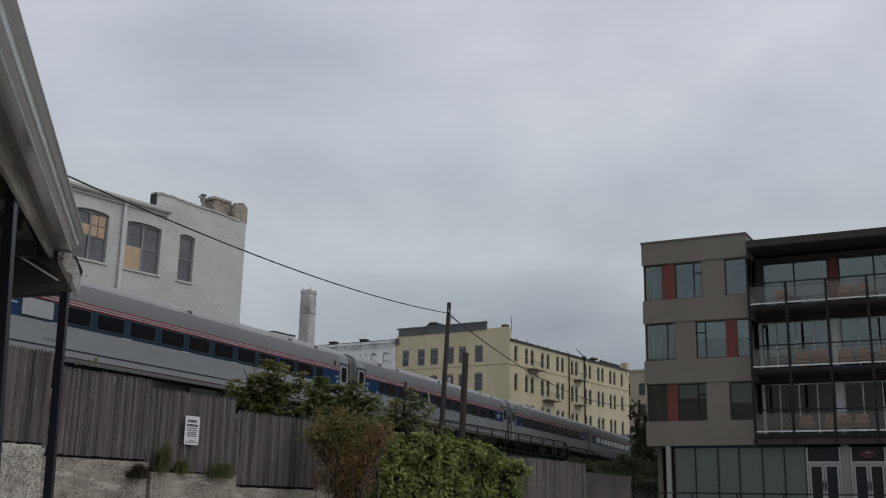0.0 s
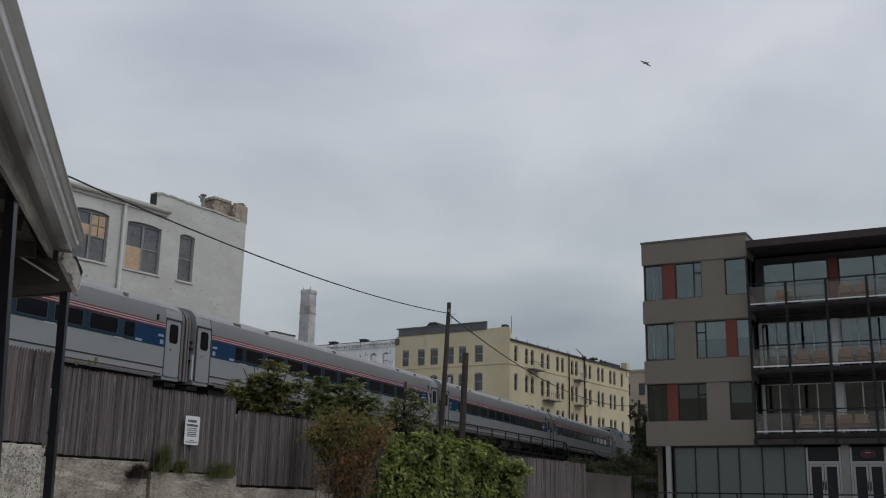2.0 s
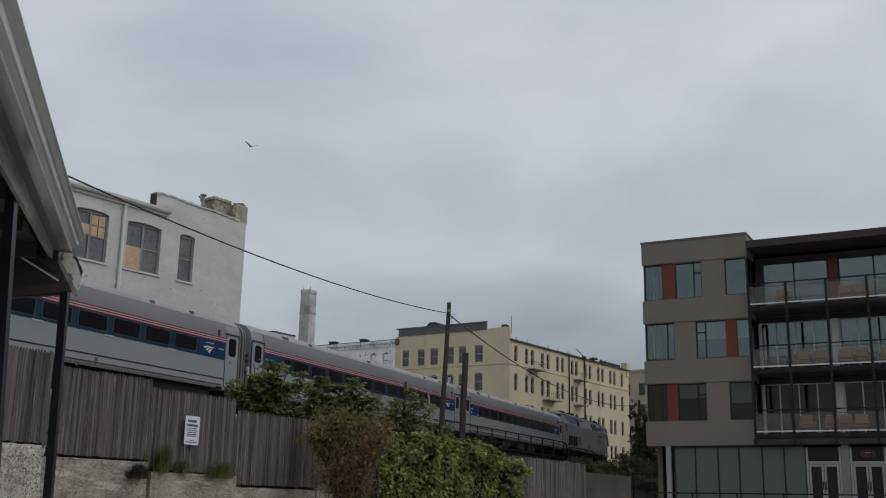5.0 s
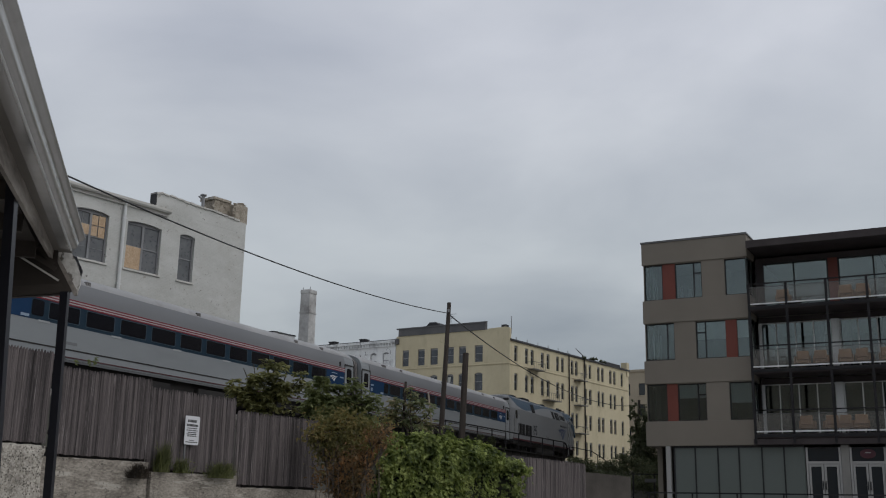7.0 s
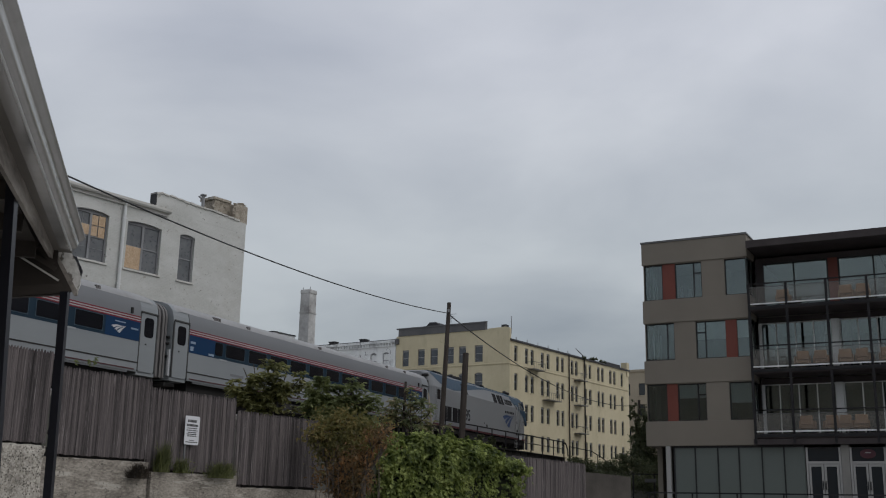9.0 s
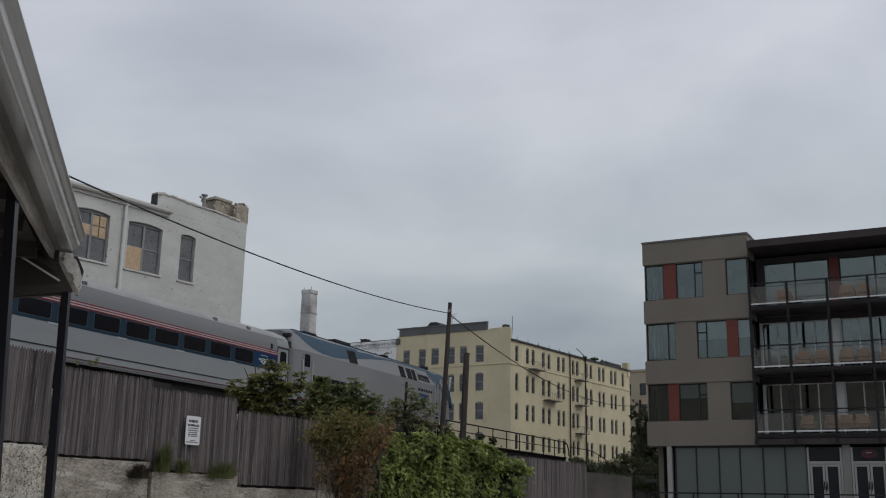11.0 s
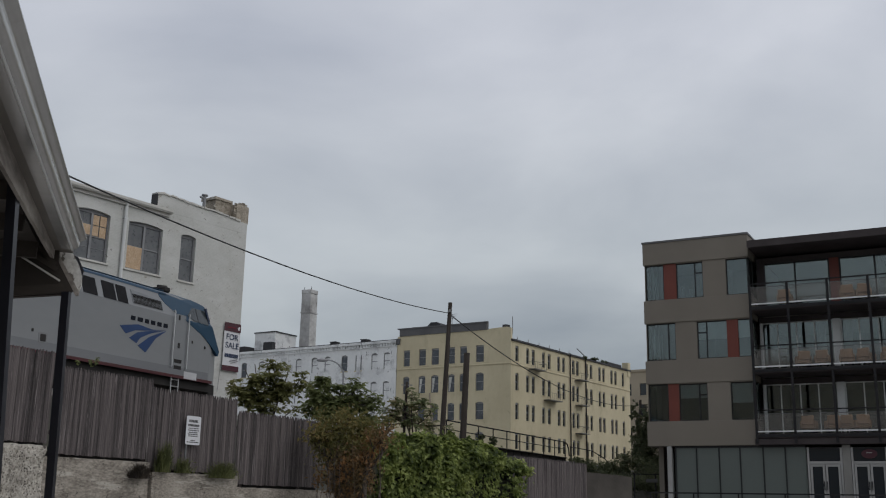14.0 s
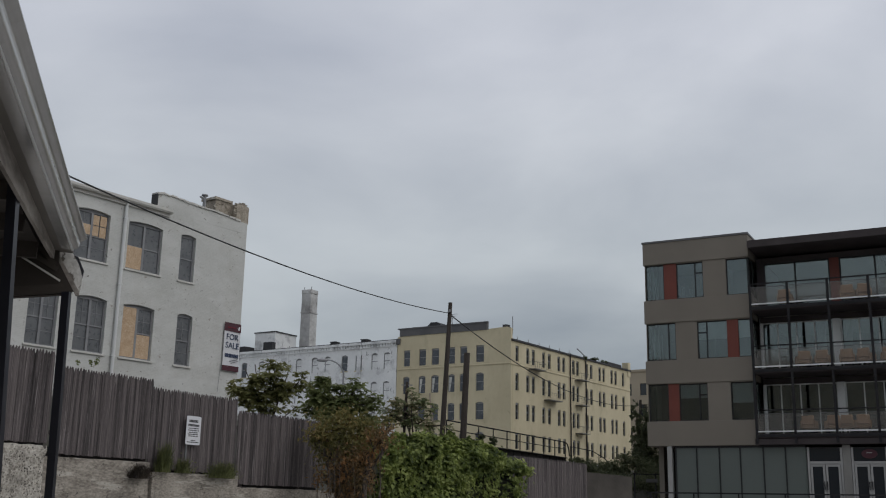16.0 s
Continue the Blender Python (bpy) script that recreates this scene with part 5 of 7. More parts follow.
def canopy():
    o = thing("canopy_roof", pose(-2.851, 8.0, 0, 0, 0, -75.47), "old timber canopy roof with white metal gutter on black steel posts", "canopy")
    # local x runs along the eave towards the viewer, local y outwards
    L = 9.5
    Z = 3.582
    prof = [(0.0, Z), (0.012, Z + 0.012), (0.02, Z - 0.004), (0.006, Z - 0.020), (-0.016, Z - 0.034), (-0.026, Z - 0.046), (-0.030, Z - 0.064), (-0.038, Z - 0.084), (-0.054, Z - 0.097), (-0.082, Z - 0.106), (-0.16, Z - 0.100), (-0.16, Z + 0.01), (-0.15, Z + 0.01), (-0.15, Z - 0.09), (-0.08, Z - 0.094), (-0.05, Z - 0.04)]
    fine = []
    for i in range(len(prof)):
        p0, p1, p2, p3 = (Vector(prof[(i + k) % len(prof)]) for k in (-1, 0, 1, 2))
        if 1 <= i <= 7:
            for k in range(5):
                u = k / 5
                fine.append(tuple(0.5 * (2 * p1 + (p2 - p0) * u + (2 * p0 - 5 * p1 + 4 * p2 - p3) * u * u + (3 * p1 - p0 - 3 * p2 + p3) * u ** 3)))
        else:
            fine.append(prof[i])
    bm = bmesh.new()
    prism(bm, fine, 0.13, L)
    part("gutter", bm, M_GUTTER, o, "white metal rain gutter")
    bm = bmesh.new()
    rod(bm, (0.13, -0.078, Z - 0.106), (L, -0.078, Z - 0.106), 0.008, seg=6)
    part("drip_edge", bm, M_WHITEFRAME, o)
    part("fascia", boxed(-0.02, L, -0.26, -0.083, Z - 0.097, Z - 0.085, bev=0.003), M_FASCIA, o, "grey painted soffit board")
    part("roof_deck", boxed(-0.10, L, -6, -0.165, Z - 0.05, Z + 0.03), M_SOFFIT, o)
    bm = bmesh.new()
    n = 40
    rings = []
    for i in range(n + 1):
        x = -0.03 + i * (L + 0.03) / n
        d = 0.005 * noise.noise(Vector((x * 3, 0, 0)))
        low = Z - 0.165 - 0.034 * min(x, 5.0) + d
        rings.append([bm.verts.new((x, y, z)) for y, z in ((-0.215 + d, Z - 0.098), (-0.215 + d, low), (-0.24, low), (-0.24, Z - 0.098))])
    for p, q in zip(rings, rings[1:]):
        for k in range(4):
            bm.faces.new((p[k], p[(k + 1) % 4], q[(k + 1) % 4], q[k]))
    bm.faces.new(rings[0])
    bm.faces.new(rings[-1][::-1])
    bmesh.ops.recalc_face_normals(bm, faces=bm.faces)
    part("beam", bm, M_OLDWOOD, o, "weathered beam with flaking paint")
    bm = bmesh.new()
    prism(bm, [(-0.213, -0.076 + Z), (-0.083, Z - 0.098), (-0.03, Z - 0.19), (-0.002, Z - 0.276), (0.002, Z - 0.344), (-0.012, Z - 0.40), (-0.165, Z - 0.155)], -0.07, -0.035)
    part("end_board", bm, M_PEEL, o, "beam end with flaking white paint")
    bm = bmesh.new()
    prism(bm, [(-0.213, Z - 0.080), (-0.165, Z - 0.155), (-0.012, Z - 0.40), (-0.012, Z - 0.425), (-0.035, Z - 0.432), (-0.20, Z - 0.185)], -0.072, -0.02)
    part("end_strip", bm, M_OLDWOOD, o, "bare grey lower edge of the beam end")
    bm = bmesh.new()
    prism(bm, [(-0.09, Z - 0.10), (-0.05, Z - 0.11), (0.005, Z - 0.22), (-0.005, Z - 0.27), (-0.05, Z - 0.16)], -0.13, -0.075)
    part("end_cap", bm, M_POST, o, "dark torn end cap of the gutter")
    for i in range(12):
        x = 0.25 + i * 0.8
        part("rafter", boxed(x, x + 0.05, -6, -0.315, Z - 0.22, Z - 0.055), M_RAFTER, o)
    # dark fill across the end, in place of the shade under the roof
    bm = bmesh.new()
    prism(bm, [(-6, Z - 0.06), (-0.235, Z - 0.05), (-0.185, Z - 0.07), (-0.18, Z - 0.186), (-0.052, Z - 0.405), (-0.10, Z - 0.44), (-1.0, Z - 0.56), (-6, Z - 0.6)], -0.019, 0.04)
    part("end_fill", bm, M_SOFFIT, o, "dark sheet standing for the shade under the canopy end")
    bm = bmesh.new()
    prism(bm, [(-0.13, Z - 0.36), (-0.09, Z - 0.43), (-1.0, Z - 0.55), (-1.0, Z - 0.48)], 0.041, 0.06)
    part("end_beam", bm, M_RAFTER, o)
    bm = bmesh.new()
    strip(bm, (0.08, -0.15, Z - 0.345), (0.08, -0.46, Z - 0.17), 0.012, 0.014)
    part("brace", bm, M_SILLSTONE, o, "thin pale roof brace")
    for y0, z0, y1, z1 in ((-0.20, -0.215, -0.44, 0.03), (-0.18, -0.255, -0.455, -0.10)):
        bm = bmesh.new()
        strip(bm, (0.075, y0, Z + z0), (0.075, y1, Z + z1), 0.012, 0.035)
        part("brace", bm, M_RAFTER, o, "dark diagonal brace board")
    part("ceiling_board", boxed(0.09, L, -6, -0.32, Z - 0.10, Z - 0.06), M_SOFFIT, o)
    inv = o.matrix_basis.inverted()
    for a, b in (((-2.921, 7.9, 3.15), (-2.845, 7.9, -0.02)), ((-2.638, 6.07, 3.50), (-2.45, 6.07, -0.02))):
        bm = bmesh.new()
        strip(bm, inv @ Vector(a), inv @ Vector(b), 0.058, 0.058)
        part("post", bm, M_POST, o, "black square steel post")
    return o


canopy()


# ---------------------------------------------------------------- poles, wires, railing, lamp
def pole(name, base, top, r0, r1, label, cap=True):
    o = thing(name, pose(*base), label, "utility pole")
    bm = bmesh.new()
    d = Vector(top) - Vector(base)
    rod(bm, (0, 0, 0), d, r0, r1, seg=14)
    part("shaft", bm, M_POLE, o)
    return o


P1 = pole("utility_pole", (0.0, 54.0, 3.2), (0.385, 54.0, 12.04), 0.15, 0.105, "leaning weathered wooden utility pole beside the line")
part("insulator", boxed(-0.06 + 0.36, 0.06 + 0.36, -0.2, -0.12, 8.3, 8.45), M_GREYFRAME, P1)
pole("pole_stub", (1.10, 54.0, 3.2), (1.30, 54.0, 9.38), 0.17, 0.155, "cut-off dark wooden pole stub without wires")
pole("utility_pole", (18.6, 100.0, 3.0), (19.09, 100.0, 11.8), 0.17, 0.13, "thin dark wooden utility pole among the trees")
STAKE = pole("clothes_post", (-1.42, 40.0, 3.3), (-1.33, 40.0, 6.2), 0.055, 0.05, "slim grey post with a short crossbar in the shrubs")
part("crossbar", boxed(-0.13, 0.30, -0.02, 0.02, 2.76, 2.795), M_GREYFRAME, STAKE)


bm = bmesh.new()
rod(bm, (0.12, 0, 0), (-0.16, 0, 2.2), 0.045, 0.035, seg=7)
STICK = thing("leaning_stake", pose(-0.32, 42.0, 3.8), "pale bare wooden stake leaning in the shrubs", "stake")
part("shaft", bm, M_PALESTAKE, STICK)


def wire(a, b, sag, r, u0=0.0):
    """A hanging cable from a (or before it, by u0) to b: one swept tube."""
    o = thing("overhead_wire", pose(*b), "thin black overhead cable between the poles", "cable", "cables")
    a, b = Vector(a), Vector(b)
    bm = bmesh.new()
    n, rings = 40, []
    side = (b - a).cross(Vector((0, 0, 1))).normalized()
    for i in range(n + 1):
        u = u0 + (1 - u0) * i / n
        p = (b - a) * (u - 1) - Vector((0, 0, sag * 4 * u * (1 - u)))
        rings.append([bm.verts.new(p + side * (r * math.cos(k * 1.2566)) + Vector((0, 0, r * math.sin(k * 1.2566)))) for k in range(5)])
    for p, q in zip(rings, rings[1:]):
        for k in range(5):
            bm.faces.new((p[k], p[(k + 1) % 5], q[(k + 1) % 5], q[k]))
    part("strand", bm, M_WIRE, o, smooth=True)


wire((-9.23, 24.0, 9.22), (0.36, 53.9, 11.45), 0.45, 0.024, -0.55)
wire((0.36, 53.9, 11.40), (19.05, 100.0, 11.3), 1.5, 0.03)


def walkway_railing():
    a, b = Vector(RAIL_A), Vector(RAIL_B)
    o = thing("walkway_railing", pose(*a), "dark steel pipe railing on the railway bridge edge", "railing")
    d = b - a
    d.z = 0
    n = 9
    bm = bmesh.new()
    strip(bm, (0, 0, 1.07), d + Vector((0, 0, 1.07)), 0.07, 0.07)
    e = d.normalized()
    p = d + Vector((0, 0, 1.07))
    for q in ((0.5, -0.12), (0.85, -0.5), (0.95, -1.0)):
        nx = d + e * q[0] + Vector((0, 0, 1.07 + q[1]))
        strip(bm, p, nx, 0.07, 0.07)
        p = nx
    part("top_rail", bm, M_DARKSTEEL, o)
    bm = bmesh.new()
    strip(bm, (0, 0, 0.55), d + Vector((0, 0, 0.55)), 0.05, 0.05)
    part("mid_rail", bm, M_DARKSTEEL, o)
    for i in range(n + 1):
        q = d * (i / n)
        part("post", boxed(q.x - 0.035, q.x + 0.035, q.y - 0.035, q.y + 0.035, -0.2, 1.04), M_DARKSTEEL, o)
    g = thing("bridge_girder", pose(*a), "black riveted steel edge girder of the railway bridge", "girder")
    bm = bmesh.new()
    strip(bm, Vector((0, 0, -0.7)), d + Vector((0, 0, -0.7)), 0.14, 1.15)
    strip(bm, Vector((0, 0, -0.1)), d + Vector((0, 0, -0.1)), 0.45, 0.06)
    strip(bm, Vector((0, 0, -1.3)), d + Vector((0, 0, -1.3)), 0.45, 0.06)
    part("web", bm, M_UNDER, g)
    for i in range(15):
        q = d * ((i + 0.5) / 15)
        part("stiffener", boxed(q.x - 0.03, q.x + 0.03, q.y - 0.2, q.y - 0.05, -1.27, -0.13), M_UNDER, g)
    o2 = thing("stair_railing", pose(*(b + e * 1.2 - Vector((0, 0, 0.3)))), "dark bent pipe railing beyond the bridge", "railing")
    bm = bmesh.new()
    pts = [(0, 1.1), (5.5, 1.08), (6.4, 0.95), (8.4, 0.7), (9.6, 0.45), (10.2, -0.2)]
    for (x, z), (x2, z2) in zip(pts, pts[1:]):
        strip(bm, e * x + Vector((0, 0, z)), e * x2 + Vector((0, 0, z2)), 0.06, 0.06)
    part("top_rail", bm, M_DARKSTEEL, o2)
    for x, z in ((0.1, 1.08), (4.4, 1.06), (7.2, 0.85), (9.6, 0.43)):
        q = e * x
        part("post", boxed(q.x - 0.03, q.x + 0.03, q.y - 0.03, q.y + 0.03, z - 1.6, z), M_DARKSTEEL, o2)


RAIL_A, RAIL_B = (0.33, 60.9, 5.36), (9.42, 79.6, 5.36)
walkway_railing()


def street_lamp():
    o = thing("street_lamp", pose(-9.0, 95.0, 1.5), "grey street lamp with a curved arm before the white block", "street lamp")
    bm = bmesh.new()
    rod(bm, (0, 0, 0), (0, 0, 12.0), 0.11, 0.08, seg=10)
    part("post", bm, M_GREYFRAME, o)
    bm = bmesh.new()
    p = Vector((0, 0, 11.4))
    for i in range(8):
        a = radians(90 * (i + 1) / 8)
        q = Vector((-1.6 * (1 - math.cos(a)), 0, 11.4 + 1.5 * math.sin(a)))
        rod(bm, p, q, 0.06, seg=8)
        p = q
    part("arm", bm, M_GREYFRAME, o)
    bm = bmesh.new()
    bmesh.ops.create_uvsphere(bm, u_segments=14, v_segments=8, radius=1, matrix=Matrix.Translation((-2.0, 0, 12.85)) @ Matrix.Diagonal((0.55, 0.2, 0.15, 1)))
    part("lamp_head", bm, M_GREYFRAME, o, smooth=True)


street_lamp()


# ---------------------------------------------------------------- plants
def crown_points(rng, lobes, n, twig=0.55):
    """Points in leafy shells round a list of lobes (x, y, z, rx, ry, rz)."""
    w = np.array([l[3] * l[5] for l in lobes])
    per = 16
    c = n // per
    pick = rng.choice(len(lobes), c, p=w / w.sum())
    L = np.array(lobes)[pick]
    d = rng.normal(0, 1, (c, 3))
    d /= np.linalg.norm(d, axis=1)[:, None]
    bumps = np.array([0.86 + 0.5 * noise.noise(Vector(v * 2.2 + L[i, :3])) for i, v in enumerate(d)])
    r = bumps * rng.uniform(0.2, 1.0, c) ** 0.5
    mid = L[:, :3] + d * L[:, 3:] * r[:, None]
    # leaves along short twigs that grow outwards and droop
    way = d + rng.normal(0, 0.7, (c, 3)) + np.array([0, 0, 0.25])
    way /= np.linalg.norm(way, axis=1)[:, None]
    size = np.clip(L[:, 3], 0.25, 1.2) * twig
    u = rng.uniform(-0.5, 0.5, (c, per))
    pts = mid[:, None] + way[:, None] * (u * size[:, None])[..., None] + rng.normal(0, 1, (c, per, 3)) * (size * 0.16)[:, None, None]
    return pts.reshape(-1, 3), np.repeat(d, per, 0)


def shrub(name, base, lobes, n, size, mat, label, category, seed, limbs=True, aspect=0.5, twig=0.55):
    rng = np.random.default_rng(seed)
    o = thing(name, pose(*base), label, category)
    lob = [(x - base[0], y - base[1], z - base[2], a, b, c) for x, y, z, a, b, c in lobes]
    if limbs:
        bm = bmesh.new()
        for x, y, z, a, b, c in lob:
            p, r = Vector((0, 0, -0.2)), 0.07
            for k in range(1, 5):
                q = Vector((x, y, z + c * 0.4)) * (k / 4) + Vector(rng.normal(0, 0.07, 3)) * (k < 4)
                rod(bm, p, q, r, r * 0.68, seg=6)
                p, r = q, r * 0.68
            for k in range(10):
                d = Vector(rng.normal(0, 1, 3)).normalized()
                rod(bm, Vector((x, y, z)) * 0.85, Vector((x + d.x * a * 0.9, y + d.y * b * 0.9, z + d.z * c * 0.9)), 0.014, 0.005, seg=4)
        part("trunk", bm, M_BARK, o)
    pts, nor = crown_points(rng, lob, n, twig)
    leaves("crown", pts, nor * 0.6 + np.array([0, -0.2, 0.5]), size, mat, o, rng, aspect=aspect)
    return o


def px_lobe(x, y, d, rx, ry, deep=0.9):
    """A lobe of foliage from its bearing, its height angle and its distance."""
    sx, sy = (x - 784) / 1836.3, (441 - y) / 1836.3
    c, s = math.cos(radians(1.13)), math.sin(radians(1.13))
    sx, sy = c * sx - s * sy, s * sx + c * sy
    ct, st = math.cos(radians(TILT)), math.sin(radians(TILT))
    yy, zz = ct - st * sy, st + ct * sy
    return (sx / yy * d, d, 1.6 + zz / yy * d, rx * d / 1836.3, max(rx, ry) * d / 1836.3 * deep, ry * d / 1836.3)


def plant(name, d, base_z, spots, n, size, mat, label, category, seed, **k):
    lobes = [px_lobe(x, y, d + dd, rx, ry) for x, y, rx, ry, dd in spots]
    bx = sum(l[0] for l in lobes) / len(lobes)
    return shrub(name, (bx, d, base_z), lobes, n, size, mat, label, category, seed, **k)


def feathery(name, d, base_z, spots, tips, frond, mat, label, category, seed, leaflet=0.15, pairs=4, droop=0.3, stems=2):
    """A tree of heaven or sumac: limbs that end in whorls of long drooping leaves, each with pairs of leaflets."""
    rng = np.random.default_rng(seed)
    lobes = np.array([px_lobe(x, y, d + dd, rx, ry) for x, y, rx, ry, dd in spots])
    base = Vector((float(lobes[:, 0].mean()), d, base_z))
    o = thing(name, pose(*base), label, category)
    w = lobes[:, 3] * lobes[:, 5]
    wood = bmesh.new()
    forks = []
    for i in range(stems):
        p, r = Vector((rng.normal(0, 0.12), rng.normal(0, 0.12), -0.2)), 0.05
        aim = Vector(lobes[:, :3].mean(0)) - base + Vector(rng.normal(0, 0.15, 3))
        for k in range(1, 4):
            q = aim * (k / 3.6) + Vector(rng.normal(0, 0.05, 3))
            rod(wood, p, q, r, r * 0.8, seg=7)
            p, r = q, r * 0.8
            forks.append(q)
    pos, way, up = [], [], []
    hubs = [Vector(l[:3]) - base for l in lobes]
    for h in hubs:
        f = min(forks[-1:] + forks, key=lambda v: (v - h).length + max(0, v.z - h.z) * 2)
        m = f * 0.5 + h * 0.5 + Vector((0, 0, -0.06))
        rod(wood, f, m, 0.024, 0.018, seg=6)
        rod(wood, m, h, 0.018, 0.012, seg=6)
    for j in range(tips):
        k = rng.choice(len(lobes), p=w / w.sum())
        dv = rng.normal(0, 1, 3)
        dv /= np.linalg.norm(dv)
        tip = hubs[k] + Vector(dv * lobes[k, 3:] * rng.uniform(0.4, 1.0) ** 0.6)
        rod(wood, hubs[k], tip, 0.009, 0.005, seg=4)
        turn = rng.uniform(0, 6.28)
        for i in range(rng.integers(5, 9)):
            a = turn + i * 2.4
            out = Vector((math.cos(a), math.sin(a), rng.uniform(-0.5, 1.3))).normalized()
            ln = frond * rng.uniform(0.6, 1.15)
            side = out.cross(Vector((0, 0, 1))).normalized()
            for u in np.linspace(0.22, 1.0, pairs):
                c = tip + out * (ln * u) - Vector((0, 0, droop * ln * u * u))
                run = (out - Vector((0, 0, 2 * droop * u))).normalized()
                for sg in (-1, 1):
                    dr = (side * sg + run * 0.55 - Vector((0, 0, 0.25)) + Vector(rng.normal(0, 0.2, 3))).normalized()
                    pos.append(c + dr * leaflet * 0.5)
                    way.append(dr)
                    up.append(Vector((0, 0, 1)) + Vector(rng.normal(0, 0.35, 3)))
    part("trunk", wood, M_BARK, o)
    pos, way, up = np.array(pos), np.array(way), np.array(up)
    n = len(pos)
    nor = up - (up * way).sum(1)[:, None] * way
    nor /= np.linalg.norm(nor, axis=1)[:, None] + 1e-9
    b = np.cross(nor, way)
    z = (leaflet * rng.uniform(0.7, 1.25, n))[:, None]
    v = np.stack([pos - way * z * 0.5, pos + b * z * 0.25 + nor * z * 0.04, pos + way * z * 0.5 - nor * z * 0.1, pos - b * z * 0.25 + nor * z * 0.04], 1)
    k = np.arange(n) * 4
    me = bpy.data.meshes.new("crown")
    me.from_pydata(v.reshape(-1, 3).tolist(), [], np.concatenate([np.stack([k, k + 1, k + 2], 1), np.stack([k, k + 2, k + 3], 1)]).tolist())
    me.materials.append(mat)
    new("crown", me).parent = o
    return o


def dead_stems(o, n, w, h, seed):
    """Bare upright stems in a withered shrub."""
    rng = np.random.default_rng(seed)
    bm = bmesh.new()
    for i in range(n):
        p = Vector((rng.uniform(-w, w), rng.uniform(-0.6, 0.1), -0.2))
        lean, r = Vector((rng.normal(0, 0.12), rng.normal(0, 0.08), 1.0)), rng.uniform(0.006, 0.013)
        for k in range(4):
            q = p + lean * (h * rng.uniform(0.18, 0.3)) + Vector(rng.normal(0, 0.03, 3))
            rod(bm, p, q, r, r * 0.75, seg=4)
            p, r = q, r * 0.75
    part("dead_stem", bm, M_DRYSTEM, o, "bare grey-brown stems")["kind"] = "stuff"


M_DRYSTEM = surface("dry_grey_stem", (0.07, 0.055, 0.045), (0.16, 0.13, 0.11), 0.9, big=3, fine=20, bump=0.3)
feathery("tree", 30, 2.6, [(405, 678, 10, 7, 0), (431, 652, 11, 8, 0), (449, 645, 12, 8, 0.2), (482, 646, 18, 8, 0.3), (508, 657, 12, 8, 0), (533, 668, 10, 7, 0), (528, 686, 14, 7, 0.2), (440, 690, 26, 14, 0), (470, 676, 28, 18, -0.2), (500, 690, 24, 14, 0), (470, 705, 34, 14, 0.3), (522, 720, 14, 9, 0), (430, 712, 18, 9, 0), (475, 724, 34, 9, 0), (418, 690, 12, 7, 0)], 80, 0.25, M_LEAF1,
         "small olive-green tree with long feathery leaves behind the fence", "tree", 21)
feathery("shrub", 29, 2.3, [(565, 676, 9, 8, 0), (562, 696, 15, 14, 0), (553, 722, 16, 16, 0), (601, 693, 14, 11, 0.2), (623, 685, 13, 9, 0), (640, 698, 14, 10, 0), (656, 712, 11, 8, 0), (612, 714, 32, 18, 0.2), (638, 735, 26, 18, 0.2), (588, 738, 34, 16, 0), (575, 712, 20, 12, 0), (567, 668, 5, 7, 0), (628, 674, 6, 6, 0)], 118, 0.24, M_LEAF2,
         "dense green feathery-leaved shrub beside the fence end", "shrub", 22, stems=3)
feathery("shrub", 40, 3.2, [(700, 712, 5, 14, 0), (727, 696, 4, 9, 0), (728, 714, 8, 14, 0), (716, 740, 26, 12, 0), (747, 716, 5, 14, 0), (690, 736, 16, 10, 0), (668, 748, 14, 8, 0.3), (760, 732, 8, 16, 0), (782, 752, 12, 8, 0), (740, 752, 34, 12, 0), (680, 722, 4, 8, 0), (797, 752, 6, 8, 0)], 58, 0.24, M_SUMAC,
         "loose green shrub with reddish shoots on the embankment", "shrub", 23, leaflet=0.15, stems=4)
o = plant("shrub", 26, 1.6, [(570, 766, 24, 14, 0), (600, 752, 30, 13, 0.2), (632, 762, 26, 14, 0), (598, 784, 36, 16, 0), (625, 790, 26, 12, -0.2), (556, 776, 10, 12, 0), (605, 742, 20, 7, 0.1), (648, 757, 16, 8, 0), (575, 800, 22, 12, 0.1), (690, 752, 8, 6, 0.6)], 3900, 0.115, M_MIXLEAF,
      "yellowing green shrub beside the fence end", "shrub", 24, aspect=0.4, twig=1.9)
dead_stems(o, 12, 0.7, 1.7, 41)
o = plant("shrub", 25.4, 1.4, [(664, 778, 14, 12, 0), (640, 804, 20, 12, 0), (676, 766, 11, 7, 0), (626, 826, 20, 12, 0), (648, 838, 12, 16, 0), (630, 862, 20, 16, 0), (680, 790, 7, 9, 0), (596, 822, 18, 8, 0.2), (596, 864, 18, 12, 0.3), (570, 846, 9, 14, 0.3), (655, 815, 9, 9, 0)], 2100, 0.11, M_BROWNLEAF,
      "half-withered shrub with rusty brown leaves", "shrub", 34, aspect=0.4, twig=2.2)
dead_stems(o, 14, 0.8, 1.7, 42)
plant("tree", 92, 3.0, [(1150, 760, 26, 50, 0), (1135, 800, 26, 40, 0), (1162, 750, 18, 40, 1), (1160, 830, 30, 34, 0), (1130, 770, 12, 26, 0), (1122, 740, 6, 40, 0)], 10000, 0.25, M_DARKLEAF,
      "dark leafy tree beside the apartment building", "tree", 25)
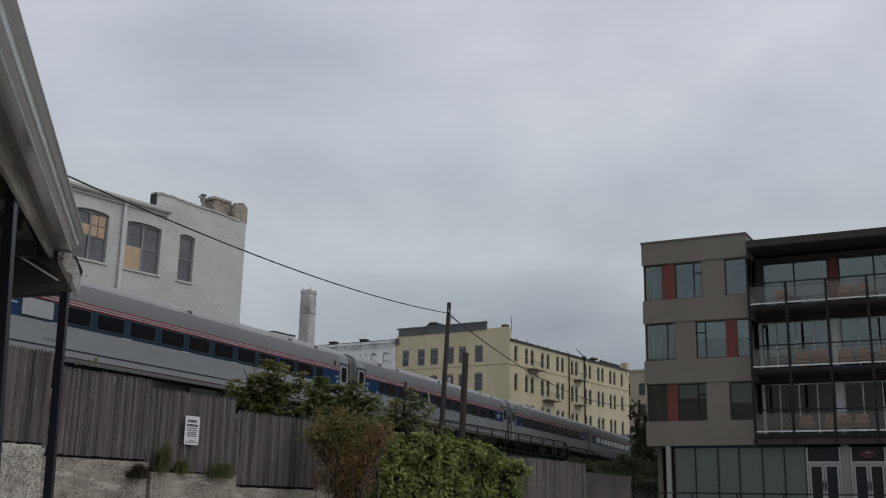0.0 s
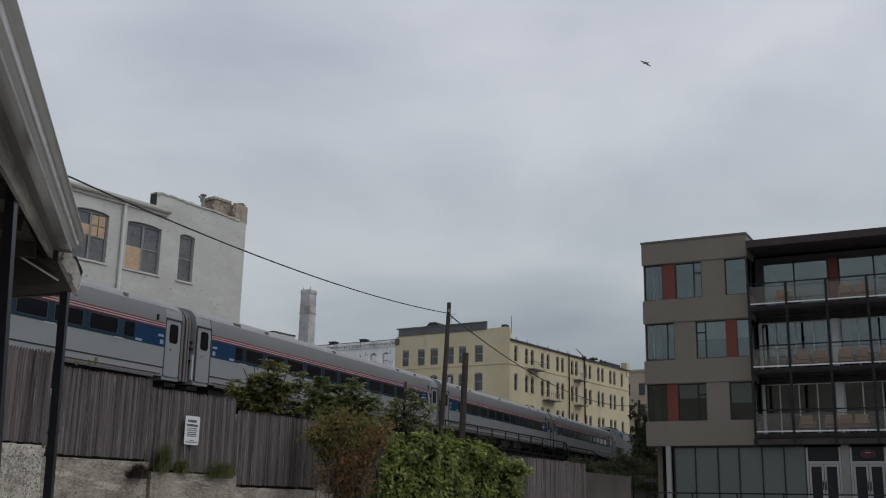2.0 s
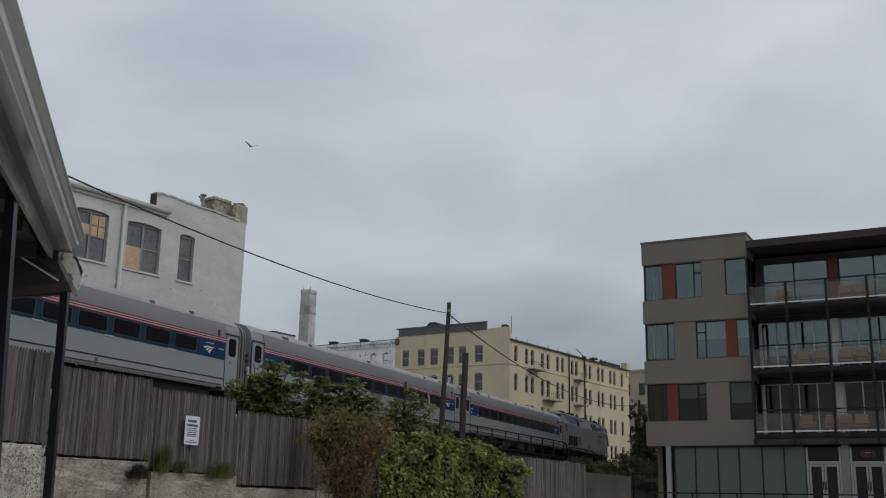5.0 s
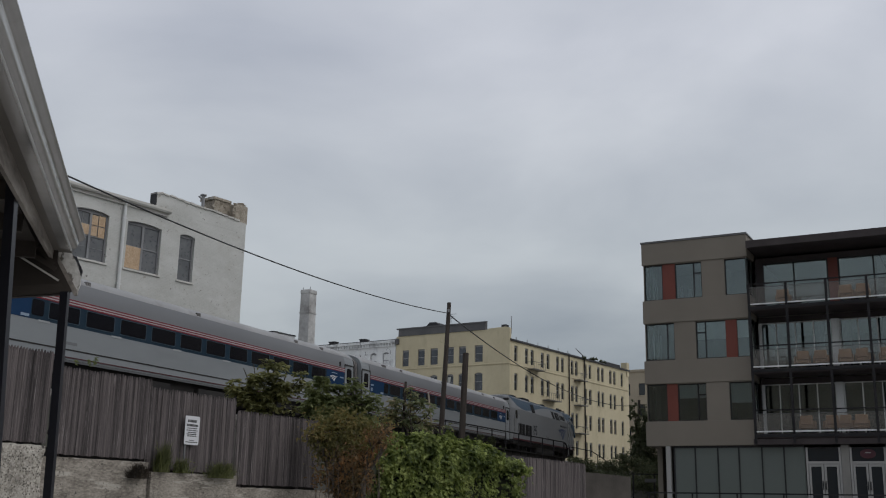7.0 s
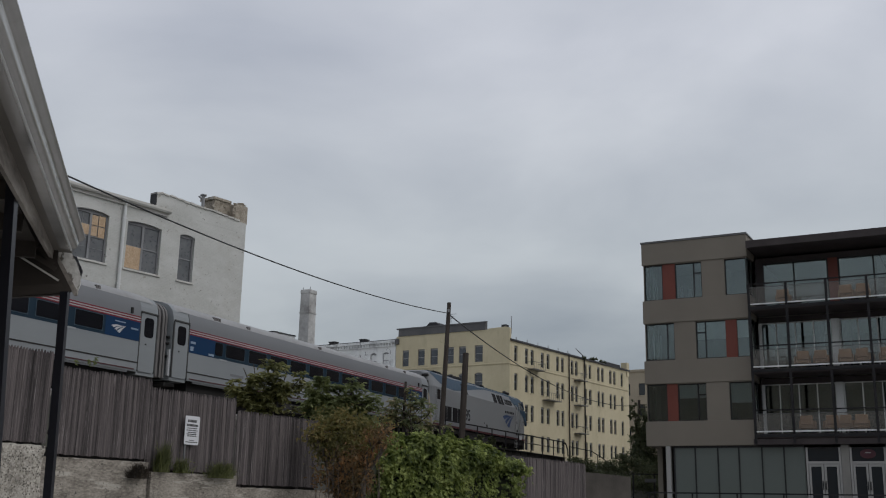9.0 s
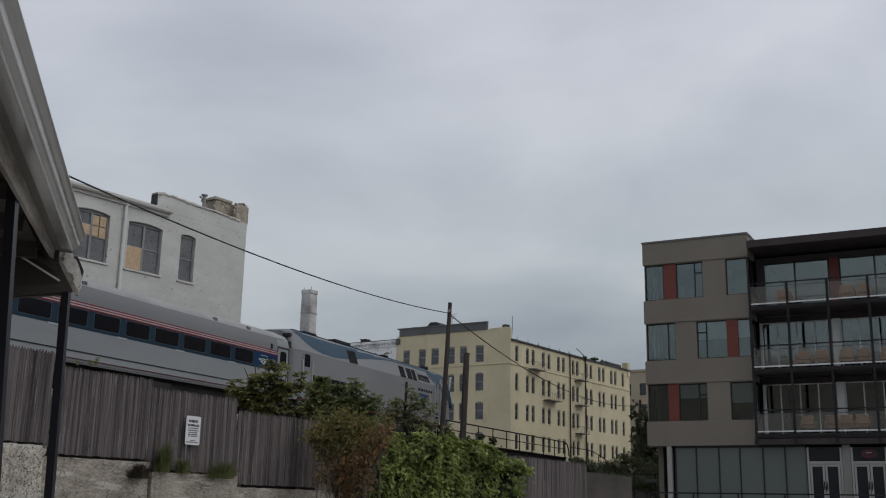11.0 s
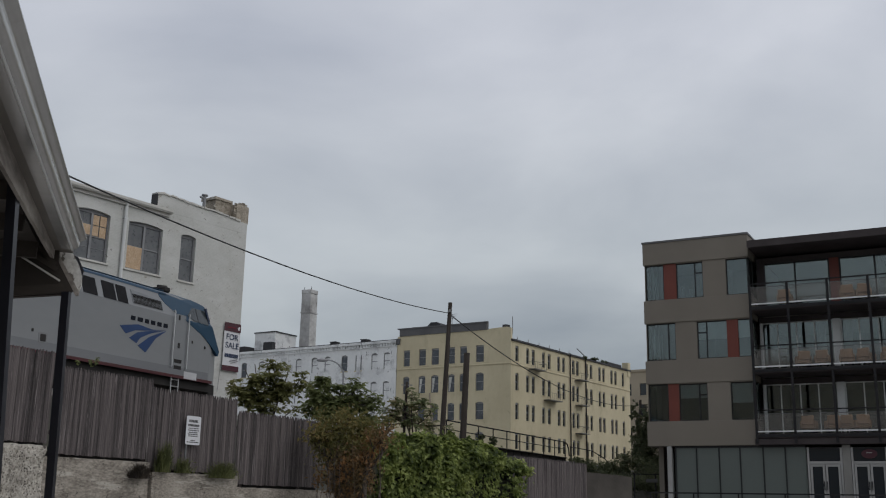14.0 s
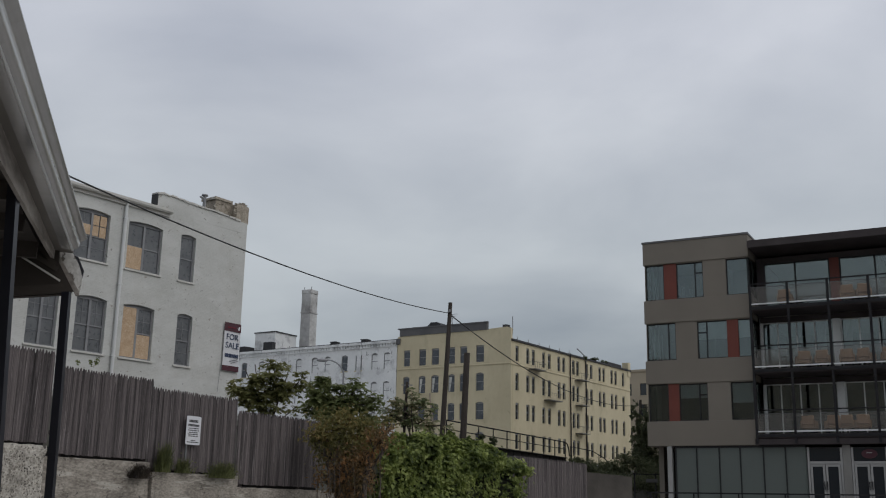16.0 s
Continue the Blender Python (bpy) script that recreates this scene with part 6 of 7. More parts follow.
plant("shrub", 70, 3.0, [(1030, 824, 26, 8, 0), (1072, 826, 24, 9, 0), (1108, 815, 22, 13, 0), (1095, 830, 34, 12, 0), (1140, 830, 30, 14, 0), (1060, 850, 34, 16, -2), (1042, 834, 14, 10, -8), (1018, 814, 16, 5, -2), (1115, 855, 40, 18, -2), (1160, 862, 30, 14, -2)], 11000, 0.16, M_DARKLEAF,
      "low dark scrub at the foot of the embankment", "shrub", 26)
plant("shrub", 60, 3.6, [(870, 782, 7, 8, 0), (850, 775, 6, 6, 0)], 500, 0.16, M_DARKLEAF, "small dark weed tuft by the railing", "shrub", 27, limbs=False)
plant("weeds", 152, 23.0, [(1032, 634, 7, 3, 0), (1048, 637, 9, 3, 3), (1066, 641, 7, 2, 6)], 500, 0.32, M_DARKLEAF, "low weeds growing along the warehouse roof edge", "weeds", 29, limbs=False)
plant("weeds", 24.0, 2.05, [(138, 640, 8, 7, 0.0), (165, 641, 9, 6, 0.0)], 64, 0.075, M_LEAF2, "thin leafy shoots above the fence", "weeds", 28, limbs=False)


def vine_hedge():
    """Vines over a fence: leaves on a lumpy mound along the fence line."""
    rng = np.random.default_rng(31)
    o = thing("vine_hedge", FE, "thick bright green vines covering a chain-link fence", "vines")
    n = 56000
    x = rng.uniform(9.4, 18.8, n)
    a = rng.uniform(0, 1, n) ** 0.9
    top = 3.29 + 0.1 * np.sin(x * 1.7) + 0.08 * np.sin(x * 4.1 + 1) - np.clip(x - 17.9, 0, 5) ** 2 * 0.32 - np.clip(11.6 - x, 0, 3) ** 2 * 0.5
    ang = a * 1.95 - 0.35
    lump_ = np.array([noise.fractal(Vector((xx * 1.0, aa * 2.2, 2.0)), 0.9, 2.0, 4) for xx, aa in zip(x, a)])
    rad = 1.0 + 0.5 * lump_ + rng.normal(0, 0.07, n)
    z0 = top - 0.95
    y = -0.35 - np.sin(np.clip(ang, -0.35, 1.57)) * 1.05 * rad
    z = z0 + np.cos(ang) * 0.95 * rad
    low = ang > 1.2
    z[low] = z0[low] + 0.3 - rng.uniform(0, 2.4, low.sum())
    y[low] = -1.30 - 0.6 * lump_[low] + rng.normal(0, 0.06, low.sum())
    grow = np.array([noise.fractal(Vector((xx * 1.0 + 0.12, aa * 2.2, 2.0)), 0.9, 2.0, 4) for xx, aa in zip(x, a)])
    fall = np.array([noise.fractal(Vector((xx * 1.0, aa * 2.2 + 0.12, 2.0)), 0.9, 2.0, 4) for xx, aa in zip(x, a)])
    dx, da = (grow - lump_) * 3.2, (fall - lump_) * 3.2
    keep = ~((x > 14.6) & (x < 18.2) & (z < 2.55 + 0.2 * np.sin(x * 2.3) - 0.5 * np.clip(15.6 - x, 0, 1)) & (rng.uniform(0, 1, n) < 0.55))
    keep &= ~((x > 17.9) & (rng.uniform(0, 1, n) < (x - 17.9) * 0.8))
    pts = np.stack([x, y, z], 1)
    nor = np.stack([-dx, -np.sin(np.clip(ang, -0.35, 1.57)), np.cos(np.clip(ang, -0.35, 1.57)) + 0.5 + da], 1)
    leaves("foliage", pts[keep], nor[keep], 0.122, M_VINE, o, rng, aspect=0.85, spread=0.38)
    # solid dark core: the shade between the leaves, put in as colour
    bm = bmesh.new()
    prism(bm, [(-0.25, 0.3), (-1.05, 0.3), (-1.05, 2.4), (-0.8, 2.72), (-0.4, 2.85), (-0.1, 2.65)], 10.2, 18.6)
    part("shade_core", bm, M_VINESHADE, o, "plain dark block for the shade behind the leaves")
    # loose shoots above the top
    sp = rng.uniform(11.0, 18.3, 90)
    pts, nor = [], []
    for s in sp:
        h = rng.uniform(0.1, 0.35)
        for i in range(9):
            pts.append((s + rng.normal(0, 0.05), -0.5 + rng.normal(0, 0.2), 3.22 + h * i / 9 + rng.normal(0, 0.03)))
            nor.append((0, -0.5, 0.7))
    leaves("shoots", np.array(pts), np.array(nor), 0.085, M_VINE, o, rng, aspect=0.8)


M_VINESHADE = surface("vine_shade", (0.012, 0.014, 0.007), (0.03, 0.032, 0.015), 0.95, big=3, fine=15, bump=0.6)
vine_hedge()


def weed_tuft(x, y, z, w, h, mat, label, seed, n=260):
    rng = np.random.default_rng(seed)
    o = thing("weeds", FE @ pose(x, y, z), label, "weeds", "weeds on the wall")
    vs, fs = [], []
    for i in range(n):
        bx, by = rng.normal(0, w * 0.28), rng.normal(0, 0.06)
        tx, tz = bx + rng.normal(0, w * 0.25), h * rng.uniform(0.35, 1.0) * math.exp(-(bx / w) ** 2 * 1.5)
        k = len(vs)
        ww = 0.008
        mx, mz = (bx + tx) / 2, tz * 0.6
        dy = rng.normal(-0.05, 0.06)
        vs += [(bx - ww, by, 0), (bx + ww, by, 0), (mx + ww, by + dy * 0.5, mz), (mx - ww, by + dy * 0.5, mz), (tx, by + dy * 1.4, tz)]
        fs += [(k, k + 1, k + 2, k + 3), (k + 3, k + 2, k + 4)]
    me = bpy.data.meshes.new("blades")
    me.from_pydata(vs, [], fs)
    me.materials.append(mat)
    b = new("blades", me)
    b.parent = o
    pts = np.stack([rng.normal(0, w * 0.3, n // 2), rng.normal(-0.05, 0.08, n // 2), np.abs(rng.normal(h * 0.35, h * 0.22, n // 2))], 1)
    leaves("leaf_tips", pts, np.tile([0, -0.5, 0.6], (n // 2, 1)), 0.05, mat, o, rng)


weed_tuft(5.35, -0.14, 2.10, 0.62, 0.42, M_WEED, "bushy yellow-green weeds on the wall ledge", 1, 420)
weed_tuft(3.62, -0.05, 2.17, 0.26, 0.72, M_WEED, "tall dark green weeds against the fence", 2, 260)
weed_tuft(4.2, -0.05, 2.17, 0.34, 0.40, M_WEED, "thin green weeds at the fence foot", 3, 160)
weed_tuft(2.95, -0.05, 2.02, 0.34, 0.34, M_DRYWEED, "dry brown weed clump growing from the wall", 4, 420)


M_DARKWALL = surface("dark_stained_wall", (0.05, 0.043, 0.037), (0.10, 0.088, 0.075), 0.9, big=1.0, fine=10, bump=0.4)


# ---------------------------------------------------------------- small things by the apartments
def lot_fence():
    o = thing("lot_fence", pose(13.5, 47.0, 1.6, 0, 0, -28.5), "low black metal fence rail before the shop front", "fence")
    part("top_rail", boxed(-4.5, 26, -0.03, 0.03, 0.74, 0.80), M_DARKSTEEL, o)
    for i in range(16):
        x = -4.3 + i * 2.0
        part("post", boxed(x - 0.03, x + 0.03, -0.03, 0.03, 0, 0.739), M_DARKSTEEL, o)


lot_fence()


def gate_box():
    o = thing("chain_gate", pose(12.2, 60.0, 1.85), "dark chain-link gate between the trees and the building", "gate")
    for x in (-1.2, 0.0, 1.3):
        bm = bmesh.new()
        rod(bm, (x, 0, 0), (x, 0, 1.75), 0.04, seg=8)
        part("post", bm, M_DARKSTEEL, o)
    bm = bmesh.new()
    for z in (0.1, 1.7):
        rod(bm, (-1.2, 0, z), (1.3, 0, z), 0.025, seg=6)
    part("gate_frame", bm, M_DARKSTEEL, o)
    part("sign_plate", boxed(-0.55, 0.1, -0.06, -0.04, 1.25, 1.45), M_RAILGREY, o, "small grey plate")


gate_box()
bm = bmesh.new()
prism(bm, [(0, 0), (3.6, 0), (3.6, 1.35), (1.6, 1.45), (0, 1.5)], 0, 0.25, axis="Y")
tagged(part("concrete_wall", bm, M_DARKWALL, m=pose(5.3, 43.5, 1.6, 0, 0, 35)), "low dark concrete abutment wall beyond the fence", "wall", kind="structure")


# ---------------------------------------------------------------- plain blocks added out of view to close the place, shade it and be reflected
def closing_block(name, x, y, w, d, h, turn, label, mat=None):
    bm = bmesh.new()
    box(bm, -w / 2, w / 2, -d / 2, d / 2, 0, h)
    tagged(part(name, bm, mat or M_TANBRICK, m=pose(x, y, 0, 0, 0, turn)), label, "building", kind="structure")


# hidden behind the apartments, added to keep light off the far train
bm = bmesh.new()
prism(bm, [(17.6, 76), (45, 62), (62, 118), (28.5, 125)], 0, 19.0, axis="Z")
tagged(part("shade_block", bm, M_STUCCO), "unseen plain block added to shade the far train", "building", kind="structure")
# invented blocks that cut off low sky light and darken reflections
closing_block("backdrop_east", 75, 95, 22, 90, 17, -28, "unseen tan block added to hide low sky from the train")
closing_block("backdrop_south", 10, -30, 70, 12, 11, -10, "unseen dark grey block added behind the viewpoint for reflections", M_SLATE)
# height set so that the lower apartment panes mirror this added block
closing_block("reflection_block", -58, -14, 90, 16, 22, -45, "unseen taupe block added to darken the lower window reflections", M_STUCCO)


# ---------------------------------------------------------------- the train
def coach_profile():
    return [(1.52, 0.90), (1.52, 2.72), (1.50, 2.9), (1.46, 3.22), (1.38, 3.42), (1.22, 3.60), (0.9, 3.75), (0.45, 3.84), (0.0, 3.86)]


def rounded(x0, x1, z0, z1, y0, y1, r, seg=4):
    """A plate in the x-z plane with rounded corners."""
    pts = []
    for cx, cz, a0 in ((x1 - r, z1 - r, 0), (x0 + r, z1 - r, 90), (x0 + r, z0 + r, 180), (x1 - r, z0 + r, 270)):
        for k in range(seg + 1):
            a = radians(a0 + 90 * k / seg)
            pts.append((cx + r * math.cos(a), cz + r * math.sin(a)))
    bm = bmesh.new()
    prism(bm, pts, y0, y1, axis="Y")
    return bm


def emblem(parent, x, z, s, y, mat):
    """Three swept blades that meet at a point, as plain shapes; x, z is the upper left corner and s the scale."""
    for pts in ([(0, 0), (1.03, 0.185), (1.9, 0.11), (2.7, 0.22), (1.83, 0.065), (0.87, -0.065), (0.37, -0.26)],
                [(0.56, -0.39), (1.0, -0.12), (1.51, 0.0), (2.22, 0.11), (2.66, 0.2), (1.75, -0.055), (1.19, -0.30), (1.0, -0.53)],
                [(1.08, -0.61), (1.67, -0.21), (2.1, -0.03), (2.7, 0.19), (2.06, -0.21), (1.75, -0.58), (1.54, -0.81)]):
        bm = bmesh.new()
        prism(bm, [(x + a * s, z + b * s) for a, b in pts], y - 0.006, y, axis="Y")
        part("emblem_blade", bm, mat, parent)


def truck(parent, x, wheel_r=0.46, base=2.6, z_frame=0.55):
    t = part("truck", truck_mesh(base, wheel_r), M_UNDER, parent, m=pose(x, 0, 0))
    for dx in (-base / 2, base / 2):
        for y in (-0.76, 0.76):
            bm = bmesh.new()
            rod(bm, (0, -0.065, 0), (0, 0.065, 0), wheel_r, seg=24)
            rod(bm, (0, -0.09, 0), (0, 0.09, 0), 0.14, seg=12)
            part("wheel", bm, M_UNDER, t, m=pose(dx, y, wheel_r))


def truck_mesh(base, r):
    bm = bmesh.new()
    for y in (-1.05, 1.05):
        box(bm, -base / 2 - 0.5, base / 2 + 0.5, y - 0.08, y + 0.08, r + 0.05, r + 0.28, bev=0.03)
        for dx in (-base / 2, base / 2):
            box(bm, dx - 0.18, dx + 0.18, y - 0.12, y + 0.12, r - 0.18, r + 0.14, bev=0.03)
        rod(bm, (-0.3, y, r - 0.2), (-0.3, y, r + 0.3), 0.1, seg=10)
        rod(bm, (0.3, y, r - 0.2), (0.3, y, r + 0.3), 0.1, seg=10)
    box(bm, -0.35, 0.35, -1.0, 1.0, r + 0.0, r + 0.3, bev=0.03)
    return bm


def coach(label, left_mark, right_mark):
    o = thing("passenger_coach", pose(0, 0, 0), label, "railway coach", "train coaches")
    H = 12.6
    pr = coach_profile()
    Y = -1.52
    # lower side with the window band cut out: bands as separate shells on both sides
    part("lower_body", shell_band(pr, [(1.50, 0.92), (1.52, 1.0), (1.52, 2.03)], -H + 1.02, H - 1.02), M_COACH, o)
    part("skirt", shell_band(pr, [(1.47, 0.85), (1.49, 0.915)], -H + 1.5, H - 1.5), M_COACHUP, o)
    part("sill_line", shell_band(pr, [(1.533, 1.23), (1.533, 1.275)], -H + 1.02, H - 1.02), M_UNDER, o)
    part("sill_stripe", shell_band(pr, [(1.531, 0.98), (1.531, 1.02)], -H + 1.2, H - 1.2), M_DARKRED, o)
    part("window_band", shell_band(pr, [(1.523, 2.03), (1.523, 2.735)], -H + 1.02, H - 1.02), M_BLUEGREY, o)
    for z0, z1, m in ((2.735, 2.785, M_RED), (2.785, 2.825, M_STRIPE), (2.825, 2.87, M_RED), (2.87, 2.91, M_STRIPE), (2.91, 2.955, M_RED)):
        part("stripe", shell_band(pr, [(1.53, z0), (1.53, z1)], -H + 1.02, H - 1.02), m, o)
    bm = bmesh.new()
    for sgn in (-1, 1):
        pts = [(1.52, 2.955), (1.51, 3.14), (1.48, 3.36), (1.41, 3.57)]
        rows = [[bm.verts.new((x, sgn * y, z)) for y, z in pts] for x in (-H + 1.02, H - 1.02)]
        for i in range(3):
            bm.faces.new((rows[0][i], rows[0][i + 1], rows[1][i + 1], rows[1][i]))
    part("upper_side", bm, M_COACHUP, o, smooth=True)
    bm = bmesh.new()
    pts = [(-1.415, 3.565), (-1.36, 3.66), (-1.22, 3.79), (-0.9, 3.93), (-0.45, 4.02), (0, 4.05)]
    pts = pts + [(-y, z) for y, z in pts[::-1][1:]]
    xs = (-H + 0.12, -H + 0.5, H - 0.5, H - 0.12)
    rows = [[bm.verts.new((x, y, z - (0.08 if k in (0, 3) else 0))) for y, z in pts] for k, x in enumerate(xs)]
    for a, b in zip(rows, rows[1:]):
        for i in range(len(pts) - 1):
            bm.faces.new((a[i], a[i + 1], b[i + 1], b[i]))
    part("roof", bm, M_COACHROOF, o, smooth=True)
    part("underframe", boxed(-H + 1.5, H - 1.5, -1.2, 1.2, 0.5, 1.0), M_UNDER, o)
    part("centre_sill", boxed(-H + 0.6, H - 0.6, -0.62, 0.62, 0.12, 0.499), M_UNDER, o)
    for x in (-3.2, 0.4, 3.4):
        part("equipment_box", boxed(x - 0.9, x + 0.9, -1.42, -0.5, 0.28, 0.71, bev=0.03), M_UNDER, o)
    for x in (-9.0, 9.0):
        truck(o, x)
    # vestibule ends, with doors
    for e in (-1, 1):
        bm = bmesh.new()
        pts = [(-1.47, 0.82), (-1.47, 2.9), (-1.49, 3.14), (-1.46, 3.36), (-1.39, 3.57), (-1.2, 3.77), (-0.88, 3.90), (-0.45, 3.99), (0.45, 3.99), (0.88, 3.90), (1.2, 3.77), (1.39, 3.57), (1.46, 3.36), (1.49, 3.14), (1.47, 2.9), (1.47, 0.82)]
        x0, x1 = sorted((e * (H - 1.02), e * (H - 0.02)))
        prism(bm, pts, x0, x1)
        part("vestibule", bm, M_COACH, o)
        for sgn in (-1, 1):
            a, b = sorted((e * (H - 0.99), e * (H - 0.10)))
            y0, y1 = (-1.515, -1.472) if sgn < 0 else (1.472, 1.515)
            d = part("door", rounded(a, b, 0.95, 3.12, y0, y1, 0.1), M_COACH, o)
            if sgn < 0:
                part("window", rounded(a + 0.20, b - 0.17, 2.24, 2.98, -1.522, -1.516, 0.13), M_TRAINGLASS, d)
                part("knob", boxed(a + 0.3, a + 0.36, -1.53, -1.516, 1.95, 2.0), M_DARKSTEEL, d)
                # bars round the door, dark in colour to give the recess its shadow
                bm = bmesh.new()
                box(bm, a - 0.03, b + 0.03, -1.55, -1.47, 3.125, 3.19, bev=0.01)
                box(bm, a - 0.06, a - 0.01, -1.53, -1.47, 0.95, 3.12)
                box(bm, b + 0.01, b + 0.06, -1.53, -1.47, 0.95, 3.12)
                part("door_frame", bm, M_DOORSHADE, d, "door surround coloured dark for its shadowed recess")
        half = [(1.30, 0.9), (1.30, 3.25), (1.24, 3.50), (1.08, 3.70), (0.8, 3.83), (0.4, 3.9)]
        pts = [(-y, z) for y, z in half] + half[::-1]
        bm = bmesh.new()
        prism(bm, [(y * 0.86, z * 0.97) for y, z in pts], *sorted((e * (H - 0.02), e * (H + 0.10))))
        part("vestibule_end", bm, M_UNDER, o, "dark recess behind the gangway plates")
        bm = bmesh.new()
        for k, (a, b, f) in enumerate(((0.10, 0.20, 1.0), (0.205, 0.26, 0.96), (0.265, 0.385, 1.0))):
            prism(bm, [(y * f, z * (1 - (1 - f) * 0.4)) for y, z in pts], *sorted((e * (H + a), e * (H + b))))
        part("diaphragm", bm, M_DIAPH, o)
        part("gap_shield", boxed(*sorted((e * (H - 0.02), e * (H + 0.06))), -1.45, -1.36, 1.0, 2.0), M_WHITE, o, "pale lower corner post")
        for z in (2.45, 2.2, 1.7):
            part("jumper_cable", boxed(*sorted((e * (H + 0.0), e * (H + 0.12))), -1.40, -1.28, z, z + 0.08, bev=0.015), M_UNDER, o)
        part("buffer_beam", boxed(*sorted((e * (H - 0.6), e * (H + 0.05))), -1.3, 1.3, 0.62, 0.745), M_UNDER, o)
        bm = bmesh.new()
        rod(bm, (e * (H - 0.3), 0, 0.8), (e * (H + 0.46), 0, 0.8), 0.12, seg=8)
        part("coupler", bm, M_UNDER, o)
    # side windows
    piers = [-9.2, -7.45, -5.7, -3.95, -2.2, -0.5, 1.15, 2.8, 4.55, 6.3, 8.05, 9.75]
    if left_mark == "blank":
        piers = [-8.1, -6.35, -4.6, -2.85, -1.1, 0.6, 2.3, 4.0, 5.65, 7.3, 9.05]
    for c0, c1 in zip(piers, piers[1:]):
        w = part("window", rounded(c0 + 0.175, c1 - 0.175, 2.16, 2.68, -1.534, -1.523, 0.09), M_TRAINGLASS, o)
        part("gasket", gasket(c0 + 0.15, c1 - 0.15, 2.13, 2.705, -1.530), M_BANDTRIM, w)
    for e, mark in ((-1, left_mark), (1, right_mark)):
        big = mark in ("emblem", "blank")
        a, b = sorted((e * (9.72 if big else 9.82), e * (H - 1.03)))
        if mark == "blank":
            a, b = -11.57, -9.72
            part("panel", rounded(-9.63, -8.27, 2.12, 2.69, -1.534, -1.524, 0.06), M_SILLLAMP, o, "plain pale panel in the window band")
        part("blue_block", boxed(a, b, -1.529, -1.5235, 2.032, 2.734), M_BLUE, o)
        if not big:
            part("window", rounded(e * 9.52 - 0.26, e * 9.52 + 0.26, 2.16, 2.68, -1.534, -1.523, 0.09), M_TRAINGLASS, o)
            for xx, zz, ww in ((e * 10.05, 2.07, 0.36), (e * 11.3, 2.40, 0.32), (e * 11.36, 2.12, 0.2)):
                part("print_bar", boxed(xx - ww / 2, xx + ww / 2, -1.535, -1.530, zz, zz + (0.09 if ww > 0.3 else 0.17)), M_BARGREY, o)
        else:
            emblem(o, (a + b) / 2 - (0.62 if e > 0 else 0.12), 2.42, 0.29, -1.530, M_WHITE)
            part("print_bar", boxed((a + b) / 2 - 0.45, (a + b) / 2 + 0.1, -1.535, -1.530, 2.58, 2.62), M_BARGREY, o)
            part("print_bar", boxed(b - 0.5, b - 0.12, -1.535, -1.530, 2.42, 2.48), M_BARGREY, o)
    # sill lights, roof vents and side fittings
    for x in (-9.2, -5.7, -2.2, 1.15, 4.55, 8.05) if left_mark != "blank" else (-8.1, -4.6, -1.1, 2.3, 5.65, 9.0):
        part("sill_lamp", boxed(x - 0.26, x + 0.26, -1.535, -1.52, 1.985, 2.045), M_SILLLAMP, o)
    for x, w in ((6.8, 0.22), (9.25, 0.1), (-9.8, 0.42), (-7.3, 0.22), (-0.9, 0.22)):
        bm = bmesh.new()
        for k in range(max(2, int(w / 0.1))):
            box(bm, x + k * 0.13, x + k * 0.13 + 0.09, -1.40, -1.25, 3.60, 3.73)
        part("roof_vent", bm, M_DIAPH, o)
    part("side_light", boxed(11.0, 11.09, -1.56, -1.49, 3.0, 3.22), M_UNDER, o)
    part("print_bar", boxed(-8.6, -7.6, -1.526, -1.521, 1.42, 1.52), M_COACHUP, o)
    return o


def shell_band(_, pts, x0, x1):
    bm = bmesh.new()
    for sgn in (-1, 1):
        rows = [[bm.verts.new((x, sgn * y, z)) for y, z in pts] for x in (x0, x1)]
        for i in range(len(pts) - 1):
            bm.faces.new((rows[0][i], rows[0][i + 1], rows[1][i + 1], rows[1][i]))
        g = bmesh.ops.extrude_face_region(bm, geom=[f for f in bm.faces if f.calc_center_median().y * sgn > 0])
        bmesh.ops.translate(bm, verts=[v for v in g["geom"] if isinstance(v, bmesh.types.BMVert)], vec=(0, -sgn * 0.012, 0))
    bmesh.ops.recalc_face_normals(bm, faces=bm.faces)
    return bm


def gasket(x0, x1, z0, z1, y):
    bm = bmesh.new()
    for a, b, c, d in ((x0, x1, z0, z0 + 0.02), (x0, x1, z1 - 0.02, z1), (x0, x0 + 0.025, z0 + 0.02, z1 - 0.02), (x1 - 0.025, x1, z0 + 0.02, z1 - 0.02)):
        box(bm, a, b, y - 0.006, y, c, d)
    return bm


M_DOORSHADE = surface("door_recess_shade", (0.045, 0.045, 0.045), (0.07, 0.07, 0.068), 0.8, bump=0.05)
M_SILLLAMP = surface("dull_sill_lamp", (0.33, 0.34, 0.35), (0.4, 0.41, 0.42), 0.6, bump=0.0)
M_BANDTRIM = surface("window_gasket_blue", (0.03, 0.058, 0.08), (0.04, 0.07, 0.095), 0.5, bump=0.0)
M_BARGREY = surface("pale_blue_print", (0.22, 0.29, 0.38), (0.28, 0.35, 0.44), 0.5, bump=0.0)


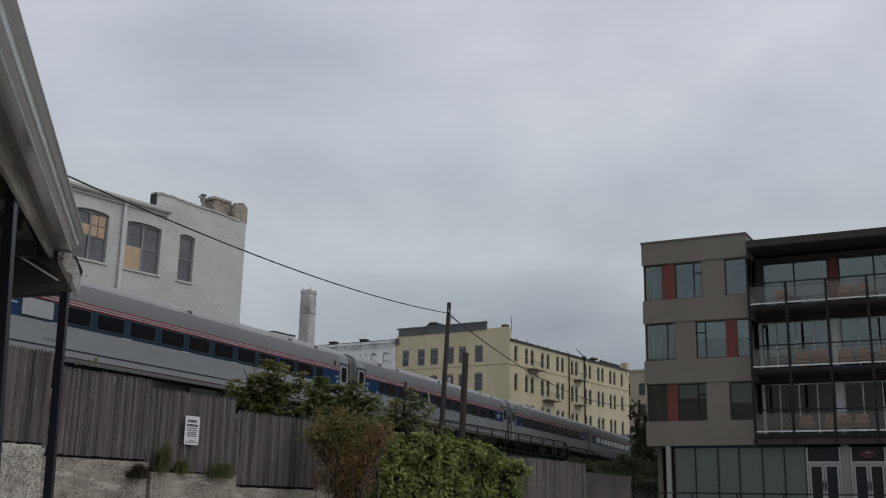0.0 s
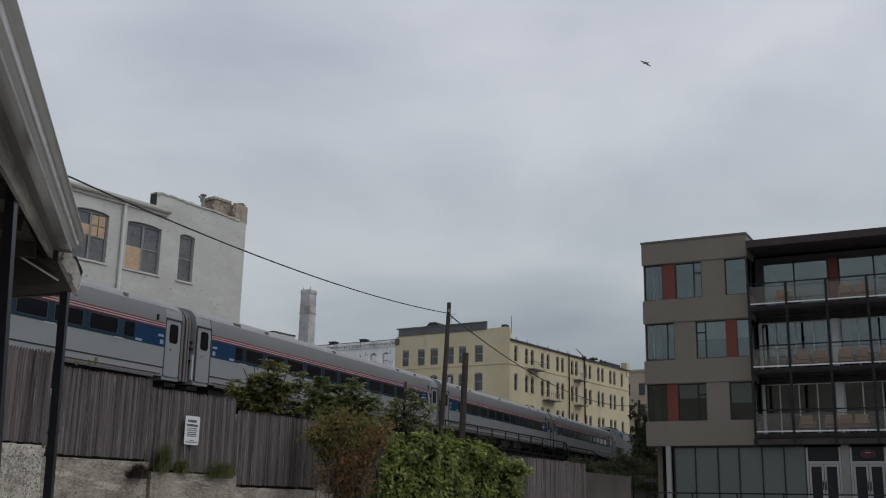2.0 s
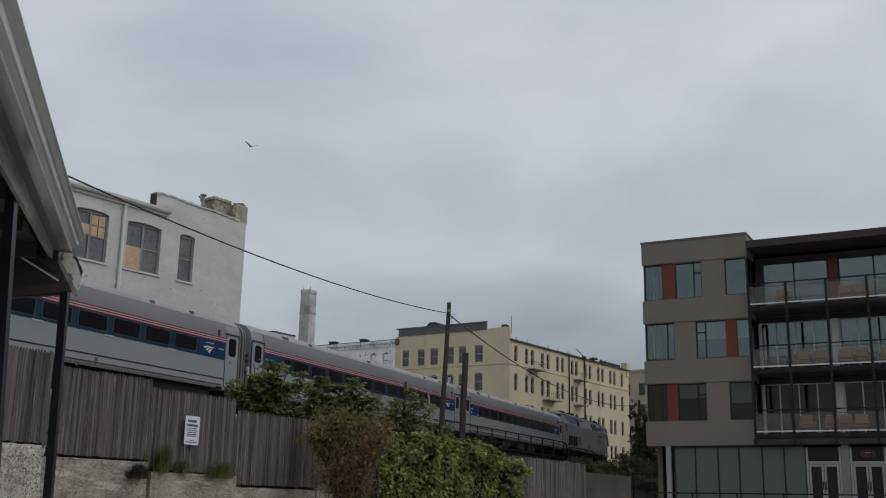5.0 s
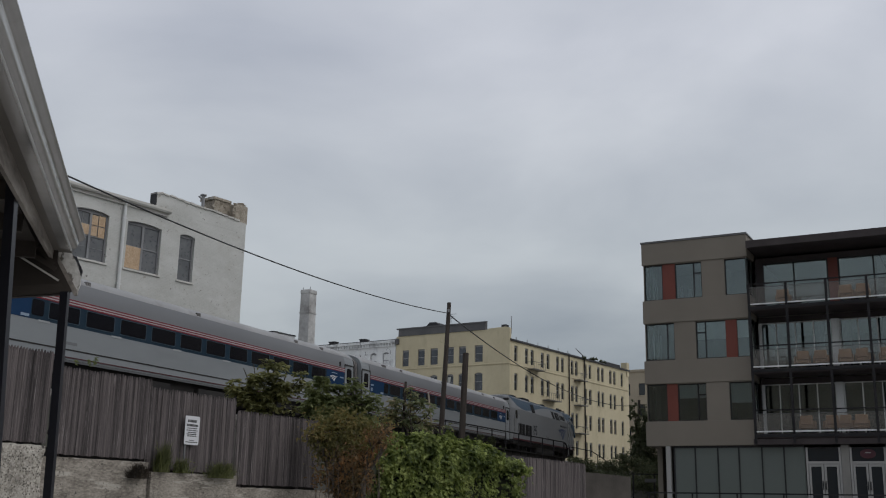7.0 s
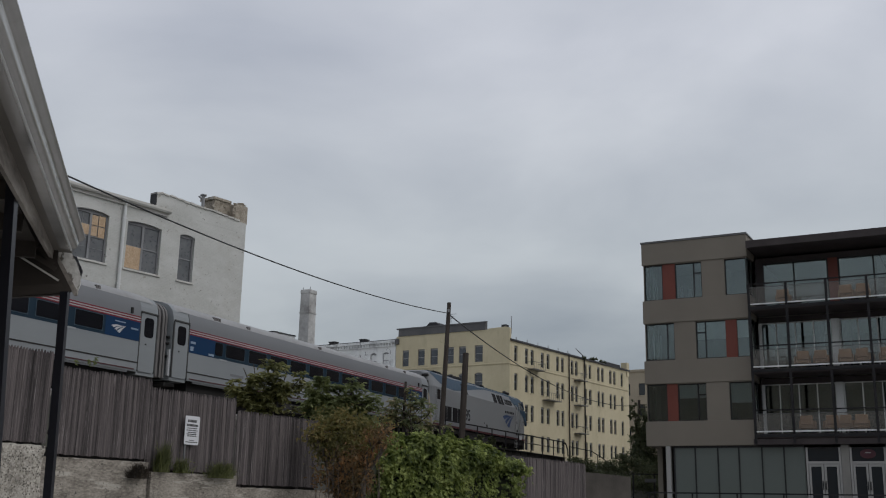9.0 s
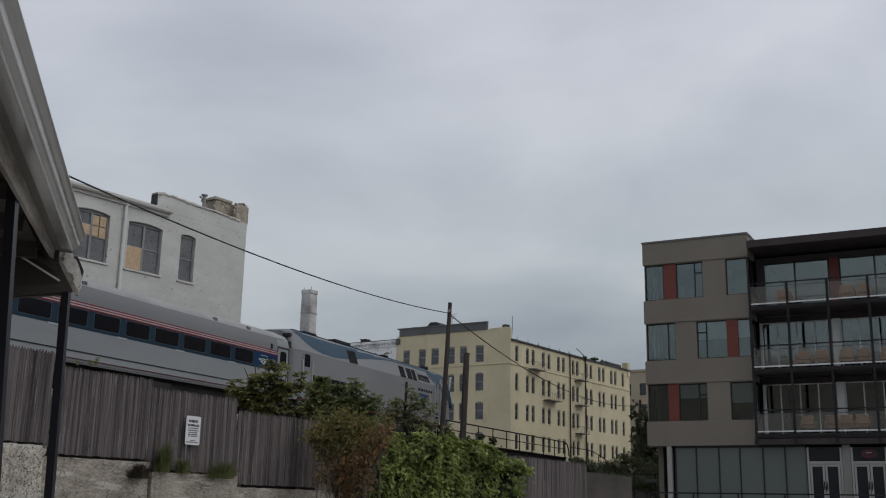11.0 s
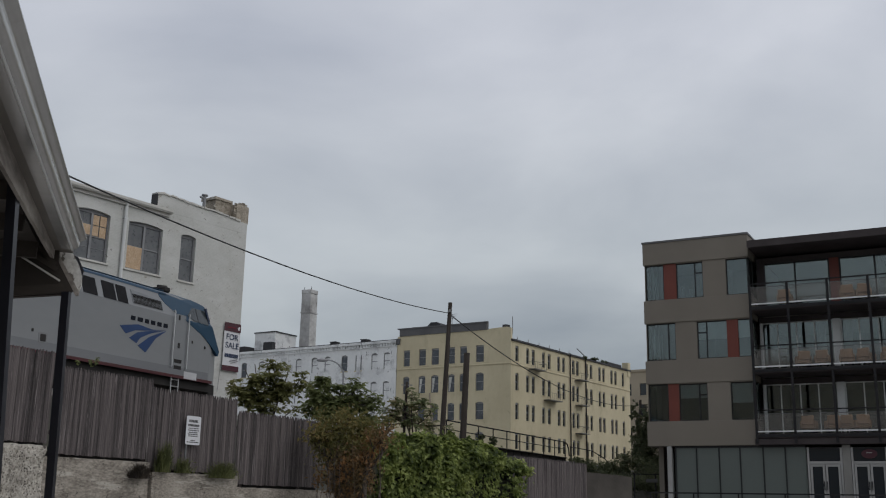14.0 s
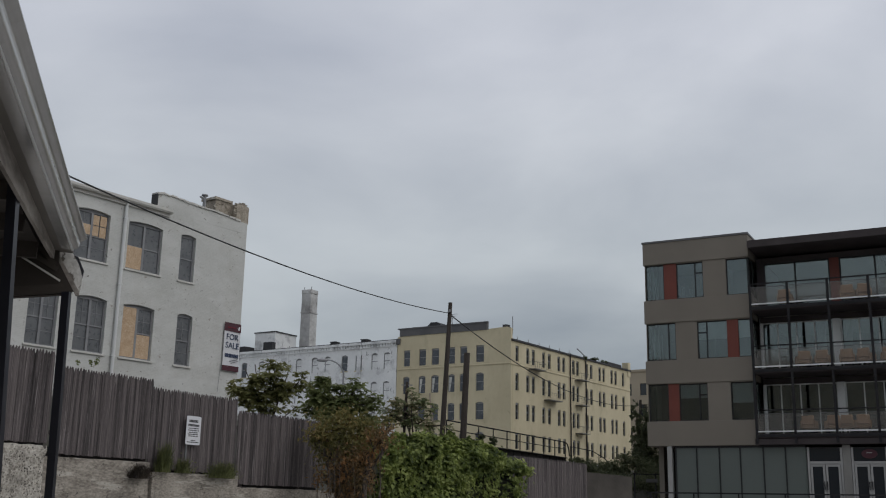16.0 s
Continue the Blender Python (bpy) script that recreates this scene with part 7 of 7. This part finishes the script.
def locomotive():
    """Local x runs from the rear (0) to the nose (20.5)."""
    o = thing("locomotive", pose(0, 0, 0), "silver diesel locomotive with blue roof sweep and blue emblem", "locomotive")
    W = 1.52
    prof = lambda k, top: [(W * k, 0.95), (W * k, 3.30), (W * 0.93 * k, 3.62), (W * 0.80 * k, top - 0.12), (W * 0.62 * k, top), (0, top + 0.03)]
    st = [(0.25, 0.76, 4.20), (0.28, 0.83, 4.22), (0.36, 0.90, 4.25), (0.48, 0.955, 4.28), (0.62, 0.988, 4.295), (0.80, 1.0, 4.30), (17.2, 1.0, 4.30), (18.6, 1.0, 4.24), (19.0, 1.0, 4.18), (19.42, 0.985, 4.12)]
    bm = bmesh.new()
    rows = []
    for x, k, top in st:
        p = prof(k, top)
        full = [(-y, z) for y, z in p] + [(y, z) for y, z in p[::-1][1:]]
        rows.append([bm.verts.new((x, *q)) for q in full])
    # nose: raked windscreen, then a short sloping nose
    for x, k, zs in ((19.74, 0.97, (0.95, 3.25, 3.42, 3.50, 3.55, 3.57)), (20.05, 0.90, (0.95, 2.55, 2.72, 2.80, 2.84, 2.86)), (20.35, 0.84, (0.95, 2.1, 2.22, 2.3, 2.33, 2.34)), (20.45, 0.80, (0.95, 1.5, 1.55, 1.6, 1.62, 1.63))):
        ys = (W * k, W * k, W * 0.93 * k, W * 0.8 * k, W * 0.62 * k, 0)
        p = list(zip(ys, zs))
        full = [(-y, z) for y, z in p] + [(y, z) for y, z in p[::-1][1:]]
        rows.append([bm.verts.new((x, *q)) for q in full])
    for a, b in zip(rows, rows[1:]):
        for i in range(len(a) - 1):
            f = bm.faces.new((a[i], a[i + 1], b[i + 1], b[i]))
    bm.faces.new(rows[0][::-1])
    bm.faces.new(rows[-1])
    bmesh.ops.recalc_face_normals(bm, faces=bm.faces)
    part("body", bm, M_LOCO, o)

    def skin(name, pts, mat, lift=0.006, label=""):
        """A painted plate on the near side; pts are (x, z) and follow the body's side."""
        bm = bmesh.new()
        def y_of(z):
            zs = [(0.0, W), (3.30, W), (3.62, W * 0.93), (4.18, W * 0.80), (4.30, W * 0.62), (4.5, 0.4)]
            for (z0, y0), (z1, y1) in zip(zs, zs[1:]):
                if z <= z1:
                    return y0 + (y1 - y0) * (z - z0) / (z1 - z0)
            return 0.0
        vs = [[bm.verts.new((x, -y_of(z) - lift, z)) for z in np.linspace(a, b, 6)] for x, a, b in pts]
        for p, q in zip(vs, vs[1:]):
            for i in range(5):
                bm.faces.new((p[i], q[i], q[i + 1], p[i + 1]))
        g = bmesh.ops.extrude_face_region(bm, geom=bm.faces[:])
        bmesh.ops.translate(bm, verts=[v for v in g["geom"] if isinstance(v, bmesh.types.BMVert)], vec=(0, lift * 0.9, 0))
        bmesh.ops.recalc_face_normals(bm, faces=bm.faces)
        return part(name, bm, mat, o, label)

    # roof sweep: deep near the rear, thin towards the cab, widening to the nose
    skin("roof_sweep", [(0.62, 4.12, 4.30), (1.03, 3.97, 4.305), (1.53, 3.74, 4.305), (2.06, 3.55, 4.305), (2.91, 3.40, 4.305), (4.16, 3.36, 4.305), (5.68, 3.47, 4.305), (6.88, 3.64, 4.305), (8.77, 3.88, 4.305), (10.64, 4.06, 4.305), (11.9, 4.10, 4.305), (14.5, 4.10, 4.305), (17.0, 4.06, 4.29)], M_BLUEROOF, 0.012, "blue painted roof sweep")
    bm = bmesh.new()
    box(bm, 0.9, 17.2, -0.95, 0.95, 4.33, 4.345)
    part("roof_top", bm, M_BLUEROOF, o)
    skin("cab_sweep", [(16.5, 3.98, 4.28), (16.8, 3.72, 4.28), (17.23, 3.51, 4.27), (17.87, 3.27, 4.26), (18.62, 2.98, 4.20), (19.0, 2.84, 4.14), (19.42, 2.64, 4.06)], M_BLUEROOF, 0.012, "blue painted cab sweep")
    bm = bmesh.new()
    side = [(19.42, 2.64), (19.42, 3.31), (19.74, 3.25), (20.05, 2.72), (20.3, 2.3), (20.22, 2.12), (19.98, 2.30)]
    prism(bm, side, -1.515, -1.37, axis="Y")
    part("nose_sweep", bm, M_BLUEROOF, o, "blue painted nose side")
    bm = bmesh.new()
    v = [bm.verts.new(p) for p in ((19.44, -1.14, 4.08), (19.44, 1.14, 4.08), (19.78, 1.32, 3.50), (19.78, -1.32, 3.50))]
    bm.faces.new(v)
    g = bmesh.ops.extrude_face_region(bm, geom=bm.faces[:])
    bmesh.ops.translate(bm, verts=[q for q in g["geom"] if isinstance(q, bmesh.types.BMVert)], vec=(0.03, 0, 0.03))
    part("windscreen", bm, M_TRAINGLASS, o)
    # windscreen pillar
    bm = bmesh.new()
    up = [bm.verts.new((19.42, -y - 0.012, z + 0.004)) for y, z in ((1.497, 3.30), (1.392, 3.62), (1.198, 4.0), (1.10, 4.05))]
    dn = [bm.verts.new((19.745, -y - 0.012, z + 0.004)) for y, z in ((1.474, 3.25), (1.371, 3.42), (1.30, 3.46), (1.24, 3.48))]
    for k in range(3):
        bm.faces.new((up[k], dn[k], dn[k + 1], up[k + 1]))
    part("pillar", bm, M_BLUEROOF, o, "blue painted windscreen pillar")
    # cab side window
    cw = skin("cab_window", [(18.12, 3.42, 3.50), (18.52, 3.32, 3.86), (19.34, 3.27, 3.86), (19.42, 3.27, 3.6)], M_CABGLASS, 0.02)
    skin("divider", [(18.72, 3.32, 3.85), (18.76, 3.32, 3.85)], M_DARKSTEEL, 0.026).parent = cw
    bm = bmesh.new()
    strip(bm, (19.30, -1.42, 3.96), (19.50, -1.49, 3.34), 0.09, 0.07)
    part("mirror", bm, M_NAVY, o)
    # lower sill in dark red, fuel tank and trucks
    part("sill_stripe", boxed(0.65, 19.9, -1.535, -1.50, 0.95, 1.06), M_DARKRED, o)
    part("underframe", boxed(0.5, 20.1, -1.35, 1.35, 0.62, 0.949), M_UNDER, o)
    for x0, x1 in ((0.6, 7.39), (13.01, 20.0)):
        part("centre_sill", boxed(x0, x1, -0.62, 0.62, 0.12, 0.619), M_UNDER, o)
    part("fuel_tank", boxed(7.4, 13.0, -1.40, 1.40, 0.18, 0.619, bev=0.06), M_UNDER, o)
    truck(o, 4.0, 0.5, 2.75)
    truck(o, 16.6, 0.5, 2.75)
    bm = bmesh.new()
    prism(bm, [(19.9, 0.949), (20.45, 0.949), (20.5, 0.3), (20.1, 0.3)], -1.25, 1.25, axis="Y")
    part("pilot", bm, M_UNDER, o, "dark front pilot plate")
    part("lower_band", boxed(0.7, 19.6, -1.526, -1.50, 1.061, 1.36), M_COACHUP, o, "darker grey lower side band")
    # louvred intakes and windows along the side
    def grille(x0, x1, z0, z1, mat, name, n=0, tilt=0.0, y=None):
        yy = W if y is None else y
        bm = bmesh.new()
        prism(bm, [(x0 + tilt, z0), (x1 + tilt, z0), (x1, z1), (x0, z1)], -yy - 0.012, -yy + 0.25, axis="Y")
        g = part(name, bm, mat, o)
        for i in range(n):
            z = z0 + (z1 - z0) * (i + 0.5) / n
            part("slat", boxed(x0 + 0.04, x1 - 0.02, -yy - 0.03, -yy - 0.013, z - 0.02, z + 0.02), M_GREYFRAME if mat is M_LOCO else M_UNDER, g)
        return g
    for a, b in ((1.95, 3.69), (3.92, 5.60)):
        g = grille(a, b, 1.36, 2.24, M_BLACKGRILLE, "intake_grille", 0)
        part("mullion", boxed((a + b) / 2 - 0.02, (a + b) / 2 + 0.02, -W - 0.04, -W - 0.031, 1.36, 2.24), M_GREYFRAME, g)
    skin("exhaust_window", [(5.84, 3.32, 3.98), (6.77, 3.34, 4.02)], M_BLACKGRILLE, 0.02)
    for a, b in ((12.25, 12.95), (13.27, 14.55)):
        skin("engine_window", [(a, 3.32, 3.96), (b, 3.31, 3.95)], M_BLACKGRILLE, 0.02, "black louvred engine opening")
    skin("engine_window", [(13.92, 3.31, 3.95), (13.97, 3.31, 3.95)], M_LOCO, 0.024)
    lv = skin("louvre", [(14.83, 3.40, 3.92), (16.57, 3.40, 3.80)], M_LOUVRE, 0.016, "grey louvre panel")
    for i in range(8):
        z = 3.42 + i * 0.045
        y = W - 0.12 * (z - 3.30) / 0.32 if z < 3.62 else W * 0.93 - 0.2 * (z - 3.62) / 0.56
        part("slat", boxed(14.88, 16.52, -y - 0.035, -y - 0.01, z, z + 0.022), M_UNDER, lv)
    # rear door, cab door, grab irons
    d = part("door", rounded(1.06, 1.80, 1.3, 3.30, -W - 0.012, -W + 0.02, 0.08), M_LOCO, o)
    part("window", rounded(1.18, 1.69, 2.56, 3.16, -W - 0.02, -W - 0.013, 0.07), M_TRAINGLASS, d)
    for x in (0.95, 1.88):
        bm = bmesh.new()
        rod(bm, (x, -W - 0.07, 1.5), (x, -W - 0.07, 2.85), 0.022, seg=6)
        rod(bm, (x, -W - 0.07, 1.5), (x, -W, 1.5), 0.022, seg=6)
        rod(bm, (x, -W - 0.07, 2.85), (x, -W, 2.85), 0.022, seg=6)
        part("grab_iron", bm, M_CHROME, o)
    d = part("door", boxed(17.32, 17.95, -W - 0.01, -W + 0.02, 1.75, 3.42), M_LOCO, o)
    part("latch", boxed(17.55, 17.66, -W - 0.03, -W - 0.012, 2.1, 2.3), M_UNDER, d)
    part("latch", boxed(17.5, 17.58, -W - 0.03, -W - 0.012, 3.2, 3.38), M_UNDER, d)
    for z in (1.28, 1.52):
        part("step", boxed(17.4, 17.85, -W - 0.012, -W + 0.05, z, z + 0.14), M_UNDER, d)
    for x in (17.18, 18.08):
        bm = bmesh.new()
        rod(bm, (x, -W - 0.08, 1.35), (x, -W - 0.08, 3.5), 0.026, seg=6)
        for z in (1.35, 3.5):
            rod(bm, (x, -W - 0.08, z), (x, -W, z), 0.026, seg=6)
        part("grab_iron", bm, M_CHROME, o)
    bm = bmesh.new()
    for z in (0.35, 0.62, 0.88):
        rod(bm, (17.4, -1.45, z), (17.85, -1.45, z), 0.025, seg=6)
    for x in (17.4, 17.85):
        rod(bm, (x, -1.45, 0.3), (x, -1.45, 1.0), 0.025, seg=6)
    part("ladder", bm, M_CHROME, o)
    part("nose_panel", boxed(18.05, 18.86, -W - 0.016, -W + 0.01, 0.97, 1.25), M_WHITE, o, "pale access plate")
    for x, z in ((18.45, 2.4), (19.3, 2.3), (10.15, 1.62)):
        part("side_port", boxed(x - 0.04, x + 0.04, -W - 0.012, -W + 0.02, z, z + 0.1), M_UNDER, o)
    part("filler_hatch", rounded(10.43, 10.80, 1.33, 1.66, -W - 0.014, -W + 0.02, 0.06), M_GREYFRAME, o)
    part("filler_recess", rounded(10.49, 10.74, 1.36, 1.60, -W - 0.02, -W - 0.0145, 0.04), M_UNDER, o)
    # roof fittings
    for x0, x1, h in ((2.2, 3.4, 0.12), (5.4, 7.1, 0.18), (11.2, 11.8, 0.14), (17.3, 17.7, 0.2)):
        part("roof_hatch", boxed(x0, x1, -0.9, 0.9, 4.345, 4.345 + h, bev=0.04), M_UNDER, o)
    bm = bmesh.new()
    rod(bm, (17.4, -0.5, 4.6), (17.9, -0.5, 4.62), 0.05, 0.09, seg=8)
    part("horn", bm, M_UNDER, o)
    # rear hood and corner
    part("rear_diaphragm", boxed(0.02, 0.248, -0.6, 0.6, 0.9, 3.4), M_DIAPH, o)
    for z0, z1 in ((3.30, 3.62), (3.86, 4.02)):
        part("rear_box", boxed(0.10, 0.30, -1.30, -0.9, z0, z1, bev=0.02), M_UNDER, o, "dark fitting on the rear wall")
    bm = bmesh.new()
    for z in (2.05, 2.35, 2.75):
        rod(bm, (0.02, -1.16, z), (0.26, -1.10, z + 0.05), 0.03, seg=6)
    part("hose", bm, M_DIAPH, o)
    part("rear_step", boxed(0.62, 1.0, -W - 0.03, -W + 0.1, 0.72, 0.94), M_UNDER, o)
    num = lettering("number", "195", 1.06, M_INK, o, pose(6.52, -W - 0.006, 1.92, 90) @ Matrix.Diagonal((0.90, 1, 1, 1)))
    num.data.offset = 0.006
    emblem(o, 14.18, 2.47, 0.98, -W - 0.004, M_LOGOBLUE)
    x = 14.75
    for w in (0.25, 0.3, 0.22, 0.25, 0.25, 0.25):
        part("print_bar", boxed(x, x + w, -W - 0.008, -W - 0.001, 2.76, 2.92), M_INK, o)
        x += w + 0.12
    return o


M_BLUEROOF = surface("loco_blue_paint", (0.020, 0.054, 0.094), (0.027, 0.067, 0.114), 0.45, big=0.4, fine=5, bump=0.02, spec=0.25)
M_BLACKGRILLE = surface("black_grille", (0.006, 0.006, 0.007), (0.014, 0.013, 0.014), 0.7, big=2, fine=20, bump=0.1, spec=0.15)
M_INK = surface("black_number_paint", (0.006, 0.008, 0.014), (0.010, 0.012, 0.02), 0.5, bump=0.0, spec=0.15)
M_LOUVRE = surface("louvre_grey", (0.14, 0.15, 0.16), (0.19, 0.2, 0.21), 0.5, big=1, fine=8, bump=0.02)
LOCO = locomotive()
LOCO.scale = (1, 1, 0.975)
COACHES = [coach("silver passenger coach with a plain white side panel and dark windows", "blank", "plain"),
           coach("silver passenger coach with blue window band and red stripes", "plain", "emblem")]
for c in COACHES:
    c.scale = (1, 1, 0.975)
for _ in range(2):
    COACHES.append(copy_thing(COACHES[1], pose(0, 0, 0)))


# ---------------------------------------------------------------- birds
def gull(label, s=0.8):
    o = thing("gull", pose(0, 0, 0), label, "bird", "birds")
    bm = bmesh.new()
    bmesh.ops.create_uvsphere(bm, u_segments=12, v_segments=8, radius=1, matrix=Matrix.Diagonal((0.24 * s, 0.075 * s, 0.075 * s, 1)))
    bmesh.ops.create_uvsphere(bm, u_segments=10, v_segments=6, radius=1, matrix=Matrix.Translation((0.25 * s, 0, 0.02 * s)) @ Matrix.Diagonal((0.07 * s, 0.05 * s, 0.05 * s, 1)))
    rod(bm, (0.3 * s, 0, 0.02 * s), (0.38 * s, 0, 0.0), 0.018 * s, 0.004 * s, seg=6)
    part("body", bm, M_BIRD, o, smooth=True)
    bm = bmesh.new()
    prism(bm, [(-0.2 * s, -0.03 * s), (-0.2 * s, 0.03 * s), (-0.4 * s, 0.08 * s), (-0.4 * s, -0.08 * s)], -0.008 * s, 0.008 * s, axis="Z")
    part("tail", bm, M_BIRD, o)
    wings = []
    for sg in (-1, 1):
        bm = bmesh.new()
        prism(bm, [(0.12 * s, 0), (0.17 * s, sg * 0.28 * s), (0.02 * s, sg * 0.72 * s), (-0.06 * s, sg * 0.7 * s), (-0.06 * s, sg * 0.3 * s), (-0.12 * s, 0)], -0.01 * s, 0.01 * s, axis="Z")
        wings.append(part("wing", bm, M_BIRDTIP, o, m=pose(0, sg * 0.04 * s, 0.03 * s)))
    return o, wings


GULL, GULL_WINGS = gull("grey gull flapping across the sky")


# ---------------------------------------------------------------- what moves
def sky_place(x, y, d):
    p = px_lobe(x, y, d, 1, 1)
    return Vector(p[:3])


def motions():
    times = [i * 0.5 for i in range(33)]
    climb = math.degrees(math.atan(GRADE))
    # coaches: both trucks on the line
    for k, c in enumerate(COACHES):
        rows = []
        for t in times:
            s = -16.91 + 26.07 * k - travelled(t)
            xa, ya, _ = on_track(s - 9)
            xb, yb, _ = on_track(s + 9)
            rows.append((t, pose((xa + xb) / 2, (ya + yb) / 2, RAIL + GRADE * s, 0, -climb, math.degrees(math.atan2(yb - ya, xb - xa)))))
        walk(c, rows)
    rows = []
    for t in times:
        s = 74.1 - travelled(t)
        xa, ya, _ = on_track(s + 4)
        xb, yb, _ = on_track(s + 16.6)
        h = math.atan2(yb - ya, xb - xa)
        rows.append((t, pose(xa - 4 * math.cos(h), ya - 4 * math.sin(h), RAIL + GRADE * s, 0, -climb, math.degrees(h))))
    walk(LOCO, rows)
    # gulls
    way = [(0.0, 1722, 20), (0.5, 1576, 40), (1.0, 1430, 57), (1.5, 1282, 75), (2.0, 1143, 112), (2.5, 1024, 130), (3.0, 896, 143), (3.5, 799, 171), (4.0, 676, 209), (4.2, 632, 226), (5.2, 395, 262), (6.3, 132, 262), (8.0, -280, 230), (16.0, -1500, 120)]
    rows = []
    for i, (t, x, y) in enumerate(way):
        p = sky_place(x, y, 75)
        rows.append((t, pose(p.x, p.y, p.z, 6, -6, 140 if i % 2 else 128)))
    walk(GULL, rows)
    flap = []
    t, k = 0.0, 0
    while t <= 16.0:
        flap.append((t, 26 if k % 2 else -8))
        t, k = round(t + 0.2, 2), k + 1
    for sg, w in zip((-1, 1), GULL_WINGS):
        walk(w, [(t, pose(0, sg * 0.04, 0.03, sg * a)) for t, a in flap])


motions()
